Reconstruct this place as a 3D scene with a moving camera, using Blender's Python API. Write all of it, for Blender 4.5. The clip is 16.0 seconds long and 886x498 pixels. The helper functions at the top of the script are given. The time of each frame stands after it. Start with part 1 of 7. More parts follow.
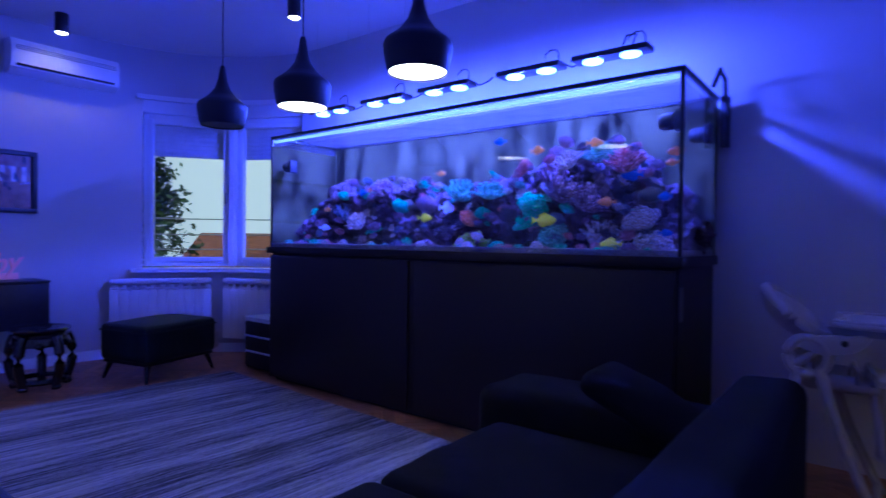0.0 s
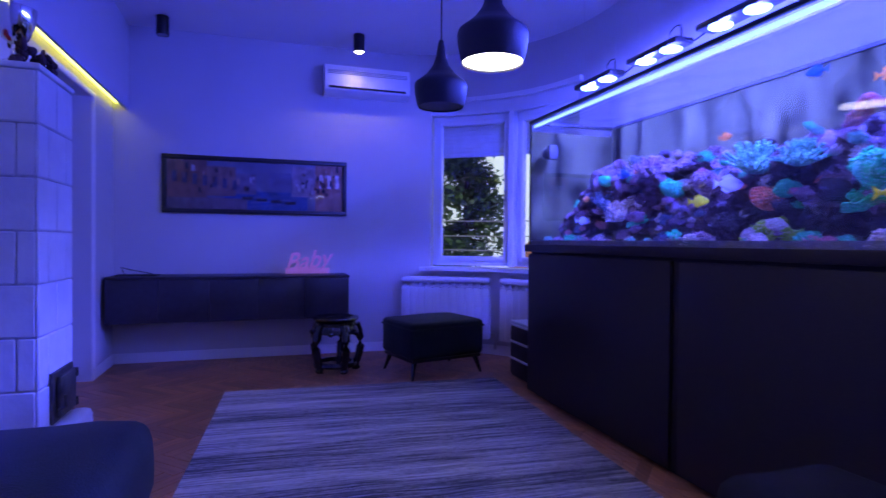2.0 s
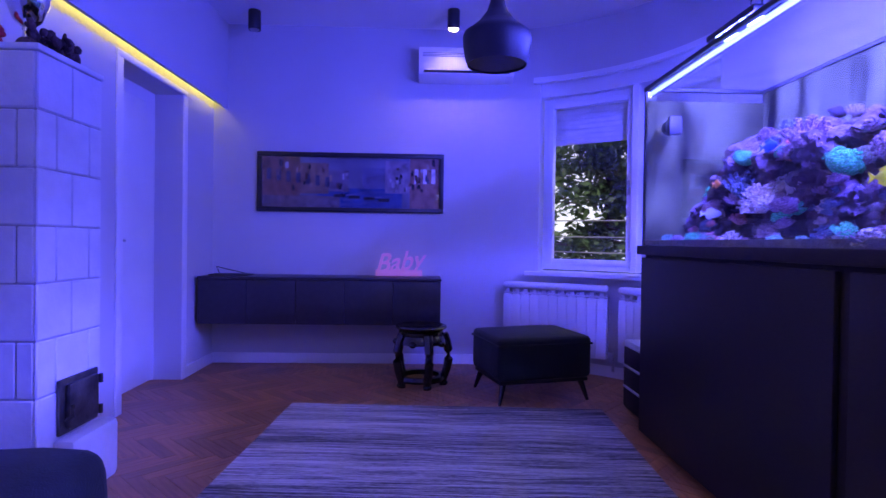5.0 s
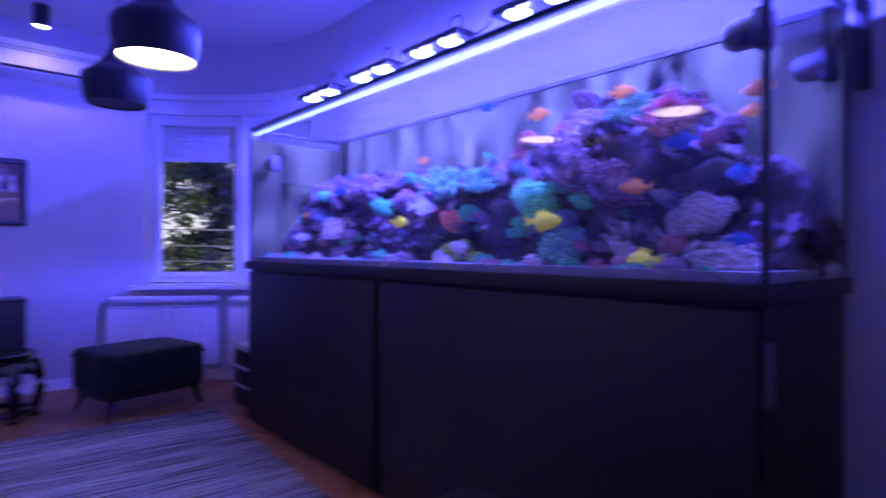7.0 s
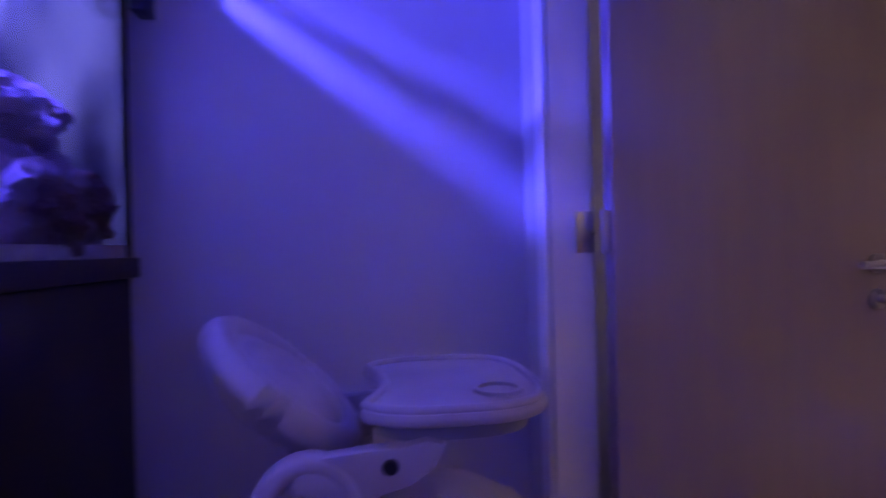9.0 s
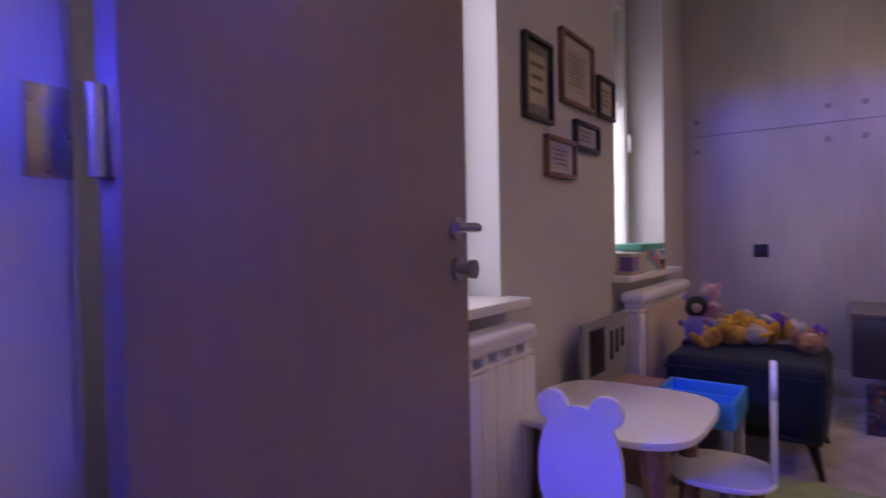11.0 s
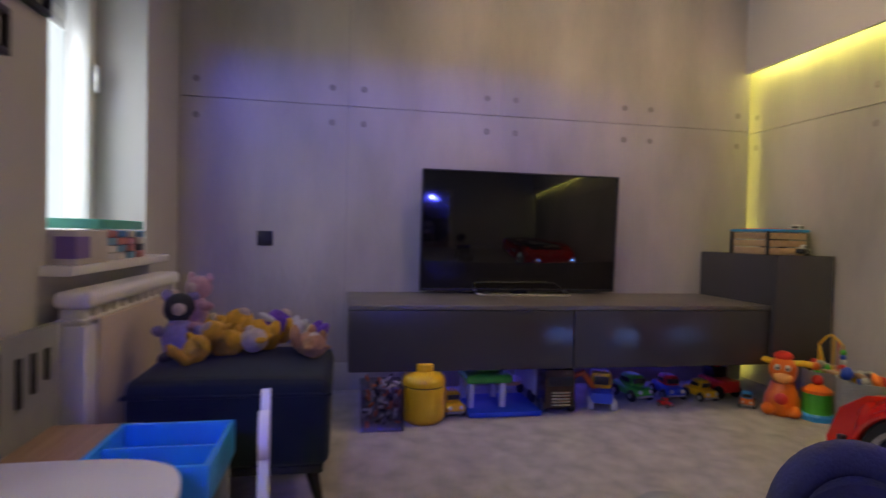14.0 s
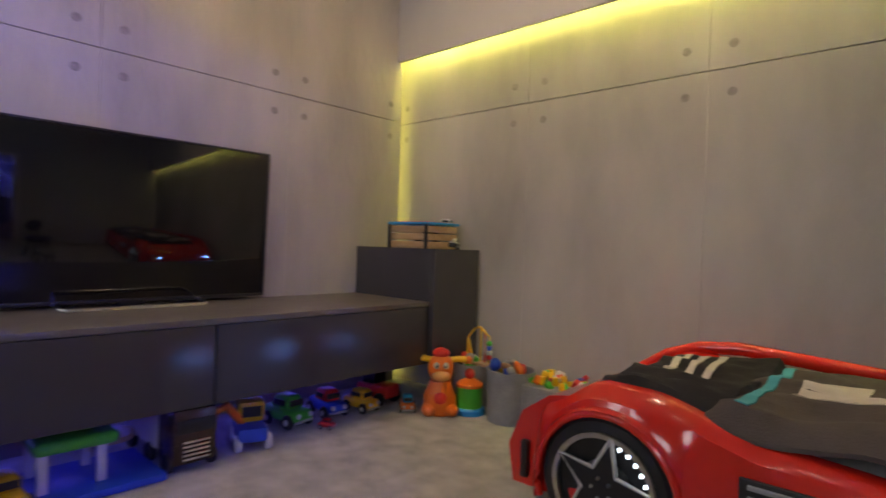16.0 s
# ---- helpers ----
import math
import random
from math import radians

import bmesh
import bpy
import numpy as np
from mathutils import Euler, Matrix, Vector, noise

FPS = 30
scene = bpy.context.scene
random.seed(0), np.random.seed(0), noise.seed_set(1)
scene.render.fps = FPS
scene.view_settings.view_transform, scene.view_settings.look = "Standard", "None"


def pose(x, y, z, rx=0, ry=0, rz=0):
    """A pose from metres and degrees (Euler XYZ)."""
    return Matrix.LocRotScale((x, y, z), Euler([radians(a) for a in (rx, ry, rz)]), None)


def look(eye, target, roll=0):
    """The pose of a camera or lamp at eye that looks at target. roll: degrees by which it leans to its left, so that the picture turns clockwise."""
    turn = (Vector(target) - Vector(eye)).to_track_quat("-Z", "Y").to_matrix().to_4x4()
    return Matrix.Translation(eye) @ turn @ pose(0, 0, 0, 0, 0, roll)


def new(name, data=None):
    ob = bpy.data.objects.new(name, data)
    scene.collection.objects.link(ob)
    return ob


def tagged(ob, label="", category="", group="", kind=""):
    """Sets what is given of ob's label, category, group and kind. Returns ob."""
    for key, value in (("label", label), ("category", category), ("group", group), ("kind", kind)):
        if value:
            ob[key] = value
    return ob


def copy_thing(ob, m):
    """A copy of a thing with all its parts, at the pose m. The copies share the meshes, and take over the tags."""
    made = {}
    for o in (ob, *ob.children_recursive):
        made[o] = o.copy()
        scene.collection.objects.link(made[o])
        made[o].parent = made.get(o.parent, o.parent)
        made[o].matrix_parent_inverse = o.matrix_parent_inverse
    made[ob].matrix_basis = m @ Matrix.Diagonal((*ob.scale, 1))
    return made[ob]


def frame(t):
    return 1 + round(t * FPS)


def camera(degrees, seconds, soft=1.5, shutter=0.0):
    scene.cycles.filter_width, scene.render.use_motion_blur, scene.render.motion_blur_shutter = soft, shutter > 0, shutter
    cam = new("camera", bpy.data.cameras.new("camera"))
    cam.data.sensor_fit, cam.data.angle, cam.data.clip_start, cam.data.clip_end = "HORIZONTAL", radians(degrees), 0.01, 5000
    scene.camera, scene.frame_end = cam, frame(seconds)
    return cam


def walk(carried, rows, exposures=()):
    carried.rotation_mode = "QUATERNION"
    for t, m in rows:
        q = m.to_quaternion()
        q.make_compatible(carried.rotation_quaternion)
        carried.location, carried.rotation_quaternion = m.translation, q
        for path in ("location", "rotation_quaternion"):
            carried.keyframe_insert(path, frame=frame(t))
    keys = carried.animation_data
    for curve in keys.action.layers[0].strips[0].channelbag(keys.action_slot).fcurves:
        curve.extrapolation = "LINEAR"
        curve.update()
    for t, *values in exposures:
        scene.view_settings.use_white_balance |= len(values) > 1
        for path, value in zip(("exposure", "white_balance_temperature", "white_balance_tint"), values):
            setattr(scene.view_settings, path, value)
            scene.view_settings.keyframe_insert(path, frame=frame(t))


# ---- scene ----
cam = camera(77.0, 16.0, shutter=0.5)
PATH = [
    (0, (1.403, 0.856, 1.147), (0.177, 2.436, 1.119), 0.7),
    (0.5, (1.329, 1.082, 1.123), (-0.112, 2.47, 1.106), 0.8),
    (1, (1.265, 1.286, 1.128), (-0.38, 2.424, 1.104), 0.6),
    (1.5, (1.231, 1.54, 1.098), (-0.569, 2.412, 1.069), 0.5),
    (2, (1.178, 1.764, 1.1), (-0.728, 2.368, 1.074), 0.5),
    (2.5, (1.02, 1.97, 1.082), (-0.944, 2.347, 1.06), 0.6),
    (3, (0.812, 2.158, 1.061), (-1.172, 2.409, 1.043), 0.7),
    (3.5, (0.622, 2.326, 1.055), (-1.377, 2.384, 1.035), 0.6),
    (3.7, (0.562, 2.36, 1.083), (-1.438, 2.36, 1.053), 0.7),
    (6, (0.904, 2.272, 1.092), (-1.061, 2.645, 1.098), 1.1),
    (6.5, (1.109, 2.118, 1.134), (-0.721, 2.924, 1.15), 1.2),
    (7, (1.192, 2.102, 1.167), (-0.317, 3.415, 1.171), 0.3),
    (7.5, (1.221, 2.145, 1.131), (0.186, 3.857, 1.153), 0.4),
    (8, (1.189, 2.37, 1.089), (0.662, 4.299, 1.137), -1.4),
    (8.5, (1.235, 2.6, 1.074), (1.087, 4.595, 1.102), -1.4),
    (8.8, (1.276, 2.724, 1.079), (1.337, 4.723, 1.093), -1.3),
    (9, (1.295, 2.803, 1.093), (1.534, 4.789, 1.085), -1.4),
    (9.2, (1.315, 2.851, 1.128), (1.767, 4.799, 1.075), -0.9),
    (9.5, (1.344, 2.992, 1.073), (2.096, 4.845, 1.061), -1.5),
    (10, (1.452, 3.187, 1.024), (2.502, 4.889, 1.035), -2.2),
    (10.2, (1.47, 3.245, 1.025), (2.639, 4.868, 1.026), -2.1),
    (12.3, (1.828, 3.483, 0.94), (3.77, 3.955, 0.878), 0.7),
    (12.5, (1.876, 3.485, 0.943), (3.834, 3.889, 0.881), 0.8),
    (13, (2.04, 3.507, 0.948), (4.03, 3.697, 0.889), 0.9),
    (13.5, (2.168, 3.492, 0.962), (4.167, 3.481, 0.895), 1.2),
    (14, (2.386, 3.465, 0.919), (4.353, 3.105, 0.87), 1.4),
    (14.5, (2.578, 3.447, 0.888), (4.452, 2.749, 0.87), 1.4),
    (15, (2.733, 3.422, 0.904), (4.483, 2.454, 0.88), 1.7),
    (15.5, (2.917, 3.359, 0.875), (4.488, 2.123, 0.86), 1.8),
    (16, (3.031, 3.245, 0.879), (4.388, 1.776, 0.864), 1.9),
]
EXPOSURES = [(0.0, -1.1, 5200, -6), (1.5, -0.8, 5700, 2), (3.0, -0.4, 6500, 17), (6.0, -0.25, 6500, 26), (7.5, -0.4, 6500, 28), (8.5, -0.3, 6500, 42), (10.0, -0.3, 6500, 48), (12.3, 0.05, 6500, 14), (13.2, -0.15, 6500, 10), (14.0, -0.1, 6500, 10), (16.0, 0.0, 6500, 10)]
walk(cam, [(t, look(eye, target, roll)) for t, eye, target, roll in PATH], EXPOSURES)

# ---- world and lights ----
world = bpy.data.worlds.new("world")
scene.world = world
world.use_nodes = True
wn = world.node_tree
sky = wn.nodes.new("ShaderNodeTexSky")
sky.sky_type, sky.sun_disc = "NISHITA", False
sky.sun_elevation, sky.sun_rotation = radians(38), radians(200)
wn.links.new(sky.outputs[0], wn.nodes["Background"].inputs[0])
wn.nodes["Background"].inputs[1].default_value = 0.05


def lamp(name, kind, m, power, colour, **kw):
    data = bpy.data.lights.new(name, kind)
    data.energy, data.color = power, colour
    for k, v in kw.items():
        if k == "size":
            if kind == "AREA":
                data.shape, data.size, data.size_y = "RECTANGLE", v[0], v[1]
            else:
                data.shadow_soft_size = v
        elif k == "cone":
            data.spot_size, data.spot_blend = radians(v[0]), v[1]
        elif k == "angle":
            data.angle = radians(v)
    ob = new(name, data)
    ob.matrix_world = m
    return ob


lamp("sun", "SUN", look((0, 0, 10), (-2, 4, 7), 0), 3.5, (1, 0.97, 0.93), angle=10)
BLUE = (0.066, 0.076, 1.0)
LED_Y, LED_Z = 3.93, 2.192
LED_X = (-2.16, -1.55, -0.97, -0.31, 0.205)
for lx in LED_X:
    for dx in (-0.11, 0.11):
        led = lamp("tank_led_lamp", "AREA", look((lx + dx, LED_Y, LED_Z - 0.009), (lx + dx, LED_Y, 0)), 200, BLUE, size=(0.08, 0.08))
        led.data.shape, led.data.spread = "DISK", radians(140)
        lamp("tank_led_dome", "POINT", pose(lx + dx, LED_Y, LED_Z - 0.024), 78, BLUE, size=0.03)
lamp("strip_lamp", "AREA", look((-0.9, 3.606, 1.925), (-0.9, 3.72, 1.1), 0), 28, (0.3, 0.34, 1.0), size=(3.1, 0.012))
# ceiling spots and pendants
WARM = (1.0, 0.72, 0.45)
for sx, sy in ((-3.92, 2.56), (-2.1, 3.5)):
    lamp("ceiling_spot_lamp", "SPOT", look((sx, sy, 2.82), (sx, sy, 0)), 34, WARM, size=0.03, cone=(140, 0.8))
for px in (-0.82, -0.04):
    lamp("pendant_lamp", "SPOT", look((px, 2.58, 1.86), (px, 2.58, 0)), 5, WARM, size=0.06, cone=(120, 0.7))
# Unseen playroom spots, assumed and added to give the room its warm light.
for sx, sy, pw in ((5.0, 2.5, 26), (5.0, 1.5, 22), (4.0, 1.5, 38), (3.4, 3.0, 6)):
    lamp("ceiling_spot_lamp", "SPOT", look((sx, sy, 2.93), (sx, sy, 0)), pw, (1.0, 0.68, 0.4), size=0.04, cone=(150, 0.9))
# headlights of the car bed, aimed at the console fronts
for hy, ty, pw in ((1.6, 2.16, 6.5), (1.0, 1.7, 2.4)):
    lamp("headlight_lamp", "SPOT", look((4.12, hy, 0.3), (5.06, ty, 0.39)), pw, (0.18, 0.36, 1.0), size=0.01, cone=(28, 1.0))
# daylight in the window openings
lamp("window_sky_lamp", "AREA", look((2.7, 4.76, 1.55), (2.7, 3.0, 1.2)), 14, (0.9, 0.95, 1.0), size=(0.9, 1.3))
lamp("window_sky_lamp", "AREA", look((4.75, 4.76, 1.4), (4.75, 3.0, 1.2)), 11, (0.9, 0.95, 1.0), size=(0.8, 1.1))

# ---- materials ----


def mat(name, col, rough=0.6, metal=0.0, var=0.12, scale=6.0, bump=0.1, fine=90.0, spec=0.5, col2=None, emit=None, power=0.0, stretch=(1, 1, 1), coat=0.0, sheen=0.0):
    """Principled surface with two scales of variation in colour and relief."""
    m = bpy.data.materials.new(name)
    m.use_nodes = True
    t = m.node_tree
    b = t.nodes["Principled BSDF"]
    b.inputs["Roughness"].default_value = rough
    b.inputs["Metallic"].default_value = metal
    b.inputs["Specular IOR Level"].default_value = spec
    b.inputs["Coat Weight"].default_value = coat
    b.inputs["Sheen Weight"].default_value = sheen
    co = t.nodes.new("ShaderNodeTexCoord")
    mp = t.nodes.new("ShaderNodeMapping")
    mp.inputs["Scale"].default_value = stretch
    t.links.new(co.outputs["Object"], mp.inputs[0])
    n1 = t.nodes.new("ShaderNodeTexNoise")
    n1.inputs["Scale"].default_value, n1.inputs["Detail"].default_value = scale, 5
    n2 = t.nodes.new("ShaderNodeTexNoise")
    n2.inputs["Scale"].default_value, n2.inputs["Detail"].default_value = fine, 3
    t.links.new(mp.outputs[0], n1.inputs[0])
    t.links.new(mp.outputs[0], n2.inputs[0])
    ramp = t.nodes.new("ShaderNodeMix")
    ramp.data_type = "RGBA"
    lo = tuple(max(0, c * (1 - var)) for c in col)
    hi = col2 or tuple(min(1, c * (1 + var)) for c in col)
    ramp.inputs[6].default_value, ramp.inputs[7].default_value = (*lo, 1), (*hi, 1)
    sharp = t.nodes.new("ShaderNodeMapRange")
    sharp.inputs[1].default_value, sharp.inputs[2].default_value = 0.32, 0.68
    t.links.new(n1.outputs[0], sharp.inputs[0])
    t.links.new(sharp.outputs[0], ramp.inputs[0])
    t.links.new(ramp.outputs[2], b.inputs["Base Color"])
    if bump:
        bp = t.nodes.new("ShaderNodeBump")
        bp.inputs["Strength"].default_value, bp.inputs["Distance"].default_value = bump, 0.01
        add = t.nodes.new("ShaderNodeMath")
        t.links.new(n1.outputs[0], add.inputs[0])
        t.links.new(n2.outputs[0], add.inputs[1])
        t.links.new(add.outputs[0], bp.inputs["Height"])
        t.links.new(bp.outputs[0], b.inputs["Normal"])
        rr = t.nodes.new("ShaderNodeMapRange")
        rr.inputs[3].default_value, rr.inputs[4].default_value = max(0.02, rough - 0.08), min(1, rough + 0.08)
        t.links.new(n2.outputs[0], rr.inputs[0])
        t.links.new(rr.outputs[0], b.inputs["Roughness"])
    if emit:
        b.inputs["Emission Color"].default_value, b.inputs["Emission Strength"].default_value = (*emit, 1), power
    return m


def glass_mat(name, ior=1.45, tint=(1, 1, 1), solid_pane=False):
    """Clear pane with gloss that grows at grazing angles; a solid pane refracts."""
    m = bpy.data.materials.new(name)
    m.use_nodes = True
    t = m.node_tree
    t.nodes.clear()
    out, mix = t.nodes.new("ShaderNodeOutputMaterial"), t.nodes.new("ShaderNodeMixShader")
    tr, gl, lw = t.nodes.new("ShaderNodeBsdfRefraction" if solid_pane else "ShaderNodeBsdfTransparent"), t.nodes.new("ShaderNodeBsdfGlossy"), t.nodes.new("ShaderNodeLayerWeight")
    if solid_pane:
        tr.inputs["IOR"].default_value, tr.inputs["Roughness"].default_value = 1.01, 0.0
    tr.inputs[0].default_value = (*tint, 1)
    gl.inputs["Roughness"].default_value = 0.02
    f0 = ((ior - 1) / (ior + 1)) ** 2
    pw, sc = t.nodes.new("ShaderNodeMath"), t.nodes.new("ShaderNodeMapRange")
    pw.operation = "POWER"
    pw.inputs[1].default_value = 5.0
    lw.inputs[0].default_value = 0.5
    sc.inputs[3].default_value, sc.inputs[4].default_value = f0, 0.9
    t.links.new(lw.outputs["Facing"], pw.inputs[0])
    t.links.new(pw.outputs[0], sc.inputs[0])
    t.links.new(sc.outputs[0], mix.inputs[0])
    t.links.new(tr.outputs[0], mix.inputs[1])
    t.links.new(gl.outputs[0], mix.inputs[2])
    t.links.new(mix.outputs[0], out.inputs[0])
    return m


def wood_mat(name, a, b2, rough=0.35, per_piece=True, stretch=(2, 24, 24)):
    m = mat(name, a, rough, var=0.0, scale=2.2, col2=b2, stretch=stretch, bump=0.05, fine=12)
    if per_piece:
        t = m.node_tree
        b = t.nodes["Principled BSDF"]
        info, hsv = t.nodes.new("ShaderNodeObjectInfo"), t.nodes.new("ShaderNodeHueSaturation")
        rng = t.nodes.new("ShaderNodeMapRange")
        rng.inputs[3].default_value, rng.inputs[4].default_value = 0.7, 1.25
        geo = t.nodes.new("ShaderNodeNewGeometry")
        add = t.nodes.new("ShaderNodeMath")
        add.operation = "FRACT"
        plus = t.nodes.new("ShaderNodeMath")
        t.links.new(info.outputs["Random"], plus.inputs[0])
        t.links.new(geo.outputs["Random Per Island"], plus.inputs[1])
        t.links.new(plus.outputs[0], add.inputs[0])
        t.links.new(add.outputs[0], rng.inputs[0])
        t.links.new(rng.outputs[0], hsv.inputs["Value"])
        link = b.inputs["Base Color"].links[0]
        src = link.from_socket
        t.links.new(src, hsv.inputs["Color"])
        t.links.new(hsv.outputs[0], b.inputs["Base Color"])
    return m


PAINT = mat("wall_paint", (0.56, 0.55, 0.545), 0.75, var=0.03, scale=1.6, bump=0.06, fine=140)
CEIL = mat("ceiling_paint", (0.8, 0.8, 0.8), 0.85, var=0.03, scale=1.2, bump=0.04)
WHITE = mat("white_lacquer", (0.8, 0.8, 0.79), 0.35, var=0.04, scale=3, bump=0.03)
PLASTIC = mat("white_plastic", (0.78, 0.78, 0.77), 0.4, var=0.03, scale=8, bump=0.02)
BLACKFRAME = mat("black_frame", (0.015, 0.014, 0.016), 0.4, var=0.3, scale=20, bump=0.05)
BLACK = mat("black_plastic", (0.012, 0.012, 0.014), 0.45, var=0.25, scale=30, bump=0.05)
CABINET = mat("dark_laminate", (0.018, 0.0135, 0.0135), 0.5, spec=0.3, var=0.18, scale=40, bump=0.05, stretch=(1, 1, 6))
CONSOLE = mat("dark_console_laminate", (0.03, 0.028, 0.036), 0.38, var=0.15, scale=24, bump=0.04)
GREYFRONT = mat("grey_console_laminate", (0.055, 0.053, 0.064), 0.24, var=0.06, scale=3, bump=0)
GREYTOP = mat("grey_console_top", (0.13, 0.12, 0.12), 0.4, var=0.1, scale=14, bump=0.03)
VELVET = mat("blue_velvet", (0.006, 0.012, 0.016), 0.62, var=0.4, scale=4, bump=0.35, fine=160, spec=0.28, sheen=0.05)
SOFAFABRIC = mat("sofa_fabric", (0.011, 0.01, 0.0095), 0.9, var=0.25, scale=7, bump=0.5, fine=260, spec=0.12, sheen=0.03)
DARKWOOD = mat("dark_lacquered_wood", (0.012, 0.01, 0.01), 0.22, var=0.4, scale=12, bump=0.12, fine=60, coat=0.4)
STEEL = mat("brushed_steel", (0.55, 0.54, 0.53), 0.3, 1.0, var=0.1, scale=30, bump=0.04)
CHROME = mat("chrome", (0.7, 0.7, 0.7), 0.1, 1.0, var=0.05, scale=20, bump=0.0)
IRON = mat("stove_iron", (0.12, 0.11, 0.09), 0.45, 0.8, var=0.4, scale=14, bump=0.2)
TILE = mat("stove_tile", (0.62, 0.62, 0.6), 0.4, var=0.08, scale=7, bump=0.15, fine=40)
GROUT = mat("stove_grout", (0.4, 0.39, 0.37), 0.9, var=0.2, scale=30, bump=0.3)
CONCRETE = mat("concrete_panel", (0.43, 0.405, 0.375), 0.58, var=0.22, scale=2.2, bump=0.3, fine=34, stretch=(1, 1, 0.38))
JOINT = mat("concrete_joint", (0.12, 0.11, 0.1), 0.9, var=0.2, bump=0.2)
CARPET = mat("grey_carpet", (0.42, 0.4, 0.37), 0.95, var=0.26, scale=9, bump=0.7, fine=260, sheen=0.3)
PARQUET = wood_mat("oak_parquet", (0.26, 0.1, 0.03), (0.42, 0.19, 0.065))
OAK = wood_mat("light_wood", (0.4, 0.25, 0.13), (0.5, 0.34, 0.2), per_piece=False)
WALNUT = wood_mat("brown_wood", (0.16, 0.075, 0.035), (0.26, 0.13, 0.06), per_piece=False)


def rug_mat():
    """Weathered-board weave: broad bands, fine broken lines along y and a few dark knots."""
    m = bpy.data.materials.new("striped_rug")
    m.use_nodes = True
    t = m.node_tree
    b = t.nodes["Principled BSDF"]
    b.inputs["Roughness"].default_value = 0.95
    b.inputs["Specular IOR Level"].default_value = 0.15
    co = t.nodes.new("ShaderNodeTexCoord")
    warp = t.nodes.new("ShaderNodeTexNoise")
    warp.inputs["Scale"].default_value, warp.inputs["Detail"].default_value = 1.7, 2
    t.links.new(co.outputs["Object"], warp.inputs[0])
    bent = t.nodes.new("ShaderNodeVectorMath")
    bent.operation = "MULTIPLY_ADD"
    bent.inputs[1].default_value = (0.06, 0.1, 0)
    t.links.new(warp.outputs["Color"], bent.inputs[0])
    t.links.new(co.outputs["Object"], bent.inputs[2])
    total = None
    for stretch, detail, weight in (((3.4, 0.3, 1), 3, 0.75), ((13, 0.5, 1), 4, 0.4), ((75, 2.4, 1), 5, 0.95), ((160, 26, 1), 2, 0.4)):
        mp = t.nodes.new("ShaderNodeMapping")
        mp.inputs["Scale"].default_value = stretch
        t.links.new(bent.outputs[0], mp.inputs[0])
        n = t.nodes.new("ShaderNodeTexNoise")
        n.inputs["Scale"].default_value, n.inputs["Detail"].default_value = 1.0, detail
        t.links.new(mp.outputs[0], n.inputs[0])
        ma = t.nodes.new("ShaderNodeMath")
        ma.operation = "MULTIPLY_ADD"
        ma.inputs[1].default_value = weight
        t.links.new(n.outputs[0], ma.inputs[0])
        if total is None:
            ma.inputs[2].default_value = 0.0
        else:
            t.links.new(total, ma.inputs[2])
        total = ma.outputs[0]
    rng2 = t.nodes.new("ShaderNodeMapRange")
    rng2.inputs[1].default_value, rng2.inputs[2].default_value = 0.95, 1.55
    t.links.new(total, rng2.inputs[0])
    cr = t.nodes.new("ShaderNodeValToRGB")
    stops = ((0.0, (0.035, 0.034, 0.04)), (0.3, (0.14, 0.135, 0.14)), (0.52, (0.33, 0.31, 0.3)), (0.75, (0.5, 0.47, 0.45)), (1.0, (0.66, 0.62, 0.58)))
    while len(cr.color_ramp.elements) < len(stops):
        cr.color_ramp.elements.new(0.5)
    for e, (p, c) in zip(cr.color_ramp.elements, stops):
        e.position, e.color = p, (*c, 1)
    t.links.new(rng2.outputs[0], cr.inputs[0])
    t.links.new(cr.outputs[0], b.inputs["Base Color"])
    bp = t.nodes.new("ShaderNodeBump")
    bp.inputs["Strength"].default_value, bp.inputs["Distance"].default_value = 0.6, 0.006
    t.links.new(total, bp.inputs["Height"])
    t.links.new(bp.outputs[0], b.inputs["Normal"])
    return m


RUG = rug_mat()
GLASS = glass_mat("clear_glass")
TANKGLASS = glass_mat("tank_glass", 1.5, solid_pane=True)
WATER = glass_mat("water_surface", 1.33)
YELLOWLED = mat("yellow_led", (0.8, 0.7, 0.1), 0.5, var=0, bump=0, emit=(0.95, 0.86, 0.16), power=7)
YELLOWLED2 = mat("yellow_led_bright", (0.8, 0.7, 0.1), 0.5, var=0, bump=0, emit=(0.95, 0.88, 0.18), power=42)
LEDLENS = mat("blue_led_lens", (0.5, 0.6, 0.9), 0.3, var=0, bump=0, emit=(0.16, 0.28, 1.0), power=26)
LEDBAR = mat("blue_white_strip", (0.5, 0.6, 0.9), 0.3, var=0, bump=0, emit=(0.2, 0.33, 1.0), power=5)
BULB = mat("warm_diffuser", (0.9, 0.85, 0.8), 0.5, var=0, bump=0, emit=(1.0, 0.86, 0.7), power=22)
ROCK = mat("live_rock", (0.05, 0.024, 0.028), 0.9, var=0.5, scale=16, bump=0.8, fine=60)
SAND = mat("reef_sand", (0.26, 0.24, 0.22), 0.9, var=0.25, scale=30, bump=0.6)
RED = mat("red_lacquer", (0.66, 0.022, 0.012), 0.16, var=0.08, scale=5, bump=0.01, coat=0.6)


def plastic(name, col, rough=0.35):
    return mat(name, col, rough, var=0.06, scale=12, bump=0.02, coat=0.1)


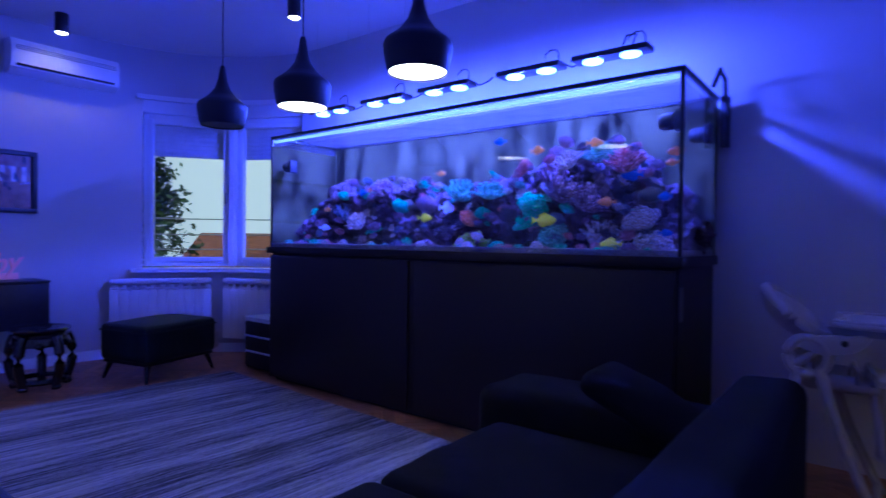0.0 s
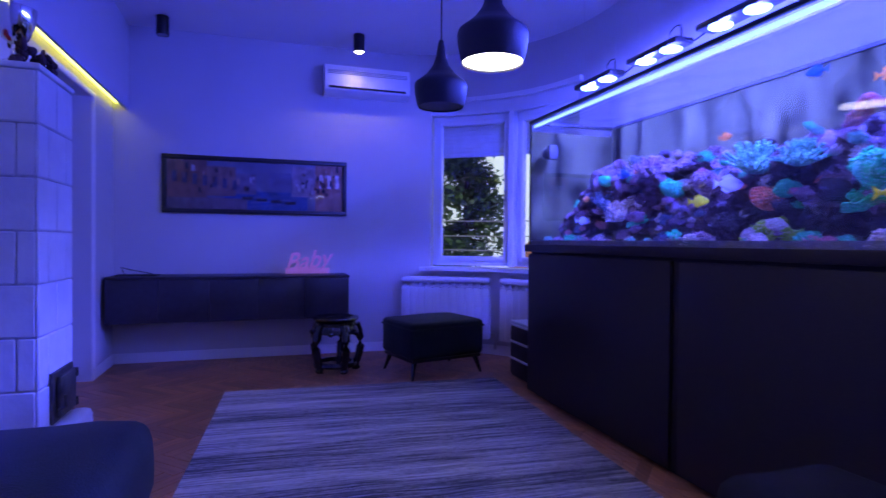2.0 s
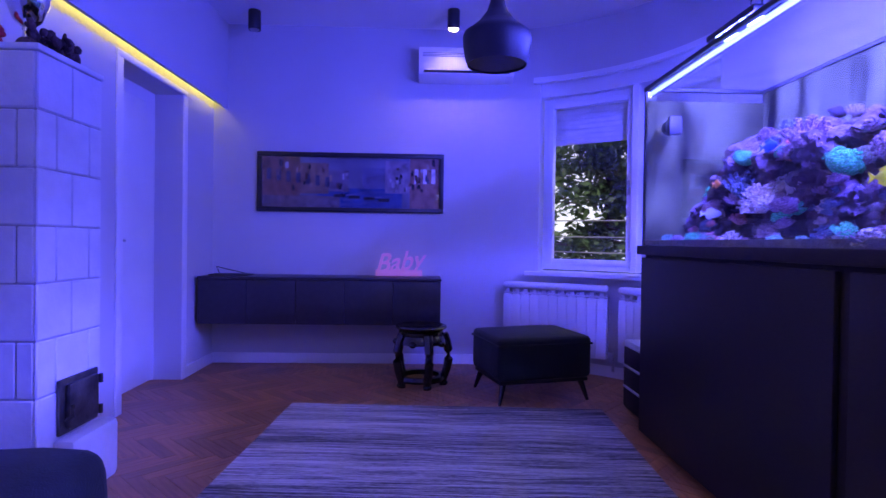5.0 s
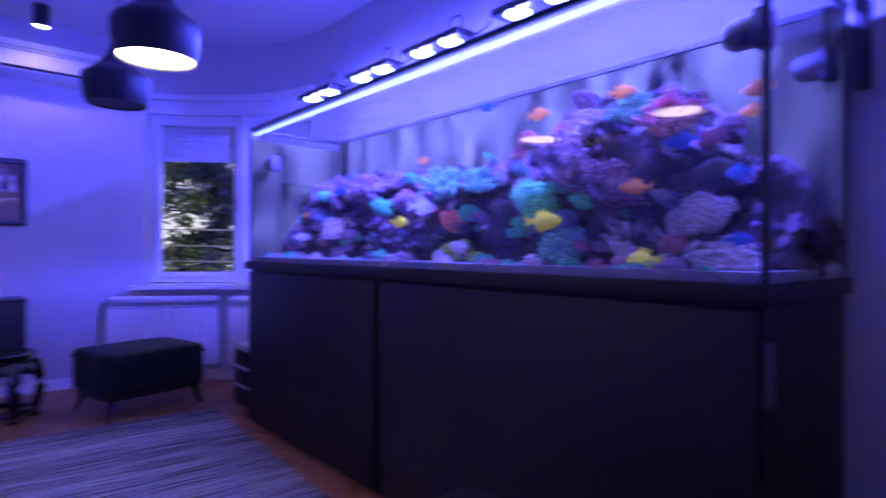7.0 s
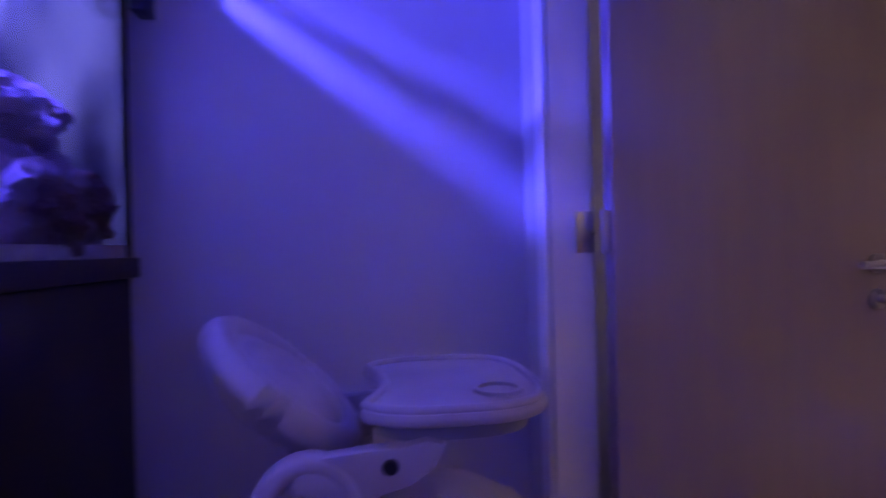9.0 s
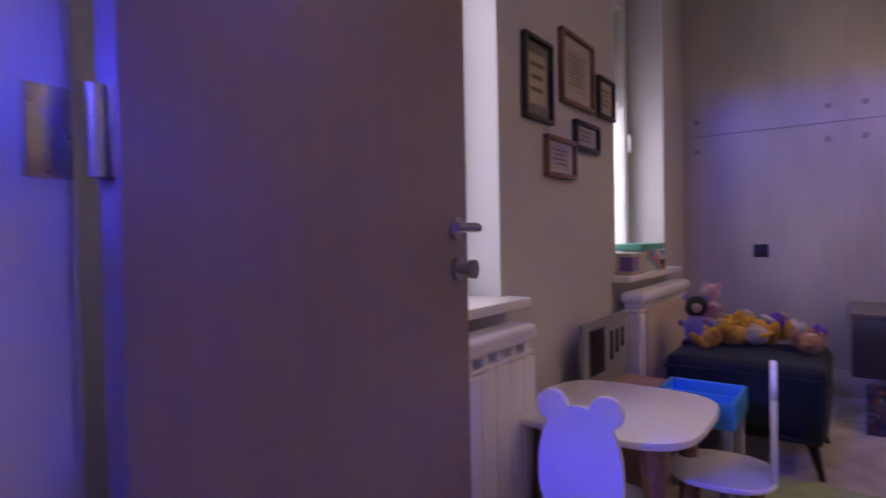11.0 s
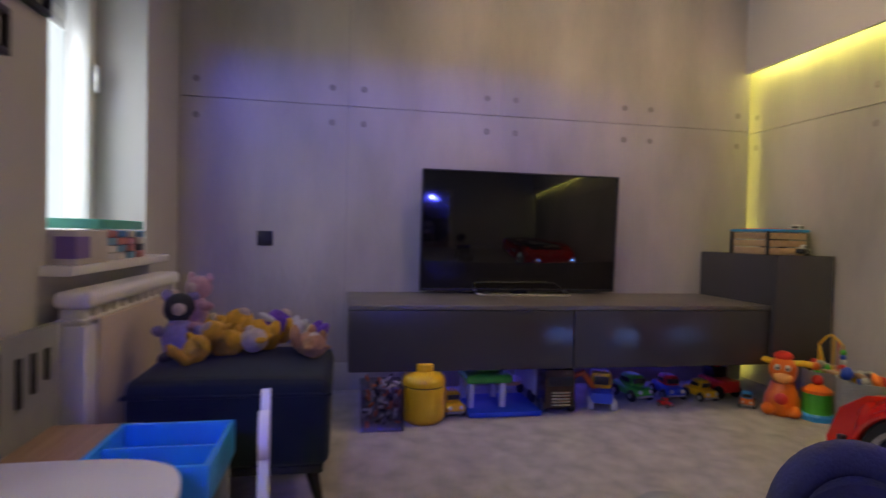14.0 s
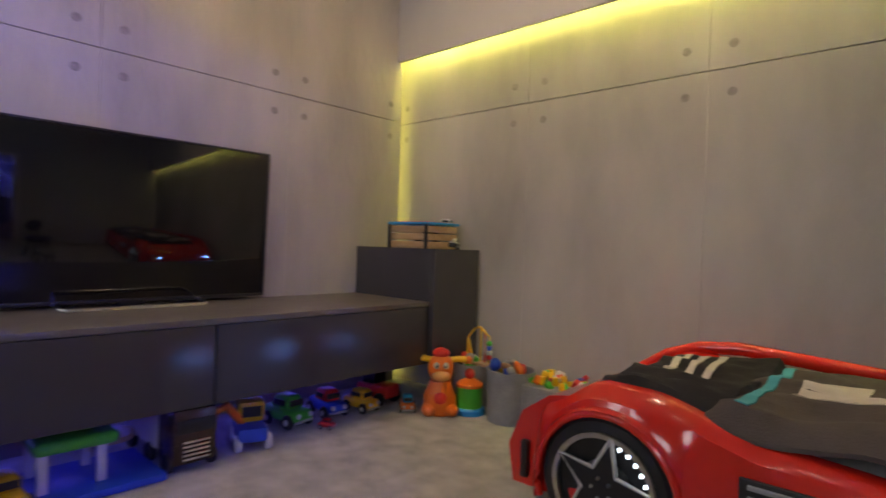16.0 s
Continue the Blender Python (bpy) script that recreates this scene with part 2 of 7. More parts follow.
P_YELLOW = plastic("yellow_plastic", (0.78, 0.47, 0.01))
P_BLUE = plastic("blue_plastic", (0.02, 0.07, 0.5))
P_CYAN = plastic("light_blue_plastic", (0.03, 0.3, 0.72))
P_GREEN = plastic("green_plastic", (0.07, 0.42, 0.04))
P_ORANGE = plastic("orange_plastic", (0.72, 0.16, 0.015))
P_RED = plastic("red_plastic", (0.62, 0.025, 0.02))
P_GREY = plastic("grey_plastic", (0.3, 0.31, 0.33), 0.5)
P_LGREY = plastic("pale_grey_plastic", (0.6, 0.6, 0.6), 0.5)

# ---- mesh helpers ----


def bm_new():
    return bmesh.new()


def rbox(bm, x0, x1, y0, y1, z0, z1, r=0.0, seg=2, m=None):
    """A box with rounded edges."""
    t = bmesh.new()
    bmesh.ops.create_cube(t, size=1)
    for v in t.verts:
        v.co = Vector(((x0 + x1) / 2 + v.co.x * (x1 - x0), (y0 + y1) / 2 + v.co.y * (y1 - y0), (z0 + z1) / 2 + v.co.z * (z1 - z0)))
    if r:
        bmesh.ops.bevel(t, geom=t.edges[:], offset=r, segments=seg, profile=0.5, affect="EDGES")
    join(bm, t, m)
    return bm


def join(bm, t, m=None):
    if m is not None:
        t.transform(m)
    tmp = bpy.data.meshes.new("tmp")
    t.to_mesh(tmp)
    t.free()
    bm.from_mesh(tmp)
    bpy.data.meshes.remove(tmp)
    return bm


def lathe(bm, prof, n=24, m=None):
    """Turn a profile of (radius, height) round z."""
    t = bmesh.new()
    rings = []
    for r, z in prof:
        rings.append([t.verts.new((r * math.cos(2 * math.pi * i / n), r * math.sin(2 * math.pi * i / n), z)) for i in range(n)])
    for a, b in zip(rings, rings[1:]):
        for i in range(n):
            t.faces.new((a[i], a[(i + 1) % n], b[(i + 1) % n], b[i]))
    loop = prof[0] == prof[-1]
    if prof[0][0] > 1e-6 and not loop:
        t.faces.new(list(reversed(rings[0])))
    if prof[-1][0] > 1e-6 and not loop:
        t.faces.new(rings[-1])
    bmesh.ops.remove_doubles(t, verts=t.verts[:], dist=1e-6)
    bmesh.ops.recalc_face_normals(t, faces=t.faces[:])
    return join(bm, t, m)


def tube(bm, pts, r, n=8, r2=None):
    """A round bar along points; r2: radius at its end."""
    t = bmesh.new()
    pts = [Vector(p) for p in pts]
    rings = []
    for i, p in enumerate(pts):
        d = (pts[min(i + 1, len(pts) - 1)] - pts[max(i - 1, 0)]).normalized()
        u = d.cross(Vector((0, 0, 1)))
        u = (u if u.length > 1e-3 else d.cross(Vector((1, 0, 0)))).normalized()
        w = d.cross(u)
        rr = r if r2 is None else r + (r2 - r) * i / (len(pts) - 1)
        rings.append([t.verts.new(p + rr * (math.cos(2 * math.pi * k / n) * u + math.sin(2 * math.pi * k / n) * w)) for k in range(n)])
    for a, b in zip(rings, rings[1:]):
        for i in range(n):
            t.faces.new((a[i], a[(i + 1) % n], b[(i + 1) % n], b[i]))
    t.faces.new(rings[0]), t.faces.new(rings[-1])
    bmesh.ops.recalc_face_normals(t, faces=t.faces[:])
    return join(bm, t)


def ball(bm, c, r, u=16, v=10, m=None):
    t = bmesh.new()
    bmesh.ops.create_uvsphere(t, u_segments=u, v_segments=v, radius=1)
    r = r if isinstance(r, (tuple, list)) else (r, r, r)
    t.transform(Matrix.Translation(c) @ (m or Matrix()) @ Matrix.Diagonal((*r, 1)))
    return join(bm, t)


def slab(bm, outline, z0, z1, m=None, r=0.0):
    """An outline in x, y made into a slab."""
    t = bmesh.new()
    f = t.faces.new([t.verts.new((x, y, z0)) for x, y in outline])
    top = bmesh.ops.extrude_face_region(t, geom=[f])
    bmesh.ops.translate(t, verts=[g for g in top["geom"] if isinstance(g, bmesh.types.BMVert)], vec=(0, 0, z1 - z0))
    bmesh.ops.recalc_face_normals(t, faces=t.faces[:])
    if r:
        es = [e for e in t.edges if abs(e.verts[0].co.z - e.verts[1].co.z) < 1e-6]
        bmesh.ops.bevel(t, geom=es, offset=r, segments=2, profile=0.5, affect="EDGES")
    return join(bm, t, m)


def finish(ob, bm, material, smooth=True):
    bm.to_mesh(ob.data)
    bm.free()
    ob.data.materials.append(material)
    if smooth:
        ob.data.shade_smooth()
        ob.data.set_sharp_from_angle(angle=radians(38))
    return ob


def part(name, bm, material, parent, label=""):
    ob = finish(new(name, bpy.data.meshes.new(name)), bm, material)
    ob.parent = parent
    return tagged(ob, label)


def thing(name, label, category, loc=(0, 0, 0), rz=0, group=""):
    ob = new(name)
    ob.empty_display_size = 0.1
    ob.matrix_world = pose(*loc, 0, 0, rz)
    return tagged(ob, label, category, group)


def solid(name, bm, material, label, category, kind="", group=""):
    return tagged(finish(new(name, bpy.data.meshes.new(name)), bm, material), label, category, group, kind)


def struct(name, bm, material, label, category):
    return solid(name, bm, material, label, category, "structure")


def blob(bm, amount, scale, seed=0.0):
    """Push the surface in and out by noise."""
    bm.normal_update()
    for v in bm.verts:
        v.co += v.normal * amount * noise.noise(v.co * scale + Vector((seed, seed * 1.7, seed * 0.3)))
    return bm


# ---- setting ----
W, N, S, E1, E2, R2E, R2S, H = -4.345, 4.36, 0.48, 1.72, 1.82, 5.685, 0.75, 2.98
CX, CY, CR = -2.745, 2.76, 1.6


def arc(r, a0, a1, n=24):
    return [(CX + r * math.cos(radians(a0 + (a1 - a0) * i / n)), CY + r * math.sin(radians(a0 + (a1 - a0) * i / n))) for i in range(n + 1)]


def arc_wall(bm, a0, a1, z0, z1, r0=CR, r1=CR + 0.3):
    n = max(2, int(abs(a1 - a0) / 3))
    slab(bm, arc(r0, a0, a1, n) + arc(r1, a1, a0, n), z0, z1)


# floors
bm = rbox(bm_new(), W - 0.3, E1 + 0.05, -1.5, N + 0.3, -0.2, -0.012)
struct("floor", bm, mat("dark_underfloor", (0.05, 0.025, 0.012), 0.7), "dark underfloor between the oak parquet strips", "floor")
bm = rbox(bm_new(), E1 + 0.05, R2E + 0.2, R2S - 0.2, N + 0.3, -0.2, 0.0)
struct("floor_playroom", bm, CARPET, "soft pale grey carpet of the playroom", "carpet")
bm = rbox(bm_new(), E1 - 0.02, E2 + 0.02, 3.15, 4.12, 0.0, 0.008, 0.003)
struct("trim_threshold", bm, OAK, "oak threshold strip in the doorway", "threshold")
# ceilings
bm = rbox(bm_new(), W - 0.4, E1 + 0.05, -1.5, N + 0.4, H, H + 0.2)
struct("ceiling", bm, CEIL, "smooth white painted ceiling", "ceiling")
bm = rbox(bm_new(), E1 + 0.05, R2E + 0.2, R2S - 0.2, N + 0.4, H, H + 0.2)
struct("ceiling_playroom", bm, CEIL, "smooth white painted ceiling of the playroom", "ceiling")
# west wall and the round corner with its two windows
bm = rbox(bm_new(), W - 0.3, W, S - 0.6, CY, 0, H)
struct("wall_west", bm, PAINT, "white painted wall in blue light", "wall")
WA0, WAM, WA1, WZ0, WZ1 = 158.5, 130.0, 101.5, 0.84, 2.52
bm = bm_new()
arc_wall(bm, 180, WA0, 0, H)
arc_wall(bm, WA1, 90, 0, H)
arc_wall(bm, WA0, WA1, 0, WZ0)
arc_wall(bm, WA0, WA1, WZ1, H)
struct("wall_round", bm, PAINT, "white painted wall of the rounded corner", "wall")
bm = bm_new()
rbox(bm, CX, R2E + 0.2, N, N + 0.35, 0, 0.79)
rbox(bm, CX, 2.25, N, N + 0.35, 0.79, H)
rbox(bm, 3.18, 4.3, N, N + 0.35, 0.79, H)
rbox(bm, 5.18, R2E + 0.2, N, N + 0.35, 0.79, H)
rbox(bm, 2.25, 3.18, N, N + 0.35, 2.5, H)
rbox(bm, 4.3, 5.18, N, N + 0.35, 2.5, H)
struct("wall_north", bm, PAINT, "white painted outer wall with two deep window openings", "wall")
# south wall with the deep door recess
bm = bm_new()
rbox(bm, W - 0.3, -3.72, S - 0.5, S, 0, H)
rbox(bm, -2.86, 0.9, S - 0.5, S, 0, H)
rbox(bm, -3.72, -2.86, S - 0.5, S, 2.19, H)
struct("wall_south", bm, PAINT, "white painted wall with a deep door recess", "wall")
bm = rbox(bm_new(), 0.9, E1, -1.5, -1.4, 0, H)
rbox(bm, 0.85, 0.9, -1.5, S - 0.5, 0, H)
struct("wall_back", bm, PAINT, "plain white wall", "wall")
bm = bm_new()
rbox(bm, E1, E2, 4.12, N, 0, H)
rbox(bm, E1, E2, -1.5, 3.15, 0, H)
rbox(bm, E1, E2, 3.15, 4.12, 2.06, H)
struct("wall_east", bm, PAINT, "white partition wall with an open doorway", "wall")
# soffit with hidden yellow light
bm = rbox(bm_new(), W, 0.9, S, 0.60, 2.30, H)
rbox(bm, W, 0.9, 0.58, 0.603, 2.235, 2.30)
struct("ceiling_soffit", bm, PAINT, "boxed plaster soffit with a light cove", "soffit")
bm = rbox(bm_new(), W + 0.01, 0.85, 0.5, 0.52, 2.288, 2.298)
tagged(finish(new("led_strip", bpy.data.meshes.new("led_strip")), bm, YELLOWLED), "yellow LED strip hidden in the soffit cove", "light strip")
# playroom concrete
bm = rbox(bm_new(), R2E + 0.012, R2E + 0.2, R2S + 0.062, N, 0, H)
rbox(bm, R2E + 0.1, R2E + 0.2, R2S - 0.2, R2S + 0.062, 0, H)
wall_tv = struct("wall_television", bm, JOINT, "dark joints behind concrete panels", "wall")
bm = rbox(bm_new(), E2, R2E + 0.1, R2S - 0.2, R2S - 0.012, 0, H)
wall_cove = struct("wall_concrete", bm, JOINT, "dark joints behind concrete panels", "wall")
bm = rbox(bm_new(), E2, R2E, R2S, R2S + 0.08, 2.12, H)
rbox(bm, E2, R2E, R2S + 0.08, R2S + 0.104, 2.03, H)
struct("ceiling_soffit_playroom", bm, PAINT, "boxed plaster soffit with a yellow light cove", "soffit")
bm = rbox(bm_new(), E2 + 0.02, R2E - 0.02, R2S + 0.052, R2S + 0.072, 2.108, 2.118)
tagged(finish(new("led_strip", bpy.data.meshes.new("led_strip")), bm, YELLOWLED2), "yellow LED strip hidden in the soffit cove", "light strip")


def hole_ring(bm, at, axis):
    """A recessed tie hole with a soft rim, facing along axis."""
    t = bmesh.new()
    m = Matrix.Translation(at) @ (Matrix.Rotation(radians(-90), 4, "Y") if axis == "x" else Matrix.Rotation(radians(-90), 4, "X"))
    lathe(t, [(0.019, 0.0), (0.019, 0.0015), (0.016, 0.002), (0.012, 0.0008), (0.0, 0.0005)], 14)
    return join(bm, t, m)


bm = rbox(bm_new(), R2E + 0.03, R2E + 0.045, R2S + 0.052, R2S + 0.06, 0.03, 2.9)
tagged(finish(new("led_strip", bpy.data.meshes.new("led_strip")), bm, YELLOWLED), "upright yellow LED strip in the corner recess", "light strip")
bm = rbox(bm_new(), R2E + 0.086, R2E + 0.1, R2S, R2S + 0.06, 0, H)
struct("trim_corner_recess", bm, CONCRETE, "concrete back of the lit corner recess", "trim")
SEAMZ, TIE = 1.655, mat("tie_hole_plug", (0.29, 0.27, 0.245), 0.8, var=0.2, scale=60)
ys = [R2S + 0.06, 1.62, 2.52, 3.44, N]
for a, b in zip(ys, ys[1:]):
    for z0, z1 in ((0, SEAMZ), (SEAMZ, H)):
        p = part("concrete_panel", rbox(bm_new(), R2E, R2E + 0.014, a + 0.0006, b - 0.0006, z0 + 0.002, z1 - 0.002, 0.0012, 1), CONCRETE, wall_tv)
        zz = z1 - 0.1 if z0 == 0 else z0 + 0.1
        for yy in (a + 0.09, b - 0.09):
            part("tie_hole", hole_ring(bm_new(), (R2E, yy, zz), "x"), TIE, p)
xs = [R2E + 0.1, 4.745, 3.83, 2.92, E2]
for b, a in zip(xs, xs[1:]):
    for z0, z1 in ((0, SEAMZ), (SEAMZ, 2.6)):
        p = part("concrete_panel", rbox(bm_new(), a + 0.0006, b - 0.0006, R2S - 0.014, R2S, z0 + 0.002, z1 - 0.002, 0.0012, 1), CONCRETE, wall_cove)
        zz = z1 - 0.1 if z0 == 0 else z0 + 0.1
        for xx in (a + 0.095, b - 0.095):
            part("tie_hole", hole_ring(bm_new(), (xx, R2S, zz), "y"), TIE, p)

# baseboards
bm = rbox(bm_new(), W, W + 0.014, S, CY, 0, 0.09, 0.004)
struct("baseboard", bm, WHITE, "low white baseboard", "baseboard")
bm = bm_new()
arc_wall(bm, 180, 92, 0, 0.09, CR - 0.014, CR)
struct("baseboard_round", bm, WHITE, "low white baseboard along the rounded wall", "baseboard")
bm = rbox(bm_new(), W, -3.76, S, S + 0.014, 0, 0.09, 0.004)
struct("baseboard_south", bm, WHITE, "low white baseboard", "baseboard")
bm = rbox(bm_new(), R2E - 0.014, R2E, 3.3, N, 0, 0.16, 0.004)
struct("baseboard_playroom", bm, PAINT, "pale baseboard", "baseboard")

# ---- living room: aquarium ----
TX0, TX1, TY0, TY1, TZ0, TZ1 = -2.5, 0.69, 3.585, 4.28, 1.085, 1.957
cab = thing("aquarium_cabinet", "long dark laminate aquarium cabinet with flush doors", "cabinet", (-0.91, 3.93, 0))
L = Matrix.Translation((0.91, -3.93, 0))
bm = rbox(bm_new(), TX0 + 0.01, 0.68, 3.60, 4.29, 0.05, 1.035, 0.003)
bm.transform(L)
part("body", bm, CABINET, cab)
bm = rbox(bm_new(), TX0 - 0.03, 0.70, 3.565, 4.30, 1.035, 1.085, 0.004)
bm.transform(L)
part("top_slab", bm, CABINET, cab)
bm = rbox(bm_new(), TX0 + 0.03, 0.66, 3.63, 4.28, 0, 0.05)
bm.transform(L)
part("plinth", bm, BLACK, cab)
for d0, d1 in ((TX0 + 0.01, -1.0), (-0.94, 0.665)):
    bm = rbox(bm_new(), d0, d1, 3.578, 3.598, 0.035, 1.018, 0.003)
    bm.transform(L)
    part("door", bm, CABINET, cab)
bm = bm_new()
rbox(bm, 0.676, 0.69, 3.6, 3.64, 0.78, 0.94, 0.004)
bm.transform(L)
part("hinge_cover", bm, mat("hinge_cover", (0.11, 0.09, 0.085), 0.5), cab, "dull metal cabinet hinge cover")

tank = thing("aquarium", "very long glass reef aquarium full of water on a dark cabinet", "aquarium", (-0.91, 3.93, TZ0))
LT = Matrix.Translation((0.91, -3.93, -TZ0))


def tpart(name, bm, m, label=""):
    bm.transform(LT)
    return part(name, bm, m, tank, label)


G = 0.012
TW = 1.905
BACKPANE = mat("algae_back_pane", (0.01, 0.01, 0.0035), 0.95, spec=0.03, var=0.85, scale=5.5, bump=0.1, fine=30, stretch=(1.5, 1, 0.6), col2=(0.058, 0.062, 0.02))
for name, x0, x1, y0, y1 in (("front_pane", TX0, TX1, TY0, TY0 + G), ("side_pane", TX1 - G, TX1, TY0 + G, TY1 - G), ("side_pane", TX0, TX0 + G, TY0 + G, TY1 - G)):
    tpart(name, rbox(bm_new(), x0, x1, y0, y1, TZ0, TW), BACKPANE if x1 < -2 else TANKGLASS, "algae-filmed side pane" if x1 < -2 else "")
    tpart("pane_top_edge", rbox(bm_new(), x0, x1, y0, y1, TW, TZ1), GLASS)
tpart("back_pane", rbox(bm_new(), TX0, TX1, TY1 - G, TY1, TZ0, TZ1), BACKPANE, "back pane with a film of algae")
tpart("sand_bed", blob(rbox(bm_new(), TX0 + G, TX1 - G, TY0 + G, TY1 - G, TZ0 + 0.001, TZ0 + 0.03), 0.004, 9), SAND, "pale coarse reef sand")
bm = bm_new()
bmesh.ops.create_grid(bm, x_segments=90, y_segments=24, size=0.5)
bm.transform(Matrix.Translation(((TX0 + TX1) / 2, (TY0 + TY1) / 2, TW - 0.008)) @ Matrix.Diagonal((TX1 - TX0 - 0.03, TY1 - TY0 - 0.03, 1, 1)))
for v in bm.verts:
    v.co.z += 0.007 * noise.noise(v.co * 7)
ws = tpart("water_surface", bm, WATER, "rippled water surface")
ws.visible_shadow = False
bm = bm_new()
rbox(bm, TX0 - 0.004, TX1 + 0.004, TY0 - 0.004, TY0 + 0.02, TZ1, TZ1 + 0.022, 0.003)
rbox(bm, TX0 - 0.004, TX1 + 0.004, TY1 - 0.02, TY1 + 0.004, TZ1, TZ1 + 0.022, 0.003)
rbox(bm, TX1 - 0.02, TX1 + 0.004, TY0 + 0.02, TY1 - 0.02, TZ1, TZ1 + 0.022, 0.003)
rbox(bm, TX0 - 0.004, TX0 + 0.02, TY0 + 0.02, TY1 - 0.02, TZ1, TZ1 + 0.022, 0.003)
tpart("rim", bm, BLACK, "thin black rim")
bm = rbox(bm_new(), TX1 - 0.016, TX1 + 0.001, TY0 - 0.001, TY0 + 0.016, TZ0, TZ1, 0.002)
tpart("corner_seal", bm, BLACK, "dark silicone corner seal")
bm = rbox(bm_new(), TX0 - 0.001, TX0 + 0.014, TY0 - 0.001, TY0 + 0.014, TZ0, TZ1, 0.002)
tpart("corner_seal", bm, BLACK, "dark silicone corner seal")
bm = rbox(bm_new(), TX0 + 0.03, TX1 - 0.03, TY0 + 0.014, TY0 + 0.03, 1.928, 1.946, 0.003)
tpart("light_strip", bm, LEDBAR, "blue-white glowing strip under the front rim")
for px, py in ((0.6, 3.66), (0.63, 4.1), (-2.42, 3.7)):
    bm = bm_new()
    t = bmesh.new()
    lathe(t, [(0.0, -0.045), (0.03, -0.04), (0.042, -0.02), (0.042, 0.03), (0.025, 0.045), (0.0, 0.045)], 16)
    join(bm, t, Matrix.Translation((px, py, 1.74)) @ Matrix.Rotation(radians(90), 4, "Y"))
    rbox(bm, px + 0.035, px + 0.07, py - 0.035, py + 0.035, 1.69, 1.79, 0.006)
    tpart("wave_pump", bm, BLACK, "black wave pump clamped to the glass")
bm = bm_new()
rbox(bm, 0.71, 0.75, 4.24, 4.31, 1.69, 1.97, 0.006)
tube(bm, [(0.73, 4.27, 1.97), (0.73, 4.25, 2.06), (0.72, 4.18, 2.1), (0.70, 4.12, 2.0)], 0.012)
solid("overflow_filter", bm, BLACK, "black hang-on filter box with hose beside the aquarium", "filter")

# LED fixtures over the water
for i, lx in enumerate(LED_X):
    f = thing("aquarium_light", "slim black aquarium light with two glowing blue lenses", "aquarium light", (lx, LED_Y, LED_Z), group="lights over the aquarium")
    part("housing", rbox(bm_new(), -0.22, 0.22, -0.06, 0.06, 0.004, 0.038, 0.008), BLACK, f)
    for dx in (-0.11, 0.11):
        part("lens", lathe(bm_new(), [(0.0, 0.0), (0.05, 0.0), (0.056, 0.004), (0.056, 0.012), (0.0, 0.012)], 24, Matrix.Translation((dx, 0, -0.006))), LEDLENS, f, "glowing blue-white lens")
    for dx in (-0.19, 0.19):
        part("hanging_wire", tube(bm_new(), [(dx, 0.0, 0.03), (dx, 0.0, H - LED_Z)], 0.0012, 5), STEEL, f)
    part("hanger", tube(bm_new(), [(0.1, 0.0, 0.036), (0.1, 0.0, 0.1), (0.13, 0.01, 0.125), (0.17, 0.01, 0.12), (0.19, 0.0, 0.09), (0.19, 0.0, 0.036)], 0.004), BLACK, f, "thin bent wire hanger")
    part("cable", tube(bm_new(), [(0.21, 0, 0.03), (0.27, 0.02, 0.0), (0.33, 0.03, 0.02), (0.37, 0.02, 0.035)] if i < 4 else [(0.1, 0.02, 0.035), (0.12, 0.06, 0.13), (0.05, 0.1, 0.15), (0.0, 0.16, 0.1), (0.0, 0.3, 0.1)], 0.005), BLACK, f)

# corals on the rock work
C_COLS = {"violet": (0.26, 0.14, 0.17), "cyan": (0.14, 0.42, 0.24), "teal": (0.05, 0.62, 0.2), "pale": (0.6, 0.47, 0.36), "pink": (0.5, 0.14, 0.14), "lime": (0.45, 0.7, 0.05), "salmon": (0.75, 0.16, 0.05), "blue": (0.1, 0.13, 0.18), "brown": (0.045, 0.022, 0.022)}


def coral_mat(name, c):
    """Dark tissue with pale polyps scattered over it."""
    m = mat(name, tuple(v * 0.85 for v in c), 0.8, var=0.5, scale=40, bump=1.0, fine=150)
    t = m.node_tree
    b = t.nodes["Principled BSDF"]
    base = b.inputs["Base Color"].links[0].from_socket
    co, vo = t.nodes.new("ShaderNodeTexCoord"), t.nodes.new("ShaderNodeTexVoronoi")
    vo.inputs["Scale"].default_value = 85
    t.links.new(co.outputs["Object"], vo.inputs["Vector"])
    mr, mix = t.nodes.new("ShaderNodeMapRange"), t.nodes.new("ShaderNodeMix")
    mr.inputs[1].default_value, mr.inputs[2].default_value, mr.inputs[3].default_value, mr.inputs[4].default_value = 0.18, 0.42, 1.0, 0.0
    t.links.new(vo.outputs["Distance"], mr.inputs[0])
    mix.data_type = "RGBA"
    t.links.new(mr.outputs[0], mix.inputs[0])
    t.links.new(base, mix.inputs[6])
    mix.inputs[7].default_value = (*(min(0.85, v * 1.7 + 0.26) for v in c), 1)
    t.links.new(mix.outputs[2], b.inputs["Base Color"])
    return m


C_MATS = {k: coral_mat("coral_" + k, c) for k, c in C_COLS.items()}


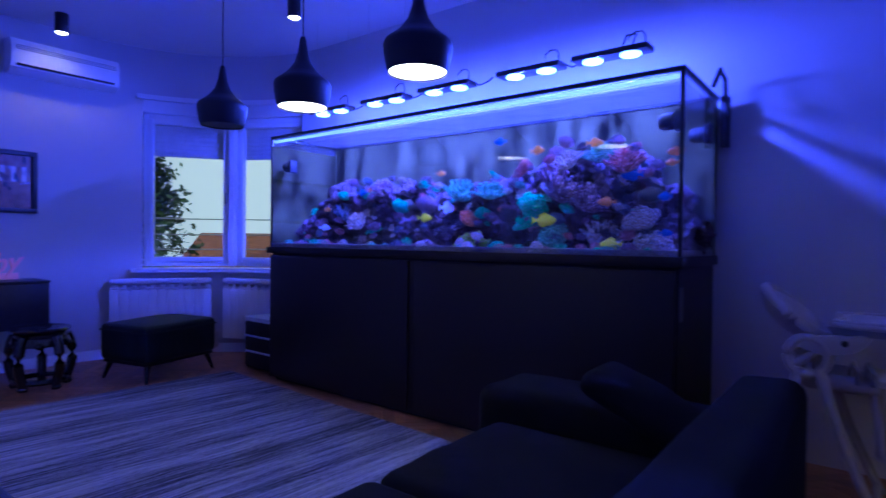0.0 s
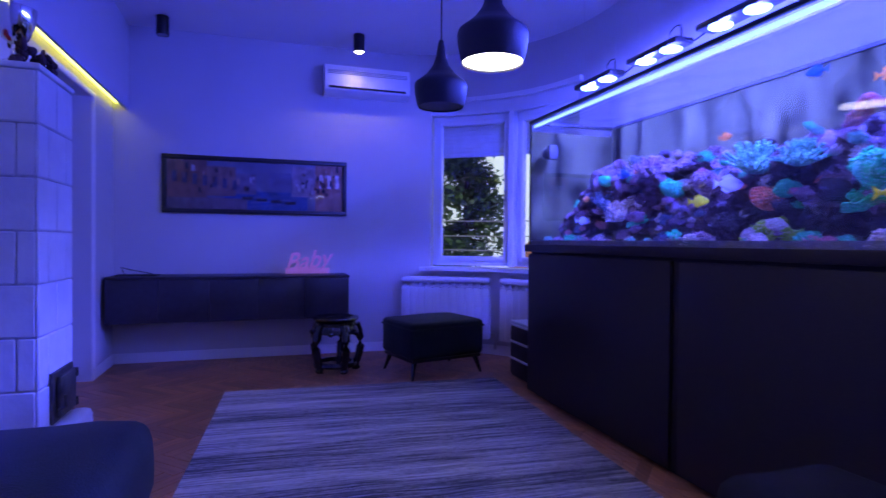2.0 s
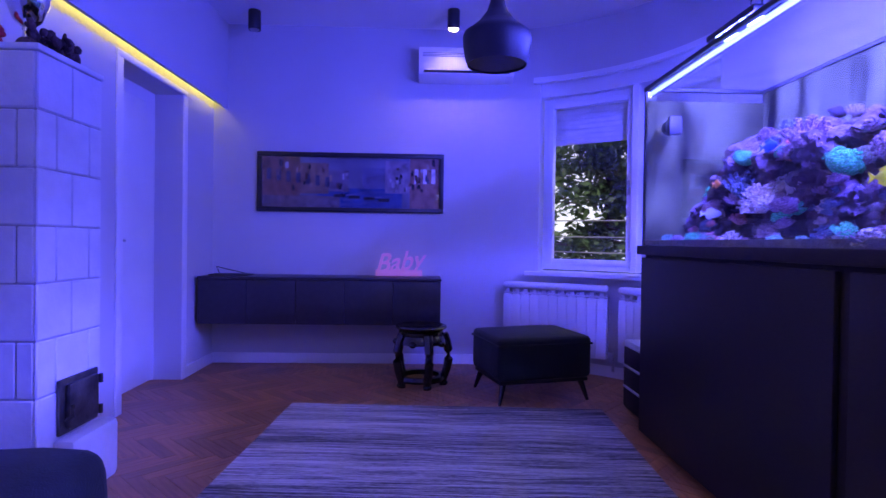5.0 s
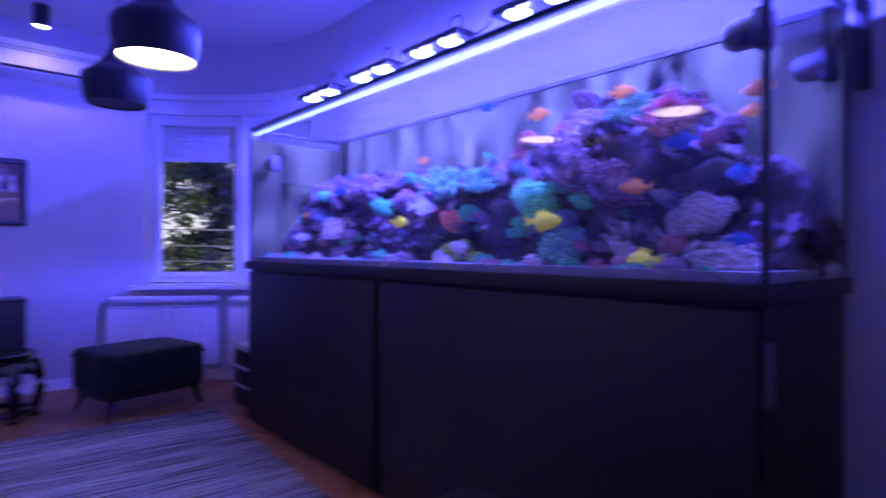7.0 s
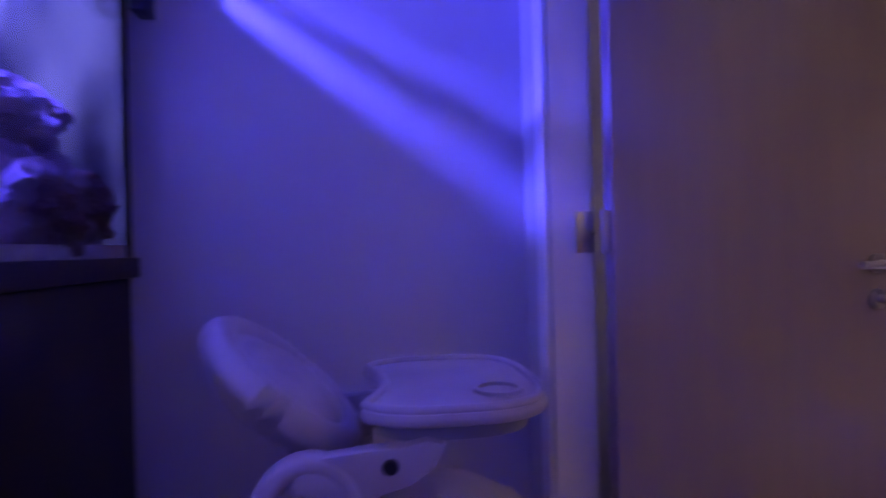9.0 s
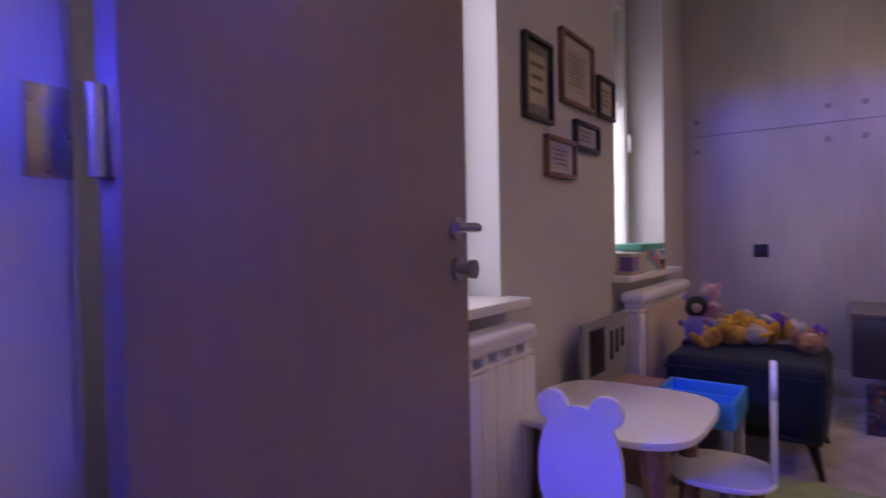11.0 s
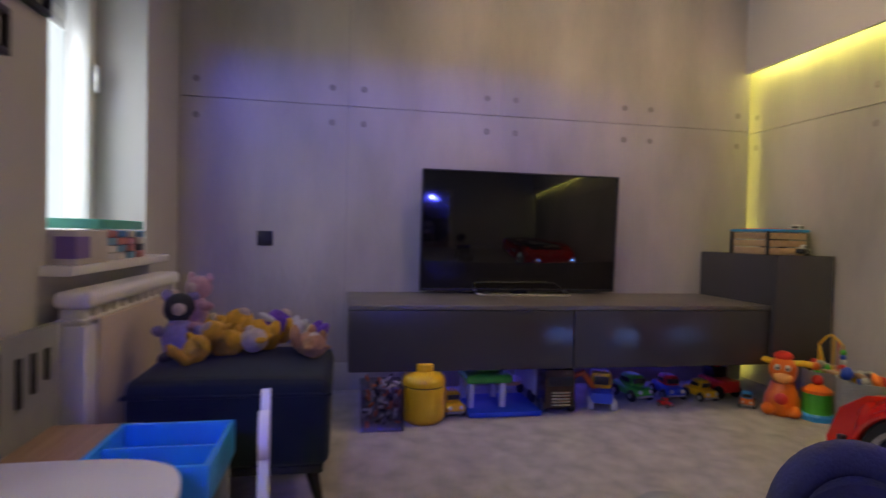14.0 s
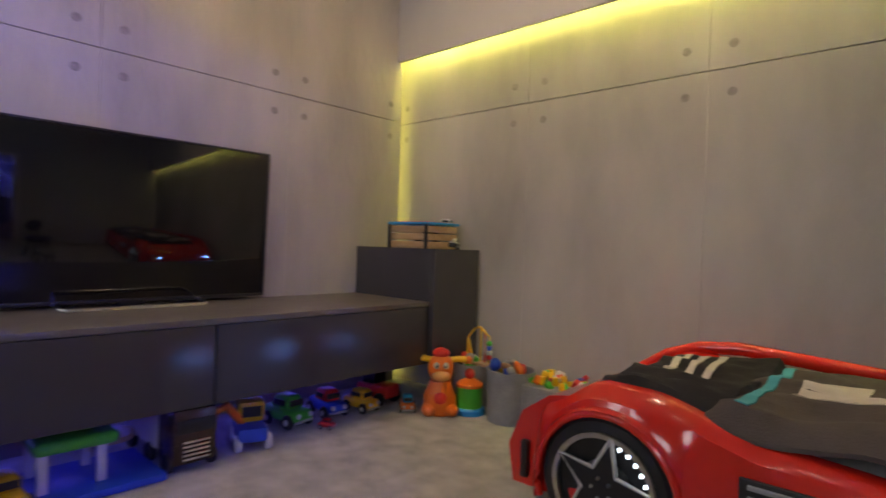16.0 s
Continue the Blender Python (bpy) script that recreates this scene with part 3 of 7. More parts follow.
def coral_branch(rng, r):
    """A head of many short blunt fingers."""
    bm = bm_new()
    ball(bm, (0, 0, r * 0.3), (r * 0.6, r * 0.6, r * 0.35), 12, 8)
    for k in range(90):
        a, e = rng.uniform(0, 6.283), rng.uniform(0.05, 1.5)
        d = Vector((math.cos(a) * math.cos(e), math.sin(a) * math.cos(e), 0.25 + math.sin(e) * 0.75)).normalized()
        q = d * r * rng.uniform(0.8, 1.08)
        tube(bm, [d * r * 0.35, d * r * 0.7, q], r * 0.06, 5, r * 0.035)
        ball(bm, q, r * 0.055, 6, 5)
    return bm


def coral_brain(rng, r):
    """A knobbly dome."""
    bm = bm_new()
    off = rng.uniform(0, 40)
    ball(bm, (0, 0, r * 0.3), (r * 0.85, r * 0.85, r * 0.6), 14, 9)
    for k in range(130):
        z = 1 - 1.25 * (k + 0.5) / 130
        a, c = k * 2.39996, math.sqrt(max(0.0, 1 - z * z))
        d = Vector((c * math.cos(a), c * math.sin(a), z))
        g = 0.9 + 0.3 * noise.noise(d * 1.6 + Vector((off, 0, 0)))
        ball(bm, (d.x * r * g, d.y * r * g, r * 0.3 + d.z * r * g * 0.75), r * rng.uniform(0.075, 0.12), 6, 4)
    return bm


def coral_plate(rng, r):
    """Overlapping thin frilled shelves."""
    bm = bm_new()
    for k in range(4):
        t = bmesh.new()
        a0 = rng.uniform(0, 6.28)
        lathe(t, [(0.05 * r, 0.0), (0.5 * r, 0.08 * r), (0.85 * r, 0.2 * r), (r, 0.32 * r), (0.97 * r, 0.36 * r), (0.8 * r, 0.26 * r), (0.4 * r, 0.14 * r), (0.0, 0.1 * r)], 22)
        for v in t.verts:
            rr = v.co.xy.length / r
            v.co.z += 0.14 * r * rr * math.sin(5 * math.atan2(v.co.y, v.co.x) + a0)
        join(bm, t, Matrix.Translation((rng.uniform(-0.3, 0.3) * r, rng.uniform(-0.3, 0.3) * r, 0.28 * r * k)) @ Matrix.Diagonal((1 - 0.18 * k,) * 3 + (1,)))
    return bm


def rock(rng, r):
    bm = bm_new()
    ball(bm, (0, 0, 0), (r, r * 0.8, r * 0.85), 40, 26)
    off = rng.uniform(0, 60)
    bm.normal_update()
    for v in bm.verts:
        q = v.co / r + Vector((off, off, 0))
        v.co += v.normal * r * (0.35 * noise.noise(q * 1.3) + 0.2 * noise.noise(q * 3.7) + 0.14 * noise.noise(q * 8.5))
    return bm


rng = random.Random(5)


def ridge(x):
    """Height of the reef crest along the aquarium."""
    pts = [(-2.45, 0.06), (-2.2, 0.3), (-1.95, 0.42), (-1.6, 0.46), (-1.3, 0.42), (-1.0, 0.36), (-0.6, 0.42), (-0.35, 0.4), (-0.1, 0.54), (0.1, 0.56), (0.3, 0.54), (0.5, 0.38), (0.62, 0.12)]
    for (x0, h0), (x1, h1) in zip(pts, pts[1:]):
        if x0 <= x <= x1:
            return 1.15 * (h0 + (h1 - h0) * (x - x0) / (x1 - x0))
    return 0.05


rocks = [finish(new("reef_rock", bpy.data.meshes.new("reef_rock")), rock(rng, 0.13), ROCK) for _ in range(4)]
for o in rocks:
    tagged(o, "dark purple porous live rock in the aquarium", "rock", "reef rocks")
for k in range(96):
    x = TX0 + 0.2 + (k % 32) * 0.093 + rng.uniform(-0.03, 0.03)
    y = rng.uniform(3.86, 4.12)
    z = TZ0 + 0.08 + rng.random() * max(0.02, ridge(x) - 0.16)
    m = pose(x, y, z, rng.uniform(-40, 40), rng.uniform(-40, 40), rng.uniform(0, 360))
    if k < 4:
        rocks[k].matrix_world = m
    else:
        copy_thing(rocks[k % 4], m)
coral_protos = {}


def coral(kind, colour, x, y, z, r, tilt=0.0):
    key = (kind, colour, rng.randrange(2))
    label = {"branch": "bushy head of short %s coral fingers", "brain": "knobbly rounded %s coral dome", "plate": "frilled shelves of %s plate coral"}[kind] % colour
    m = pose(x, y, z, 25 + tilt, rng.uniform(-15, 15), rng.uniform(0, 360)) if kind != "plate" else pose(x, y, z, 20, 0, rng.uniform(0, 360))
    s = r / 0.1
    if key not in coral_protos:
        fn = {"branch": coral_branch, "brain": coral_brain, "plate": coral_plate}[kind]
        ob = finish(new("coral", bpy.data.meshes.new("coral")), fn(rng, 0.1), C_MATS[colour])
        tagged(ob, label, "coral", "corals in the aquarium")
        coral_protos[key] = ob
        ob.matrix_world = m @ Matrix.Diagonal((s, s, s, 1))
        return ob
    c = copy_thing(coral_protos[key], m)
    c.scale = (s, s, s)
    return c


for kind, colour, x, z, r in (("brain", "salmon", -0.66, 1.27, 0.075), ("brain", "teal", -0.55, 1.31, 0.05), ("brain", "teal", -1.3, 1.37, 0.07), ("brain", "pale", 0.44, 1.24, 0.095), ("branch", "violet", -0.05, 1.4, 0.2), ("branch", "violet", 0.12, 1.33, 0.15), ("branch", "pale", 0.2, 1.13, 0.14), ("brain", "pale", 0.5, 1.08, 0.12), ("branch", "pink", 0.36, 1.53, 0.12), ("branch", "cyan", -0.75, 1.42, 0.13), ("branch", "cyan", -0.5, 1.42, 0.1), ("plate", "lime", -0.62, 1.09, 0.12), ("branch", "violet", -1.45, 1.46, 0.12), ("brain", "teal", -0.2, 1.33, 0.1), ("plate", "teal", -0.25, 1.23, 0.08), ("brain", "cyan", -0.05, 1.15, 0.1), ("branch", "pale", -1.65, 1.24, 0.11), ("branch", "blue", -1.85, 1.3, 0.12), ("brain", "violet", -1.0, 1.36, 0.08), ("branch", "cyan", 0.2, 1.6, 0.1), ("brain", "teal", -1.85, 1.47, 0.05), ("plate", "teal", -1.5, 1.2, 0.07), ("branch", "pale", 0.03, 1.57, 0.1)):
    coral(kind, colour, x, 3.74 + rng.uniform(0, 0.08), z, r)
names = ["violet", "violet", "violet", "blue", "brown", "cyan", "pale", "brown", "brown", "pink", "brown", "violet", "blue", "brown", "violet", "salmon", "teal", "pale", "brown"]
for k in range(300):
    x = TX0 + 0.18 + rng.random() * 2.85
    top = ridge(x)
    h = rng.random() ** 0.8 * top
    y = 3.70 + 0.32 * (h / max(top, 0.05)) * rng.uniform(0.5, 1.1) + rng.uniform(-0.03, 0.05)
    coral(rng.choice(["branch", "branch", "branch", "brain", "branch", "plate"]), rng.choice(names), x, min(y, 4.14), TZ0 + 0.02 + h, rng.uniform(0.02, 0.058))
for k in range(55):
    coral(rng.choice(["brain", "plate", "branch"]), rng.choice(["pale", "pink", "violet", "teal", "pale", "cyan"]), TX0 + 0.12 + rng.random() * 2.95, rng.uniform(3.63, 3.7), TZ0 + 0.015, rng.uniform(0.02, 0.055))

# fish
F_MATS = {"yellow": plastic("fish_yellow", (0.85, 0.8, 0.01)), "orange": plastic("fish_orange", (0.85, 0.3, 0.05)), "blue": plastic("fish_blue", (0.03, 0.13, 0.4)), "grey": plastic("fish_pale", (0.6, 0.62, 0.7)), "dark": plastic("fish_dark", (0.03, 0.03, 0.03))}


def fish(colour, x, y, z, size, rz):
    f = thing("fish", "small %s reef fish swimming over the corals" % ("pale" if colour == "grey" else colour), "fish", (x, y, z), rz, "fish in the aquarium")
    bm = bm_new()
    ball(bm, (0, 0, 0), (size, size * 0.17, size * 0.52), 20, 12)
    for v in bm.verts:
        q = v.co.x / size
        v.co.z *= 1.0 - 0.55 * max(0.0, -q) ** 1.5 - 0.25 * max(0.0, q) ** 2
        v.co.y *= 1.0 - 0.5 * max(0.0, -q)
    part("body", bm, F_MATS[colour], f)
    for sy in (-1, 1):
        part("eye", ball(bm_new(), (size * 0.66, sy * size * 0.1, size * 0.1), size * 0.07, 8, 6), BLACK, f)
    part("anal_fin", slab(bm_new(), [(size * 0.1, -size * 0.4), (-size * 0.25, -size * 0.68), (-size * 0.75, -size * 0.42), (-size * 0.6, -size * 0.22)], -0.002, 0.002, Matrix.Rotation(radians(90), 4, "X")), F_MATS[colour], f)
    part("tail", slab(bm_new(), [(-size * 0.85, 0), (-size * 1.4, size * 0.4), (-size * 1.28, 0), (-size * 1.4, -size * 0.4)], -0.002, 0.002, Matrix.Rotation(radians(90), 4, "X")), F_MATS[colour], f)
    part("dorsal_fin", slab(bm_new(), [(size * 0.4, size * 0.42), (-size * 0.1, size * 0.75), (-size * 0.7, size * 0.5), (-size * 0.6, size * 0.25)], -0.002, 0.002, Matrix.Rotation(radians(90), 4, "X")), F_MATS[colour], f)


for c, x, y, z, s, rz in (("yellow", -0.05, 3.66, 1.27, 0.06, 10), ("yellow", 0.32, 3.65, 1.14, 0.055, 170), ("yellow", -0.95, 3.7, 1.3, 0.045, 15), ("orange", 0.62, 3.7, 1.6, 0.035, 180), ("orange", 0.6, 3.72, 1.55, 0.03, 170), ("orange", 0.2, 3.75, 1.69, 0.04, 20), ("orange", -0.15, 3.75, 1.68, 0.04, 0), ("blue", 0.4, 3.72, 1.5, 0.05, 180), ("blue", 0.58, 3.68, 1.38, 0.035, 160), ("blue", 0.6, 3.66, 1.2, 0.03, 10), ("blue", -0.4, 3.72, 1.75, 0.035, 190), ("blue", -1.6, 3.75, 1.5, 0.04, 10), ("orange", -0.9, 3.8, 1.6, 0.03, 10), ("grey", -0.75, 3.68, 1.36, 0.06, 80), ("grey", -1.95, 3.7, 1.24, 0.04, 60), ("dark", 0.5, 3.75, 1.4, 0.075, 170), ("orange", -1.95, 3.72, 1.38, 0.03, 0), ("orange", 0.3, 3.64, 1.36, 0.04, 200)):
    fish(c, x, y, z, s, rz)

# ---- living room: lamps ----
for px, py, pz, lit in ((-1.6, 2.625, 1.8, False), (-0.83, 2.595, 1.793, True), (-0.05, 2.55, 1.815, True)):
    p = thing("pendant_lamp", "black metal pendant lamp with broad belly, %s" % ("lit" if lit else "switched off"), "pendant lamp", (px, py, pz), group="pendant lamps in a row")
    part("shade", lathe(bm_new(), [(0.118, 0.0), (0.128, 0.03), (0.136, 0.075), (0.138, 0.11), (0.132, 0.125), (0.105, 0.145), (0.07, 0.175), (0.042, 0.215), (0.026, 0.265), (0.016, 0.33), (0.012, 0.345), (0.0, 0.345), (0.0, 0.33), (0.024, 0.24), (0.1, 0.135), (0.128, 0.11), (0.118, 0.0)], 40), mat("black_shade", (0.012, 0.012, 0.016), 0.5, var=0.2, bump=0.1), p)
    part("diffuser", lathe(bm_new(), [(0.0, 0.006), (0.113, 0.006), (0.113, 0.012), (0.0, 0.012)], 32), BULB if lit else mat("dark_diffuser", (0.05, 0.05, 0.05), 0.5), p, "glowing warm disc" if lit else "unlit diffuser disc")
    part("cord", tube(bm_new(), [(0, 0, 0.34), (0, 0, H - pz)], 0.0035, 6), BLACK, p)
    part("canopy", lathe(bm_new(), [(0.0, H - pz - 0.03), (0.05, H - pz - 0.028), (0.055, H - pz), (0.0, H - pz)], 20), BLACK, p)
for sx, sy, lit in ((-3.92, 2.56, True), (-4.04, 0.92, False), (-2.1, 3.5, True)):
    p = thing("ceiling_spot", "black cylinder ceiling spotlight, %s" % ("lit warm" if lit else "switched off"), "spotlight", (sx, sy, 2.82), group="ceiling spots")
    part("housing", lathe(bm_new(), [(0.042, 0.004), (0.048, 0.0), (0.05, 0.003), (0.05, 0.155), (0.047, 0.16), (0.0, 0.16), (0.0, 0.03), (0.042, 0.03), (0.042, 0.004)], 28), BLACK, p)
    part("lens", lathe(bm_new(), [(0.0, -0.008), (0.03, -0.005), (0.041, 0.004), (0.041, 0.018), (0.0, 0.018)], 24), BULB if lit else STEEL, p, "glowing lens" if lit else "")

# ---- living room: west wall ----
ac = thing("air_conditioner", "white wall-mounted split air conditioner", "air conditioner", (W, 2.69, 2.5))
bm = bm_new()
prof = [(0, 0.0), (0.1, 0.0), (0.17, 0.035), (0.19, 0.09), (0.195, 0.2), (0.17, 0.265), (0.12, 0.28), (0, 0.28)]
t = bmesh.new()
fa = t.faces.new([t.verts.new((x, -0.41, z)) for x, z in prof])
ex = bmesh.ops.extrude_face_region(t, geom=[fa])
bmesh.ops.translate(t, verts=[g for g in ex["geom"] if isinstance(g, bmesh.types.BMVert)], vec=(0, 0.82, 0))
bmesh.ops.recalc_face_normals(t, faces=t.faces[:])
join(bm, t)
part("body", bm, PLASTIC, ac)
part("flap", rbox(bm_new(), 0.11, 0.19, -0.36, 0.36, 0.018, 0.03, 0.004, m=Matrix.Rotation(radians(-12), 4, "Y")), P_LGREY, ac)
part("outlet_slot", rbox(bm_new(), 0.165, 0.19, -0.37, 0.37, 0.048, 0.066, 0.003), BLACK, ac, "dark air outlet slot")
for k in range(3):
    part("grille_line", rbox(bm_new(), 0.185, 0.198, -0.38, 0.38, 0.178 + k * 0.014, 0.184 + k * 0.014, 0.001), P_GREY, ac)

pic = thing("framed_picture", "wide panoramic canal street picture in a black frame", "picture", (W, 1.69, 1.605))
y0, y1, hz = -0.82, 0.82, 0.262
bm = bm_new()
rbox(bm, 0, 0.035, y0, y1, hz - 0.04, hz, 0.004)
rbox(bm, 0, 0.035, y0, y1, -hz, -hz + 0.04, 0.004)
rbox(bm, 0, 0.035, y0, y0 + 0.04, -hz + 0.04, hz - 0.04, 0.004)
rbox(bm, 0, 0.035, y1 - 0.04, y1, -hz + 0.04, hz - 0.04, 0.004)
part("frame", bm, BLACKFRAME, pic)


def flat(name, col, y0, y1, z0, z1, x, rough=0.25, var=0.35, scale=14):
    m = mat("print_" + name, col, rough, var=var, scale=scale, bump=0)
    part(name, rbox(bm_new(), x - 0.002, x, y0, y1, z0, z1), m, pic)


flat("print_sky", (0.16, 0.16, 0.22), -0.78, 0.78, -0.222, 0.222, 0.008, scale=3)
flat("print_water", (0.03, 0.07, 0.2), -0.3, 0.45, -0.222, -0.05, 0.0105, scale=9)
flat("print_quay", (0.16, 0.12, 0.13), -0.78, -0.1, -0.222, -0.12, 0.012, scale=20)
flat("print_facade", (0.2, 0.1, 0.07), -0.78, -0.45, -0.12, 0.222, 0.0125)
flat("print_facade", (0.22, 0.13, 0.1), -0.45, -0.2, -0.1, 0.17, 0.012)
flat("print_facade", (0.16, 0.13, 0.17), -0.2, -0.02, -0.08, 0.11, 0.0115)
flat("print_facade", (0.12, 0.12, 0.2), 0.1, 0.3, -0.05, 0.13, 0.0115)
flat("print_facade", (0.25, 0.2, 0.24), 0.3, 0.52, -0.09, 0.2, 0.012)
flat("print_facade", (0.3, 0.15, 0.11), 0.52, 0.78, -0.222, 0.222, 0.0125)
for k in range(7):
    flat("print_window", (0.06, 0.06, 0.1), -0.74 + k * 0.085, -0.7 + k * 0.085, 0.02 - 0.01 * k, 0.12 - 0.012 * k, 0.0135)
for k in range(3):
    flat("print_window", (0.7, 0.6, 0.55), 0.56 + k * 0.075, 0.595 + k * 0.075, 0.0, 0.13, 0.0135)
for k in range(4):
    flat("print_boat", (0.02, 0.02, 0.03), -0.15 + k * 0.13, -0.05 + k * 0.13, -0.13 - 0.012 * k, -0.1 - 0.012 * k, 0.0135)
prng = random.Random(12)
for k in range(46):
    fy = prng.choice([prng.uniform(-0.76, -0.05), prng.uniform(0.32, 0.72)])
    fz = prng.uniform(-0.08, 0.18 - 0.12 * (1 - abs(fy) / 0.78))
    flat("print_detail", prng.choice([(0.02, 0.02, 0.03), (0.3, 0.2, 0.16), (0.4, 0.36, 0.38), (0.1, 0.05, 0.04), (0.05, 0.05, 0.09)]), fy, fy + prng.uniform(0.012, 0.03), fz, fz + prng.uniform(0.02, 0.06), 0.0136 + 0.00005 * k)
for k in range(14):
    flat("print_ripple", prng.choice([(0.2, 0.2, 0.3), (0.02, 0.03, 0.06), (0.12, 0.12, 0.2)]), -0.1 + 0.03 * k, -0.02 + 0.03 * k, -0.2 + 0.009 * (k * 5 % 14), -0.194 + 0.009 * (k * 5 % 14), 0.0125 + 0.00005 * k)
part("glazing", rbox(bm_new(), 0.0175, 0.0195, y0 + 0.04, y1 - 0.04, -hz + 0.04, hz - 0.04), GLASS, pic, "reflective picture glass")

con = thing("floating_console", "long dark wall-hung console with flush fronts", "console", (W, 1.5, 0.4))
part("body", rbox(bm_new(), 0.001, 0.39, -0.985, 0.985, 0.0, 0.365, 0.003), CONSOLE, con)
part("top_board", rbox(bm_new(), 0.001, 0.415, -0.99, 0.99, 0.367, 0.387, 0.003), CONSOLE, con)
for k in range(5):
    part("front_panel", rbox(bm_new(), 0.392, 0.412, -0.985 + k * 0.394 + 0.002, -0.985 + (k + 1) * 0.394 - 0.002, 0.002, 0.362, 0.003), CONSOLE, con)


def text_mesh(body, size, depth, bevel=0.0):
    cu = bpy.data.curves.new("text", "FONT")
    cu.body, cu.size, cu.extrude, cu.bevel_depth, cu.align_x = body, size, depth, bevel, "CENTER"
    tmp = bpy.data.objects.new("text", cu)
    scene.collection.objects.link(tmp)
    me = bpy.data.meshes.new_from_object(tmp.evaluated_get(bpy.context.evaluated_depsgraph_get()))
    bm = bm_new()
    bm.from_mesh(me)
    bpy.data.objects.remove(tmp)
    bpy.data.curves.remove(cu)
    bpy.data.meshes.remove(me)
    return bm


# Faint glow added so letters and stand read brighter in the blue light.
PINK = mat("pink_faint_glow", (0.85, 0.4, 0.5), 0.35, var=0.05, scale=12, bump=0.02, emit=(1.0, 0.4, 0.65), power=0.16)
sign = thing("neon_sign", "pink lettered decorative Baby sign standing on the console", "sign", (W + 0.2, 2.13, 0.787))
bm = text_mesh("Baby", 0.23, 0.014, 0.003)
for v in bm.verts:
    v.co.x = v.co.x * 0.92 + 0.28 * v.co.y
    v.co.y += 0.12 * v.co.x
bm.transform(Matrix.Translation((0, 0, 0.055)) @ Matrix.Rotation(radians(90), 4, "Z") @ Matrix.Rotation(radians(90), 4, "X"))
part("letters", bm, PINK, sign)
part("base", rbox(bm_new(), -0.04, 0.05, -0.25, 0.25, 0.0, 0.008, 0.003), GLASS, sign, "clear acrylic base")
part("stand", rbox(bm_new(), -0.008, 0.008, -0.2, 0.2, 0.008, 0.06, 0.003), PINK, sign)
router = thing("wire_tray", "small dark wire tray with cable lying on the console", "tray", (W + 0.22, 0.72, 0.787))
part("plate", rbox(bm_new(), -0.09, 0.09, -0.16, 0.16, 0.0, 0.012, 0.005), BLACK, router)
part("cable", tube(bm_new(), [(0.0, -0.1, 0.015), (-0.05, -0.14, 0.07), (-0.08, -0.08, 0.05), (-0.06, 0.1, 0.014)], 0.004), BLACK, router)

# carved stool
st = thing("carved_stool", "black lacquered barrel-shaped carved garden stool", "stool", (-3.62, 2.33, 0))
part("top", lathe(bm_new(), [(0.0, 0.428), (0.17, 0.425), (0.19, 0.432), (0.196, 0.444), (0.19, 0.456), (0.165, 0.46), (0.15, 0.452), (0.0, 0.452)], 40), DARKWOOD, st, "round panelled top with a raised rim")
part("neck", lathe(bm_new(), [(0.15, 0.38), (0.168, 0.385), (0.172, 0.41), (0.16, 0.428), (0.14, 0.428), (0.15, 0.38)], 36), DARKWOOD, st)
part("apron", lathe(bm_new(), [(0.172, 0.325), (0.196, 0.322), (0.194, 0.35), (0.178, 0.385), (0.15, 0.386), (0.165, 0.35), (0.172, 0.325)], 36), DARKWOOD, st, "carved apron with scrolled lower edge")
part("base_ring", lathe(bm_new(), [(0.135, 0.045), (0.178, 0.04), (0.186, 0.055), (0.18, 0.078), (0.14, 0.08), (0.135, 0.045)], 36), DARKWOOD, st)
for k in range(5):
    a = 2 * math.pi * k / 5 + 0.3
    pts = [(math.cos(a) * r, math.sin(a) * r, z) for r, z in ((0.17, 0.0), (0.172, 0.05), (0.2, 0.13), (0.213, 0.2), (0.21, 0.27), (0.192, 0.34), (0.17, 0.39))]
    part("leg", tube(bm_new(), pts, 0.03, 10, 0.038), DARKWOOD, st)
    part("foot", ball(bm_new(), (0.178 * math.cos(a), 0.178 * math.sin(a), 0.018), (0.034, 0.034, 0.018), 12, 8), DARKWOOD, st)
    b = a + math.pi / 5
    part("scroll", ball(bm_new(), (0.188 * math.cos(b), 0.188 * math.sin(b), 0.33), (0.03, 0.03, 0.024), 12, 8), DARKWOOD, st)

def ottoman(loc, rz, sx, sy, label):
    o = thing("ottoman", label, "ottoman", loc, rz, "velvet ottomans")
    bm = rbox(bm_new(), -sx, sx, -sy, sy, 0.16, 0.45, 0.035, 3)
    bmesh.ops.subdivide_edges(bm, edges=bm.edges[:], cuts=3, use_grid_fill=True)
    for v in bm.verts:
        if v.co.z > 0.4:
            v.co.z += 0.022 * (1 - (v.co.x / sx) ** 2) * (1 - (v.co.y / sy) ** 2) + 0.008 * noise.noise(v.co * 9)
    part("cushion", bm, VELVET, o)
    part("frame", rbox(bm_new(), -sx + 0.02, sx - 0.02, -sy + 0.02, sy - 0.02, 0.135, 0.16, 0.005), BLACK, o)
    part("piping", tube(bm_new(), [(-sx, -sy, 0.4), (sx, -sy, 0.4), (sx, sy, 0.4), (-sx, sy, 0.4), (-sx, -sy, 0.4)], 0.006), VELVET, o)
    for ax in (-1, 1):
        for ay in (-1, 1):
            part("leg", tube(bm_new(), [(ax * (sx - 0.06), ay * (sy - 0.06), 0.145), (ax * (sx - 0.02), ay * (sy - 0.02), 0.0)], 0.024, 10, 0.011), DARKWOOD, o)
    return o


ottoman((-3.38, 3.12, 0), 14, 0.27, 0.35, "navy velvet ottoman on tapered dark legs before the radiator")

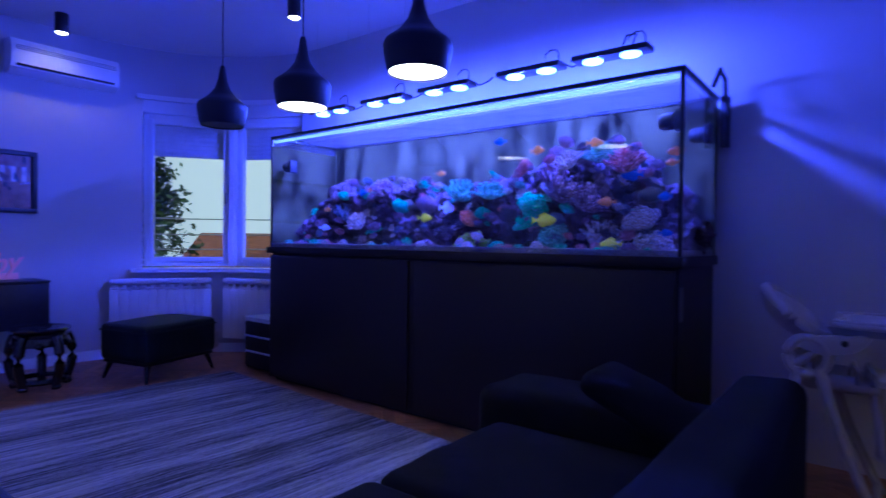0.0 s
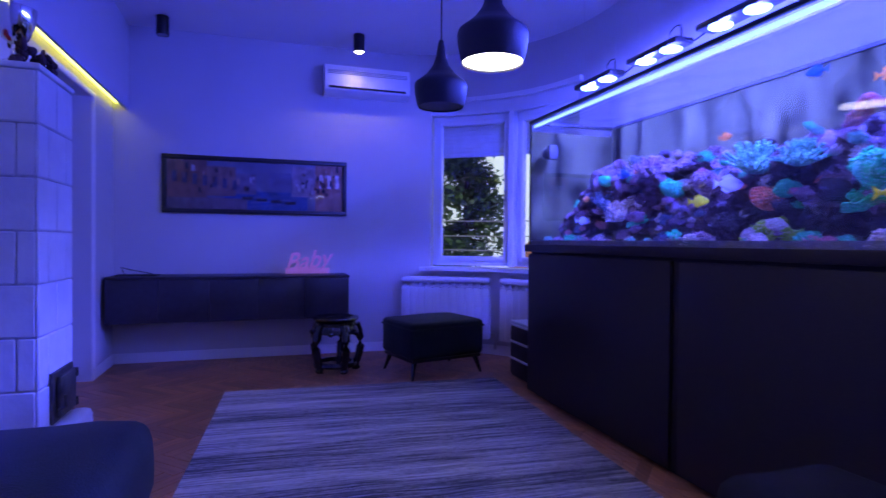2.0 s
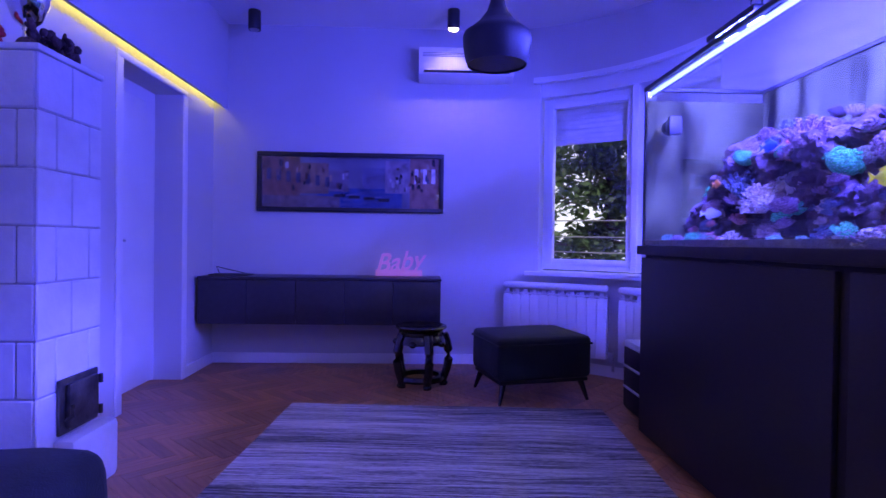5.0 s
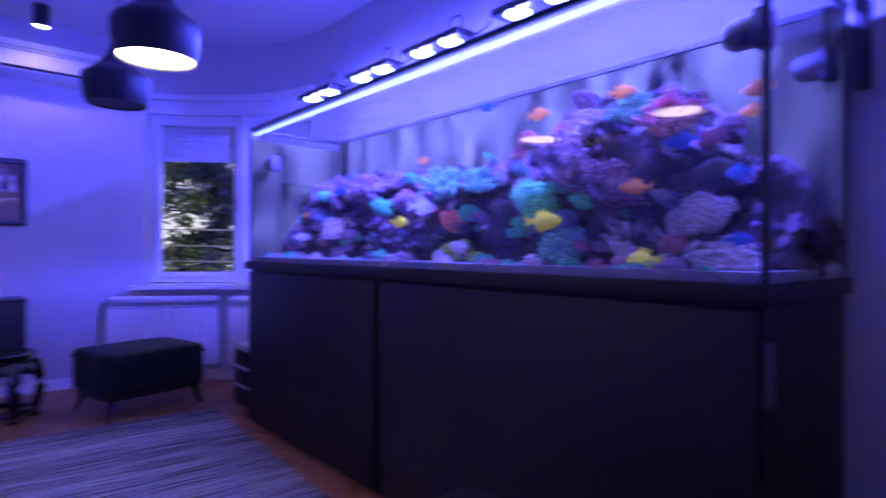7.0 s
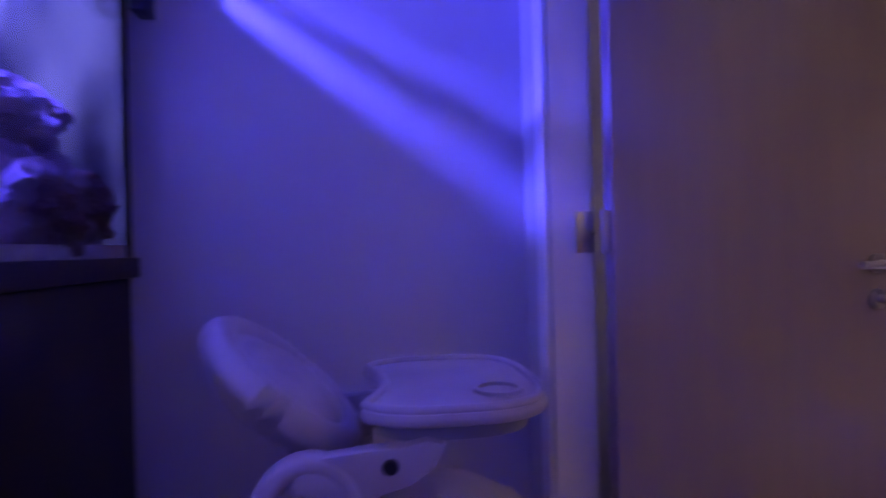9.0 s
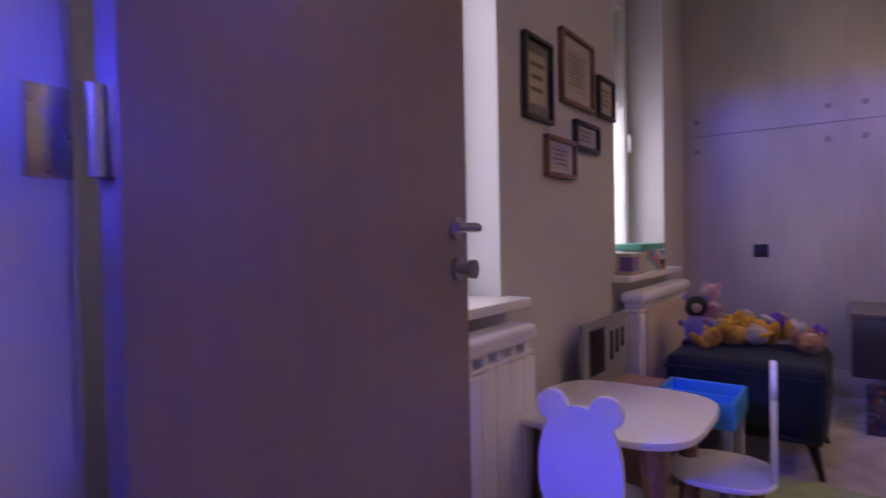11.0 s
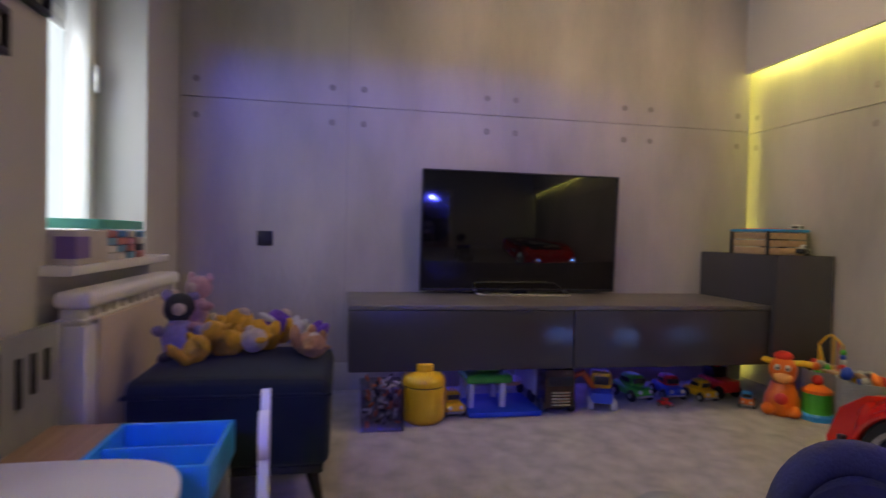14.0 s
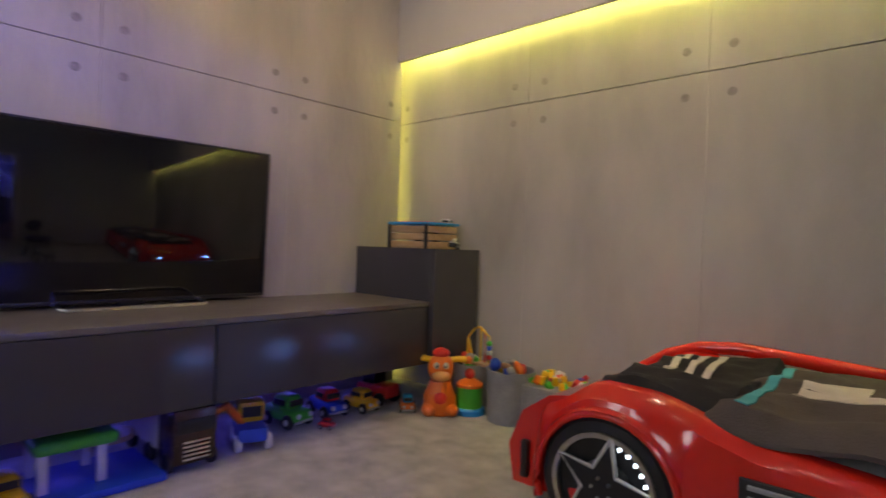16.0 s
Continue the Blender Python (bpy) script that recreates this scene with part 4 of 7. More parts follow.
# radiators


def radiator(loc, rz, n, h, label, sec=0.08):
    r = thing("radiator", label, "radiator", loc, rz, "panel radiators")
    for k in range(n):
        x = (k - n / 2) * sec
        bm = rbox(bm_new(), x + 0.0008, x + sec - 0.0008, -0.046, 0.04, 0.0, h - 0.105, 0.004)
        rbox(bm, x + 0.022, x + sec - 0.022, -0.035, 0.04, h - 0.11, h - 0.05, 0.004)
        rbox(bm, x + 0.0008, x + sec - 0.0008, -0.04, 0.04, h - 0.098, h - 0.086, 0.003)
        part("section", bm, WHITE, r)
    part("top_cap", rbox(bm_new(), -n * sec / 2, n * sec / 2, -0.06, 0.05, h - 0.056, h, 0.022, 4), WHITE, r, "rolled top edge")
    part("valve", tube(bm_new(), [(n * sec / 2, 0, 0.05), (n * sec / 2 + 0.05, 0, 0.05), (n * sec / 2 + 0.05, 0, -0.1)], 0.012), STEEL, r)
    return r


RMID = 152
radiator((CX + 1.47 * math.cos(radians(RMID)), CY + 1.47 * math.sin(radians(RMID)), 0.16), RMID - 90, 11, 0.595, "white ribbed aluminium radiator under the window")
radiator((CX + 1.47 * math.cos(radians(115)), CY + 1.47 * math.sin(radians(115)), 0.16), 115 - 90, 10, 0.595, "white ribbed aluminium radiator under the window")


def window(name, m, w, h, z0, shutter, label, open_tilt=0.0):
    """A white plastic window, its frame round the origin at the sill's middle; x along it, y outward."""
    wd = new(name)
    wd.matrix_world = m
    tagged(wd, label, "window", kind="structure")
    f = 0.045
    bm = bm_new()
    rbox(bm, -w / 2, -w / 2 + f, 0, 0.07, z0, z0 + h, 0.004)
    rbox(bm, w / 2 - f, w / 2, 0, 0.07, z0, z0 + h, 0.004)
    rbox(bm, -w / 2 + f, w / 2 - f, 0, 0.07, z0, z0 + f, 0.004)
    rbox(bm, -w / 2 + f, w / 2 - f, 0, 0.07, z0 + h - f, z0 + h, 0.004)
    part("window_frame", bm, WHITE, wd)
    g = f + 0.05
    bm = bm_new()
    rbox(bm, -w / 2 + f, -w / 2 + g, -0.015, 0.05, z0 + f, z0 + h - f, 0.006)
    rbox(bm, w / 2 - g, w / 2 - f, -0.015, 0.05, z0 + f, z0 + h - f, 0.006)
    rbox(bm, -w / 2 + g, w / 2 - g, -0.015, 0.05, z0 + f, z0 + g, 0.006)
    rbox(bm, -w / 2 + g, w / 2 - g, -0.015, 0.05, z0 + h - g, z0 + h - f, 0.006)
    if open_tilt:
        bm.transform(Matrix.Translation((0, 0, z0 + f)) @ Matrix.Rotation(radians(open_tilt), 4, "X") @ Matrix.Translation((0, 0, -z0 - f)))
    part("sash", bm, WHITE, wd)
    pane = part("pane", rbox(bm_new(), -w / 2 + g, w / 2 - g, 0.02, 0.026, z0 + g, z0 + h - g), GLASS, wd)
    pane.visible_shadow = False
    part("handle", rbox(bm_new(), w / 2 - g + 0.015, w / 2 - g + 0.035, -0.045, -0.03, z0 + h * 0.42, z0 + h * 0.42 + 0.12, 0.005), STEEL, wd)
    n = int(shutter / 0.045)
    for k in range(n):
        z = z0 + h - f - 0.045 * (k + 1)
        part("shutter_slat", rbox(bm_new(), -w / 2 + 0.04, w / 2 - 0.04, 0.1, 0.112, z + 0.0003, z + 0.0447, 0.004), P_LGREY, wd)
    return wd


def on_arc(a, r):
    return pose(CX + r * math.cos(radians(a)), CY + r * math.sin(radians(a)), 0, 0, 0, a - 90)


wa = (WA0 + WAM) / 2
window("window_1", on_arc(wa, 1.70), 0.84, 1.52, 0.86, 0.36, "white plastic sash window with a roller shutter partly down")
window("window_2", on_arc((WAM + WA1) / 2, 1.70), 0.84, 1.52, 0.86, 0.36, "white plastic sash window with a roller shutter partly down")
bm = bm_new()
arc_wall(bm, WA0, WA1, 2.38, WZ1 - 0.001, CR + 0.05, CR + 0.28)
struct("trim_shutter_box", bm, WHITE, "white roller shutter box over the rounded windows", "shutter box")
bm = bm_new()
arc_wall(bm, WA0 + 2, WA1 - 2, 2.488, 2.532, CR - 0.05, CR)
struct("trim_cornice", bm, WHITE, "slim white curved cornice over the windows", "cornice")
bm = bm_new()
arc_wall(bm, WAM + 0.9, WAM - 0.9, 0.86, 2.38, CR + 0.06, CR + 0.2)
struct("trim_mullion", bm, WHITE, "white post between the two window sashes", "mullion")
bm = bm_new()
arc_wall(bm, WA0 + 4, WA1 - 2, WZ0 - 0.03, WZ0 + 0.005, CR - 0.07, CR + 0.25)
struct("trim_window_sill", bm, WHITE, "white stone window sill along the rounded wall", "sill")

# small dresser between ottoman and cabinet
dr = thing("low_drawer_unit", "small dark drawer unit with a pale top", "drawer unit", (-2.78, 3.9, 0))
part("body", rbox(bm_new(), -0.2, 0.2, -0.22, 0.22, 0.02, 0.44, 0.004), CABINET, dr)
part("top", rbox(bm_new(), -0.21, 0.21, -0.23, 0.23, 0.44, 0.465, 0.004), P_LGREY, dr, "pale top board")
for k in range(3):
    part("drawer", rbox(bm_new(), -0.195, 0.195, -0.235, -0.222, 0.04 + k * 0.135, 0.155 + k * 0.135, 0.004), CABINET, dr)
    part("shelf_edge", rbox(bm_new(), -0.2, 0.2, -0.238, -0.222, 0.159 + k * 0.135, 0.171 + k * 0.135, 0.002), P_LGREY, dr, "pale shelf edge")

# south door in its recess
d1 = new("door_1")
d1.matrix_world = pose(-3.29, 0.27, 0)
tagged(d1, "plain white interior door closed in a deep recess", "door", kind="structure")
part("leaf", rbox(bm_new(), -0.42, 0.42, -0.04, 0, 0.008, 2.1, 0.003), WHITE, d1)
bm = bm_new()
rbox(bm, -0.43, -0.42, -0.06, 0.0, 0, 2.19)
rbox(bm, 0.42, 0.43, -0.06, 0.0, 0, 2.19)
rbox(bm, -0.43, 0.43, -0.06, 0.0, 2.1, 2.19)
part("door_frame", bm, WHITE, d1)
bm = bm_new()
lathe(bm, [(0.0, 0.0), (0.026, 0.0), (0.026, 0.01), (0.0, 0.01)], 20, Matrix.Translation((0.22, 0.0, 1.07)) @ Matrix.Rotation(radians(-90), 4, "X"))
tube(bm, [(0.22, 0.0, 1.07), (0.22, 0.05, 1.07), (0.205, 0.058, 1.07), (0.1, 0.058, 1.07)], 0.009)
lathe(bm, [(0.0, 0.0), (0.025, 0.0), (0.025, 0.01), (0.0, 0.01)], 20, Matrix.Translation((0.22, 0.0, 0.97)) @ Matrix.Rotation(radians(-90), 4, "X"))
part("door_handle", bm, STEEL, d1)
bm = bm_new()
rbox(bm, -3.79, -3.72, S, S + 0.012, 0, 2.19, 0.004)
rbox(bm, -2.86, -2.79, S, S + 0.012, 0, 2.19, 0.004)
rbox(bm, -3.79, -2.79, S, S + 0.012, 2.19, 2.232, 0.004)
struct("trim_recess", bm, WHITE, "flat white casing round the door recess", "casing")

# tiled stove
sv = thing("tiled_stove", "tall white tiled stove with an iron fire door", "stove", (-1.785, 0.64, 0))
part("core", rbox(bm_new(), -0.208, 0.208, -0.155, 0.203, 0.0, 1.80), GROUT, sv)
hh = 0.226
for row in range(8):
    z0, z1 = row * hh + 0.004, (row + 1) * hh - 0.003
    cuts = [-0.215, 0.0, 0.215] if row % 2 else [-0.215, -0.12, 0.1, 0.215]
    for a, b in zip(cuts, cuts[1:]):
        part("tile", rbox(bm_new(), a + 0.002, b - 0.002, 0.195, 0.21, z0, z1, 0.005, 1), TILE, sv)
    cuts = [-0.16, 0.03, 0.2] if row % 2 else [-0.16, -0.05, 0.13, 0.2]
    for a, b in zip(cuts, cuts[1:]):
        part("tile", rbox(bm_new(), 0.2, 0.215, a + 0.002, b - 0.004, z0, z1, 0.005, 1), TILE, sv)
        part("tile", rbox(bm_new(), -0.215, -0.2, a + 0.002, b - 0.004, z0, z1, 0.005, 1), TILE, sv)
part("top_plate", rbox(bm_new(), -0.222, 0.222, -0.16, 0.217, 1.808, 1.835, 0.008), TILE, sv)
fd = part("fire_door", rbox(bm_new(), -0.17, 0.1, 0.211, 0.226, 0.27, 0.5, 0.004), IRON, sv, "blackened iron fire door")
part("door_panel", rbox(bm_new(), -0.14, 0.07, 0.226, 0.25, 0.29, 0.48, 0.012), IRON, fd)
bm = bm_new()
for z in (0.31, 0.45):
    tube(bm, [(-0.165, 0.24, z - 0.02), (-0.165, 0.24, z + 0.02)], 0.01)
part("door_knuckle", bm, IRON, fd)
part("latch", tube(bm_new(), [(0.085, 0.24, 0.33), (0.085, 0.27, 0.35), (0.085, 0.27, 0.4)], 0.008), IRON, fd)
part("ash_ledge", rbox(bm_new(), -0.2, 0.14, 0.211, 0.31, 0.0, 0.27, 0.03), TILE, sv, "white plastered ash ledge")

trophy = thing("trophy_cup", "small silver trophy cup", "trophy", (-1.7, 0.72, 1.835))
part("cup", lathe(bm_new(), [(0.0, 0.0), (0.05, 0.0), (0.05, 0.02), (0.02, 0.05), (0.015, 0.1), (0.05, 0.13), (0.075, 0.2), (0.08, 0.26), (0.072, 0.26), (0.06, 0.18), (0.0, 0.12)], 24), CHROME, trophy)
wreath = solid("dried_wreath", bm_new(), ROCK, "dark dried flower arrangement lying on the stove", "dried flowers")
bm = bm_new()
for k in range(70):
    a = rng.uniform(0, 6.28)
    q = Vector((math.cos(a) * rng.uniform(0.02, 0.16), math.sin(a) * rng.uniform(0.02, 0.1), rng.uniform(0.0, 0.1)))
    ball(bm, q, (rng.uniform(0.015, 0.035), rng.uniform(0.01, 0.025), rng.uniform(0.008, 0.02)), 7, 5, Euler((rng.uniform(0, 3), rng.uniform(0, 3), 0)).to_matrix().to_4x4())
bm.transform(Matrix.Translation((-1.8, 0.74, 1.85)))
bm.to_mesh(wreath.data)
bm.free()
bm = bm_new()
for k in range(24):
    a, e = rng.uniform(0, 6.28), rng.uniform(0, 1.5)
    ball(bm, (0.05 * math.cos(a) * math.cos(e) - 1.62, 0.05 * math.sin(a) * math.cos(e) + 0.62, 1.875 + 0.05 * math.sin(e)), (0.022, 0.018, 0.014), 8, 6)
ball(bm, (-1.62, 0.62, 1.862), (0.05, 0.05, 0.028), 12, 8)
solid("red_flowers", bm, plastic("red_petals", (0.45, 0.02, 0.03), 0.7), "bunch of dark red artificial flowers on the stove", "flowers")

# rug
bm = rbox(bm_new(), 0.0, 2.95, -1.02, 1.02, 0.0, 0.012, 0.004, 1)
bmesh.ops.subdivide_edges(bm, edges=[e for e in bm.edges if e.calc_length() > 0.5], cuts=40, use_grid_fill=True)
for v in bm.verts:
    if v.co.z > 0.01:
        v.co.z += 0.0025 * noise.noise(v.co * 5)
solid("area_rug", bm, RUG, "large grey streaked woven rug on the parquet", "rug").matrix_world = pose(-3.02, 2.5, 0, 0, 0, -3.2)

# sofas
sofa = thing("corner_sofa", "dark fabric sofa with broad flat arms, back to the doorway", "sofa", (0.55, 2.2, 0))


def cushion(bm, x0, x1, y0, y1, z0, z1, r, puff, seed):
    t = rbox(bmesh.new(), x0, x1, y0, y1, z0, z1, r, 3)
    bmesh.ops.subdivide_edges(t, edges=[e for e in t.edges if e.calc_length() > 0.12], cuts=5, use_grid_fill=True)
    cx, cy, hx, hy = (x0 + x1) / 2, (y0 + y1) / 2, (x1 - x0) / 2, (y1 - y0) / 2
    for v in t.verts:
        if v.co.z > (z0 + z1) / 2:
            v.co.z += puff * max(0, 1 - ((v.co.x - cx) / hx) ** 2) * max(0, 1 - ((v.co.y - cy) / hy) ** 2) + 0.01 * noise.noise(v.co * 7 + Vector((seed, 0, 0)))
    return join(bm, t)


part("seat_base", rbox(bm_new(), -0.32, 0.46, -0.85, 0.6, 0.03, 0.26, 0.02), SOFAFABRIC, sofa)
for k, (a, b) in enumerate(((-0.84, -0.13), (-0.12, 0.59))):
    part("seat_cushion", cushion(bm_new(), -0.36, 0.42, a, b, 0.26, 0.43, 0.05, 0.025, k), SOFAFABRIC, sofa)
part("arm", cushion(bm_new(), -0.48, 0.46, 0.6, 0.98, 0.03, 0.54, 0.06, 0.015, 4), SOFAFABRIC, sofa)
part("arm", cushion(bm_new(), -0.48, 0.46, -1.2, -0.85, 0.03, 0.54, 0.06, 0.015, 5), SOFAFABRIC, sofa)
part("backrest", cushion(bm_new(), 0.45, 0.68, -1.2, 0.98, 0.03, 0.68, 0.06, 0.01, 6), SOFAFABRIC, sofa)
for ax in (-0.3, 0.55):
    for ay in (-1.05, 0.85):
        part("foot", rbox(bm_new(), ax - 0.03, ax + 0.03, ay - 0.03, ay + 0.03, 0.0, 0.04), DARKWOOD, sofa)
bm = bm_new()
cushion(bm, -0.24, 0.24, -0.14, 0.14, -0.05, 0.05, 0.045, 0.03, 9)
bm.transform(Matrix.Translation((0.24, 0.66, 0.56)) @ Matrix.Rotation(radians(25), 4, "Y"))
part("back_cushion", bm, SOFAFABRIC, sofa)
ch = thing("velvet_chaise", "royal blue velvet chaise with soft creased seat", "sofa", (-0.5, 0.95, 0))
part("seat", blob(cushion(bm_new(), -0.68, 0.6, -0.42, 0.42, 0.12, 0.43, 0.07, 0.03, 2), 0.012, 6), VELVET, ch)
part("base", rbox(bm_new(), -0.62, 0.55, -0.4, 0.36, 0.05, 0.14, 0.01), BLACK, ch)
for ax in (-0.58, 0.5):
    for ay in (-0.36, 0.32):
        part("foot", lathe(bm_new(), [(0.02, 0.0), (0.028, 0.05), (0.0, 0.05)], 12, Matrix.Translation((ax, ay, 0))), DARKWOOD, ch)

# high chair
hc = thing("high_chair", "pale plastic baby high chair with a broad tray", "high chair", (1.28, 3.9, 0))
HC = mat("pale_chair_plastic", (0.42, 0.39, 0.39), 0.4, var=0.05, scale=10, bump=0.03)
HCPAD = mat("pale_vinyl_padding", (0.42, 0.39, 0.39), 0.5, var=0.1, scale=14, bump=0.2, fine=60)
out = []
for k in range(56):
    a = 2 * math.pi * k / 56
    rx, ry = 0.185, 0.22
    x, y = rx * math.copysign(abs(math.cos(a)) ** 0.62, math.cos(a)), ry * math.copysign(abs(math.sin(a)) ** 0.62, math.sin(a))
    if x < -0.06:
        x += 0.065 * max(0.0, 1 - (y / (0.75 * ry)) ** 2)
    out.append((x, y))
bm = slab(bm_new(), out, 0.803, 0.828, r=0.01)
bm.transform(Matrix.Translation((0.14, 0, 0)))
tray = part("tray", bm, HC, hc)
part("tray_rim", tube(bm_new(), [(x * 0.94 + 0.14, y * 0.94, 0.829) for x, y in out + out[:1]], 0.009, 10), HC, tray)
part("cup_holder", lathe(bm_new(), [(0.036, 0.829), (0.046, 0.829), (0.046, 0.836), (0.036, 0.836), (0.036, 0.829)], 24, Matrix.Translation((0.23, -0.1, 0))), HC, tray)
# Skirt coloured greyer than the tray to hold the shade beneath it.
part("tray_skirt", slab(bm_new(), [(x * 0.82 + 0.14, y * 0.82) for x, y in out], 0.772, 0.8), P_GREY, tray, "grey tray underside, its shade put into the colour")
# reclined bowl-shaped seat shell
BR = Matrix.Translation((-0.165, 0, 0.838)) @ Matrix.Rotation(radians(-48), 4, "Y")
bm = bm_new()
bmesh.ops.create_uvsphere(bm, u_segments=36, v_segments=20, radius=1)
for v in bm.verts:
    c = v.co
    v.co = Vector((0.085 * c.x if c.x < 0 else 0.022 * c.x, 0.165 * c.y, 0.165 * c.z))
bm.transform(BR)
back = part("backrest", bm, HC, hc, "reclined bowl-shaped seat shell")
ringpts = [(0.0, 0.155 * math.sin(a), 0.155 * math.cos(a)) for a in [2 * math.pi * k / 40 for k in range(41)]]
bm = tube(bm_new(), ringpts, 0.03, 12)
bm.transform(BR)
part("rim", bm, HC, back, "thick rounded rim")
bm = ball(bm_new(), (0.012, 0, -0.01), (0.028, 0.115, 0.12), 24, 16)
bm.transform(BR)
part("padding", bm, HCPAD, back, "padded vinyl seat lining")
part("headrest", cushion(bm_new(), -0.09, -0.02, -0.12, 0.12, 0.6, 0.64, 0.018, 0.006, 7), HCPAD, hc)
part("seat", cushion(bm_new(), -0.13, 0.17, -0.15, 0.15, 0.52, 0.6, 0.035, -0.012, 3), HC, hc)
for sy in (-1, 1):
    y = 0.18 * sy
    hub = part("hub", tube(bm_new(), [(-0.1 + 0.075 * math.cos(a), y, 0.67 + 0.08 * math.sin(a)) for a in [2 * math.pi * k / 28 for k in range(29)]], 0.021, 12), HC, hc, "round open leg hub")
    part("hub_bar", tube(bm_new(), [(-0.15, y, 0.625), (-0.05, y, 0.715)], 0.017, 10), HC, hub)
    bm = slab(bm_new(), [(-0.14, 0.64), (-0.1, 0.69), (0.0, 0.7), (0.05, 0.7), (0.09, 0.71), (0.12, 0.7), (0.1, 0.66), (0.06, 0.635), (-0.04, 0.61)], -0.018, 0.018, r=0.006)
    bm.transform(Matrix.Translation((0, y, 0.07)) @ Matrix.Rotation(radians(90), 4, "X"))
    arm = part("armrest", bm, HC, hc)
    # Black disc puts the dark of the armrest's round hole into colour.
    part("arm_hole_disc", lathe(bm_new(), [(0.0, -0.024), (0.011, -0.024), (0.014, -0.018), (0.014, 0.018), (0.011, 0.024), (0.0, 0.024)], 18, Matrix.Translation((0.03, y, 0.74)) @ Matrix.Rotation(radians(90), 4, "X")), BLACK, arm, "black disc for the dark round hole in the arm")
    part("leg", tube(bm_new(), [(-0.13, y, 0.62), (-0.2, y * 1.12, 0.3), (-0.31, y * 1.25, 0.02)], 0.024, 10, 0.019), HC, hc)
    part("leg", tube(bm_new(), [(-0.06, y, 0.62), (0.04, y * 1.12, 0.3), (0.16, y * 1.25, 0.02)], 0.024, 10, 0.019), HC, hc)
    for fx in (-0.31, 0.16):
        part("foot_cap", ball(bm_new(), (fx, y * 1.25, 0.018), (0.03, 0.024, 0.018), 12, 8), P_GREY, hc)
# sloping calf board and hanging foot board
bm = slab(bm_new(), [(0.12, 0.6), (0.2, 0.59), (0.31, 0.54), (0.36, 0.49), (0.345, 0.475), (0.28, 0.52), (0.19, 0.562), (0.12, 0.57)], -0.15, 0.15, r=0.006)
bm.transform(Matrix.Rotation(radians(90), 4, "X"))
part("calf_board", bm, HC, hc, "curved sloping calf board")
part("footrest", rbox(bm_new(), 0.14, 0.25, -0.14, 0.14, 0.26, 0.285, 0.01), HC, hc)
for sy in (-0.12, 0.12):
    part("footrest_arm", tube(bm_new(), [(0.13, sy, 0.56), (0.15, sy, 0.42), (0.17, sy, 0.28)], 0.022, 10), HC, hc)
for fx in (-0.3, 0.15):
    part("crossbar", tube(bm_new(), [(fx, -0.22, 0.05), (fx, 0.22, 0.05)], 0.015), HC, hc)
for hx in (0.05, 0.1):
    part("harness", tube(bm_new(), [(hx, -0.12, 0.6), (hx + 0.01, -0.16, 0.66), (hx + 0.03, -0.165, 0.62), (hx + 0.03, -0.15, 0.57)], 0.012, 8), P_GREY, hc, "dark harness strap")

# doorway casing and the open door
bm = bm_new()
for x0, x1 in ((E1 - 0.014, E1 + 0.001), (E2 - 0.001, E2 + 0.014)):
    rbox(bm, x0, x1, 4.125, 4.2, 0, 2.13, 0.004)
    rbox(bm, x0, x1, 3.075, 3.145, 0, 2.13, 0.004)
    rbox(bm, x0, x1, 3.145, 4.125, 2.06, 2.13, 0.004)
rbox(bm, E1, E2, 4.118, 4.125, 0, 2.06)
rbox(bm, E1, E2, 3.145, 3.152, 0, 2.06)
struct("trim_doorway", bm, WHITE, "white casing and lining of the doorway", "casing")
DOORP = mat("door_laminate", (0.31, 0.25, 0.26), 0.42, var=0.04, scale=3, bump=0.03, fine=200, stretch=(6, 6, 0.5))
d2 = new("door_2")
d2.matrix_world = pose(1.838, 4.08, 0, 0, 0, 8.4)
tagged(d2, "pale brown laminate interior door standing open into the playroom", "door", kind="structure")
part("leaf", rbox(bm_new(), 0.0, 0.864, -0.04, 0.0, 0.01, 2.04, 0.003), DOORP, d2)
bm = bm_new()
lathe(bm, [(0.0, 0.0), (0.027, 0.0), (0.027, 0.01), (0.0, 0.01)], 22, Matrix.Translation((0.799, -0.04, 1.02)) @ Matrix.Rotation(radians(90), 4, "X"))
tube(bm, [(0.799, -0.04, 1.02), (0.799, -0.092, 1.02), (0.794, -0.1, 1.02), (0.779, -0.105, 1.02), (0.669, -0.105, 1.02)], 0.0105, 12)
lathe(bm, [(0.0, 0.0), (0.027, 0.0), (0.027, 0.01), (0.0, 0.01)], 22, Matrix.Translation((0.799, 0.0, 1.02)) @ Matrix.Rotation(radians(-90), 4, "X"))
tube(bm, [(0.799, 0.0, 1.02), (0.799, 0.052, 1.02), (0.794, 0.06, 1.02), (0.669, 0.065, 1.02)], 0.0105, 12)
part("door_handle", bm, STEEL, d2, "brushed steel lever handle")
bm = bm_new()
lathe(bm, [(0.0, 0.0), (0.027, 0.0), (0.027, 0.01), (0.012, 0.01), (0.012, 0.035), (0.022, 0.036), (0.022, 0.05), (0.0, 0.05)], 20, Matrix.Translation((0.799, -0.04, 0.925)) @ Matrix.Rotation(radians(90), 4, "X"))
part("thumb_turn", bm, STEEL, d2)
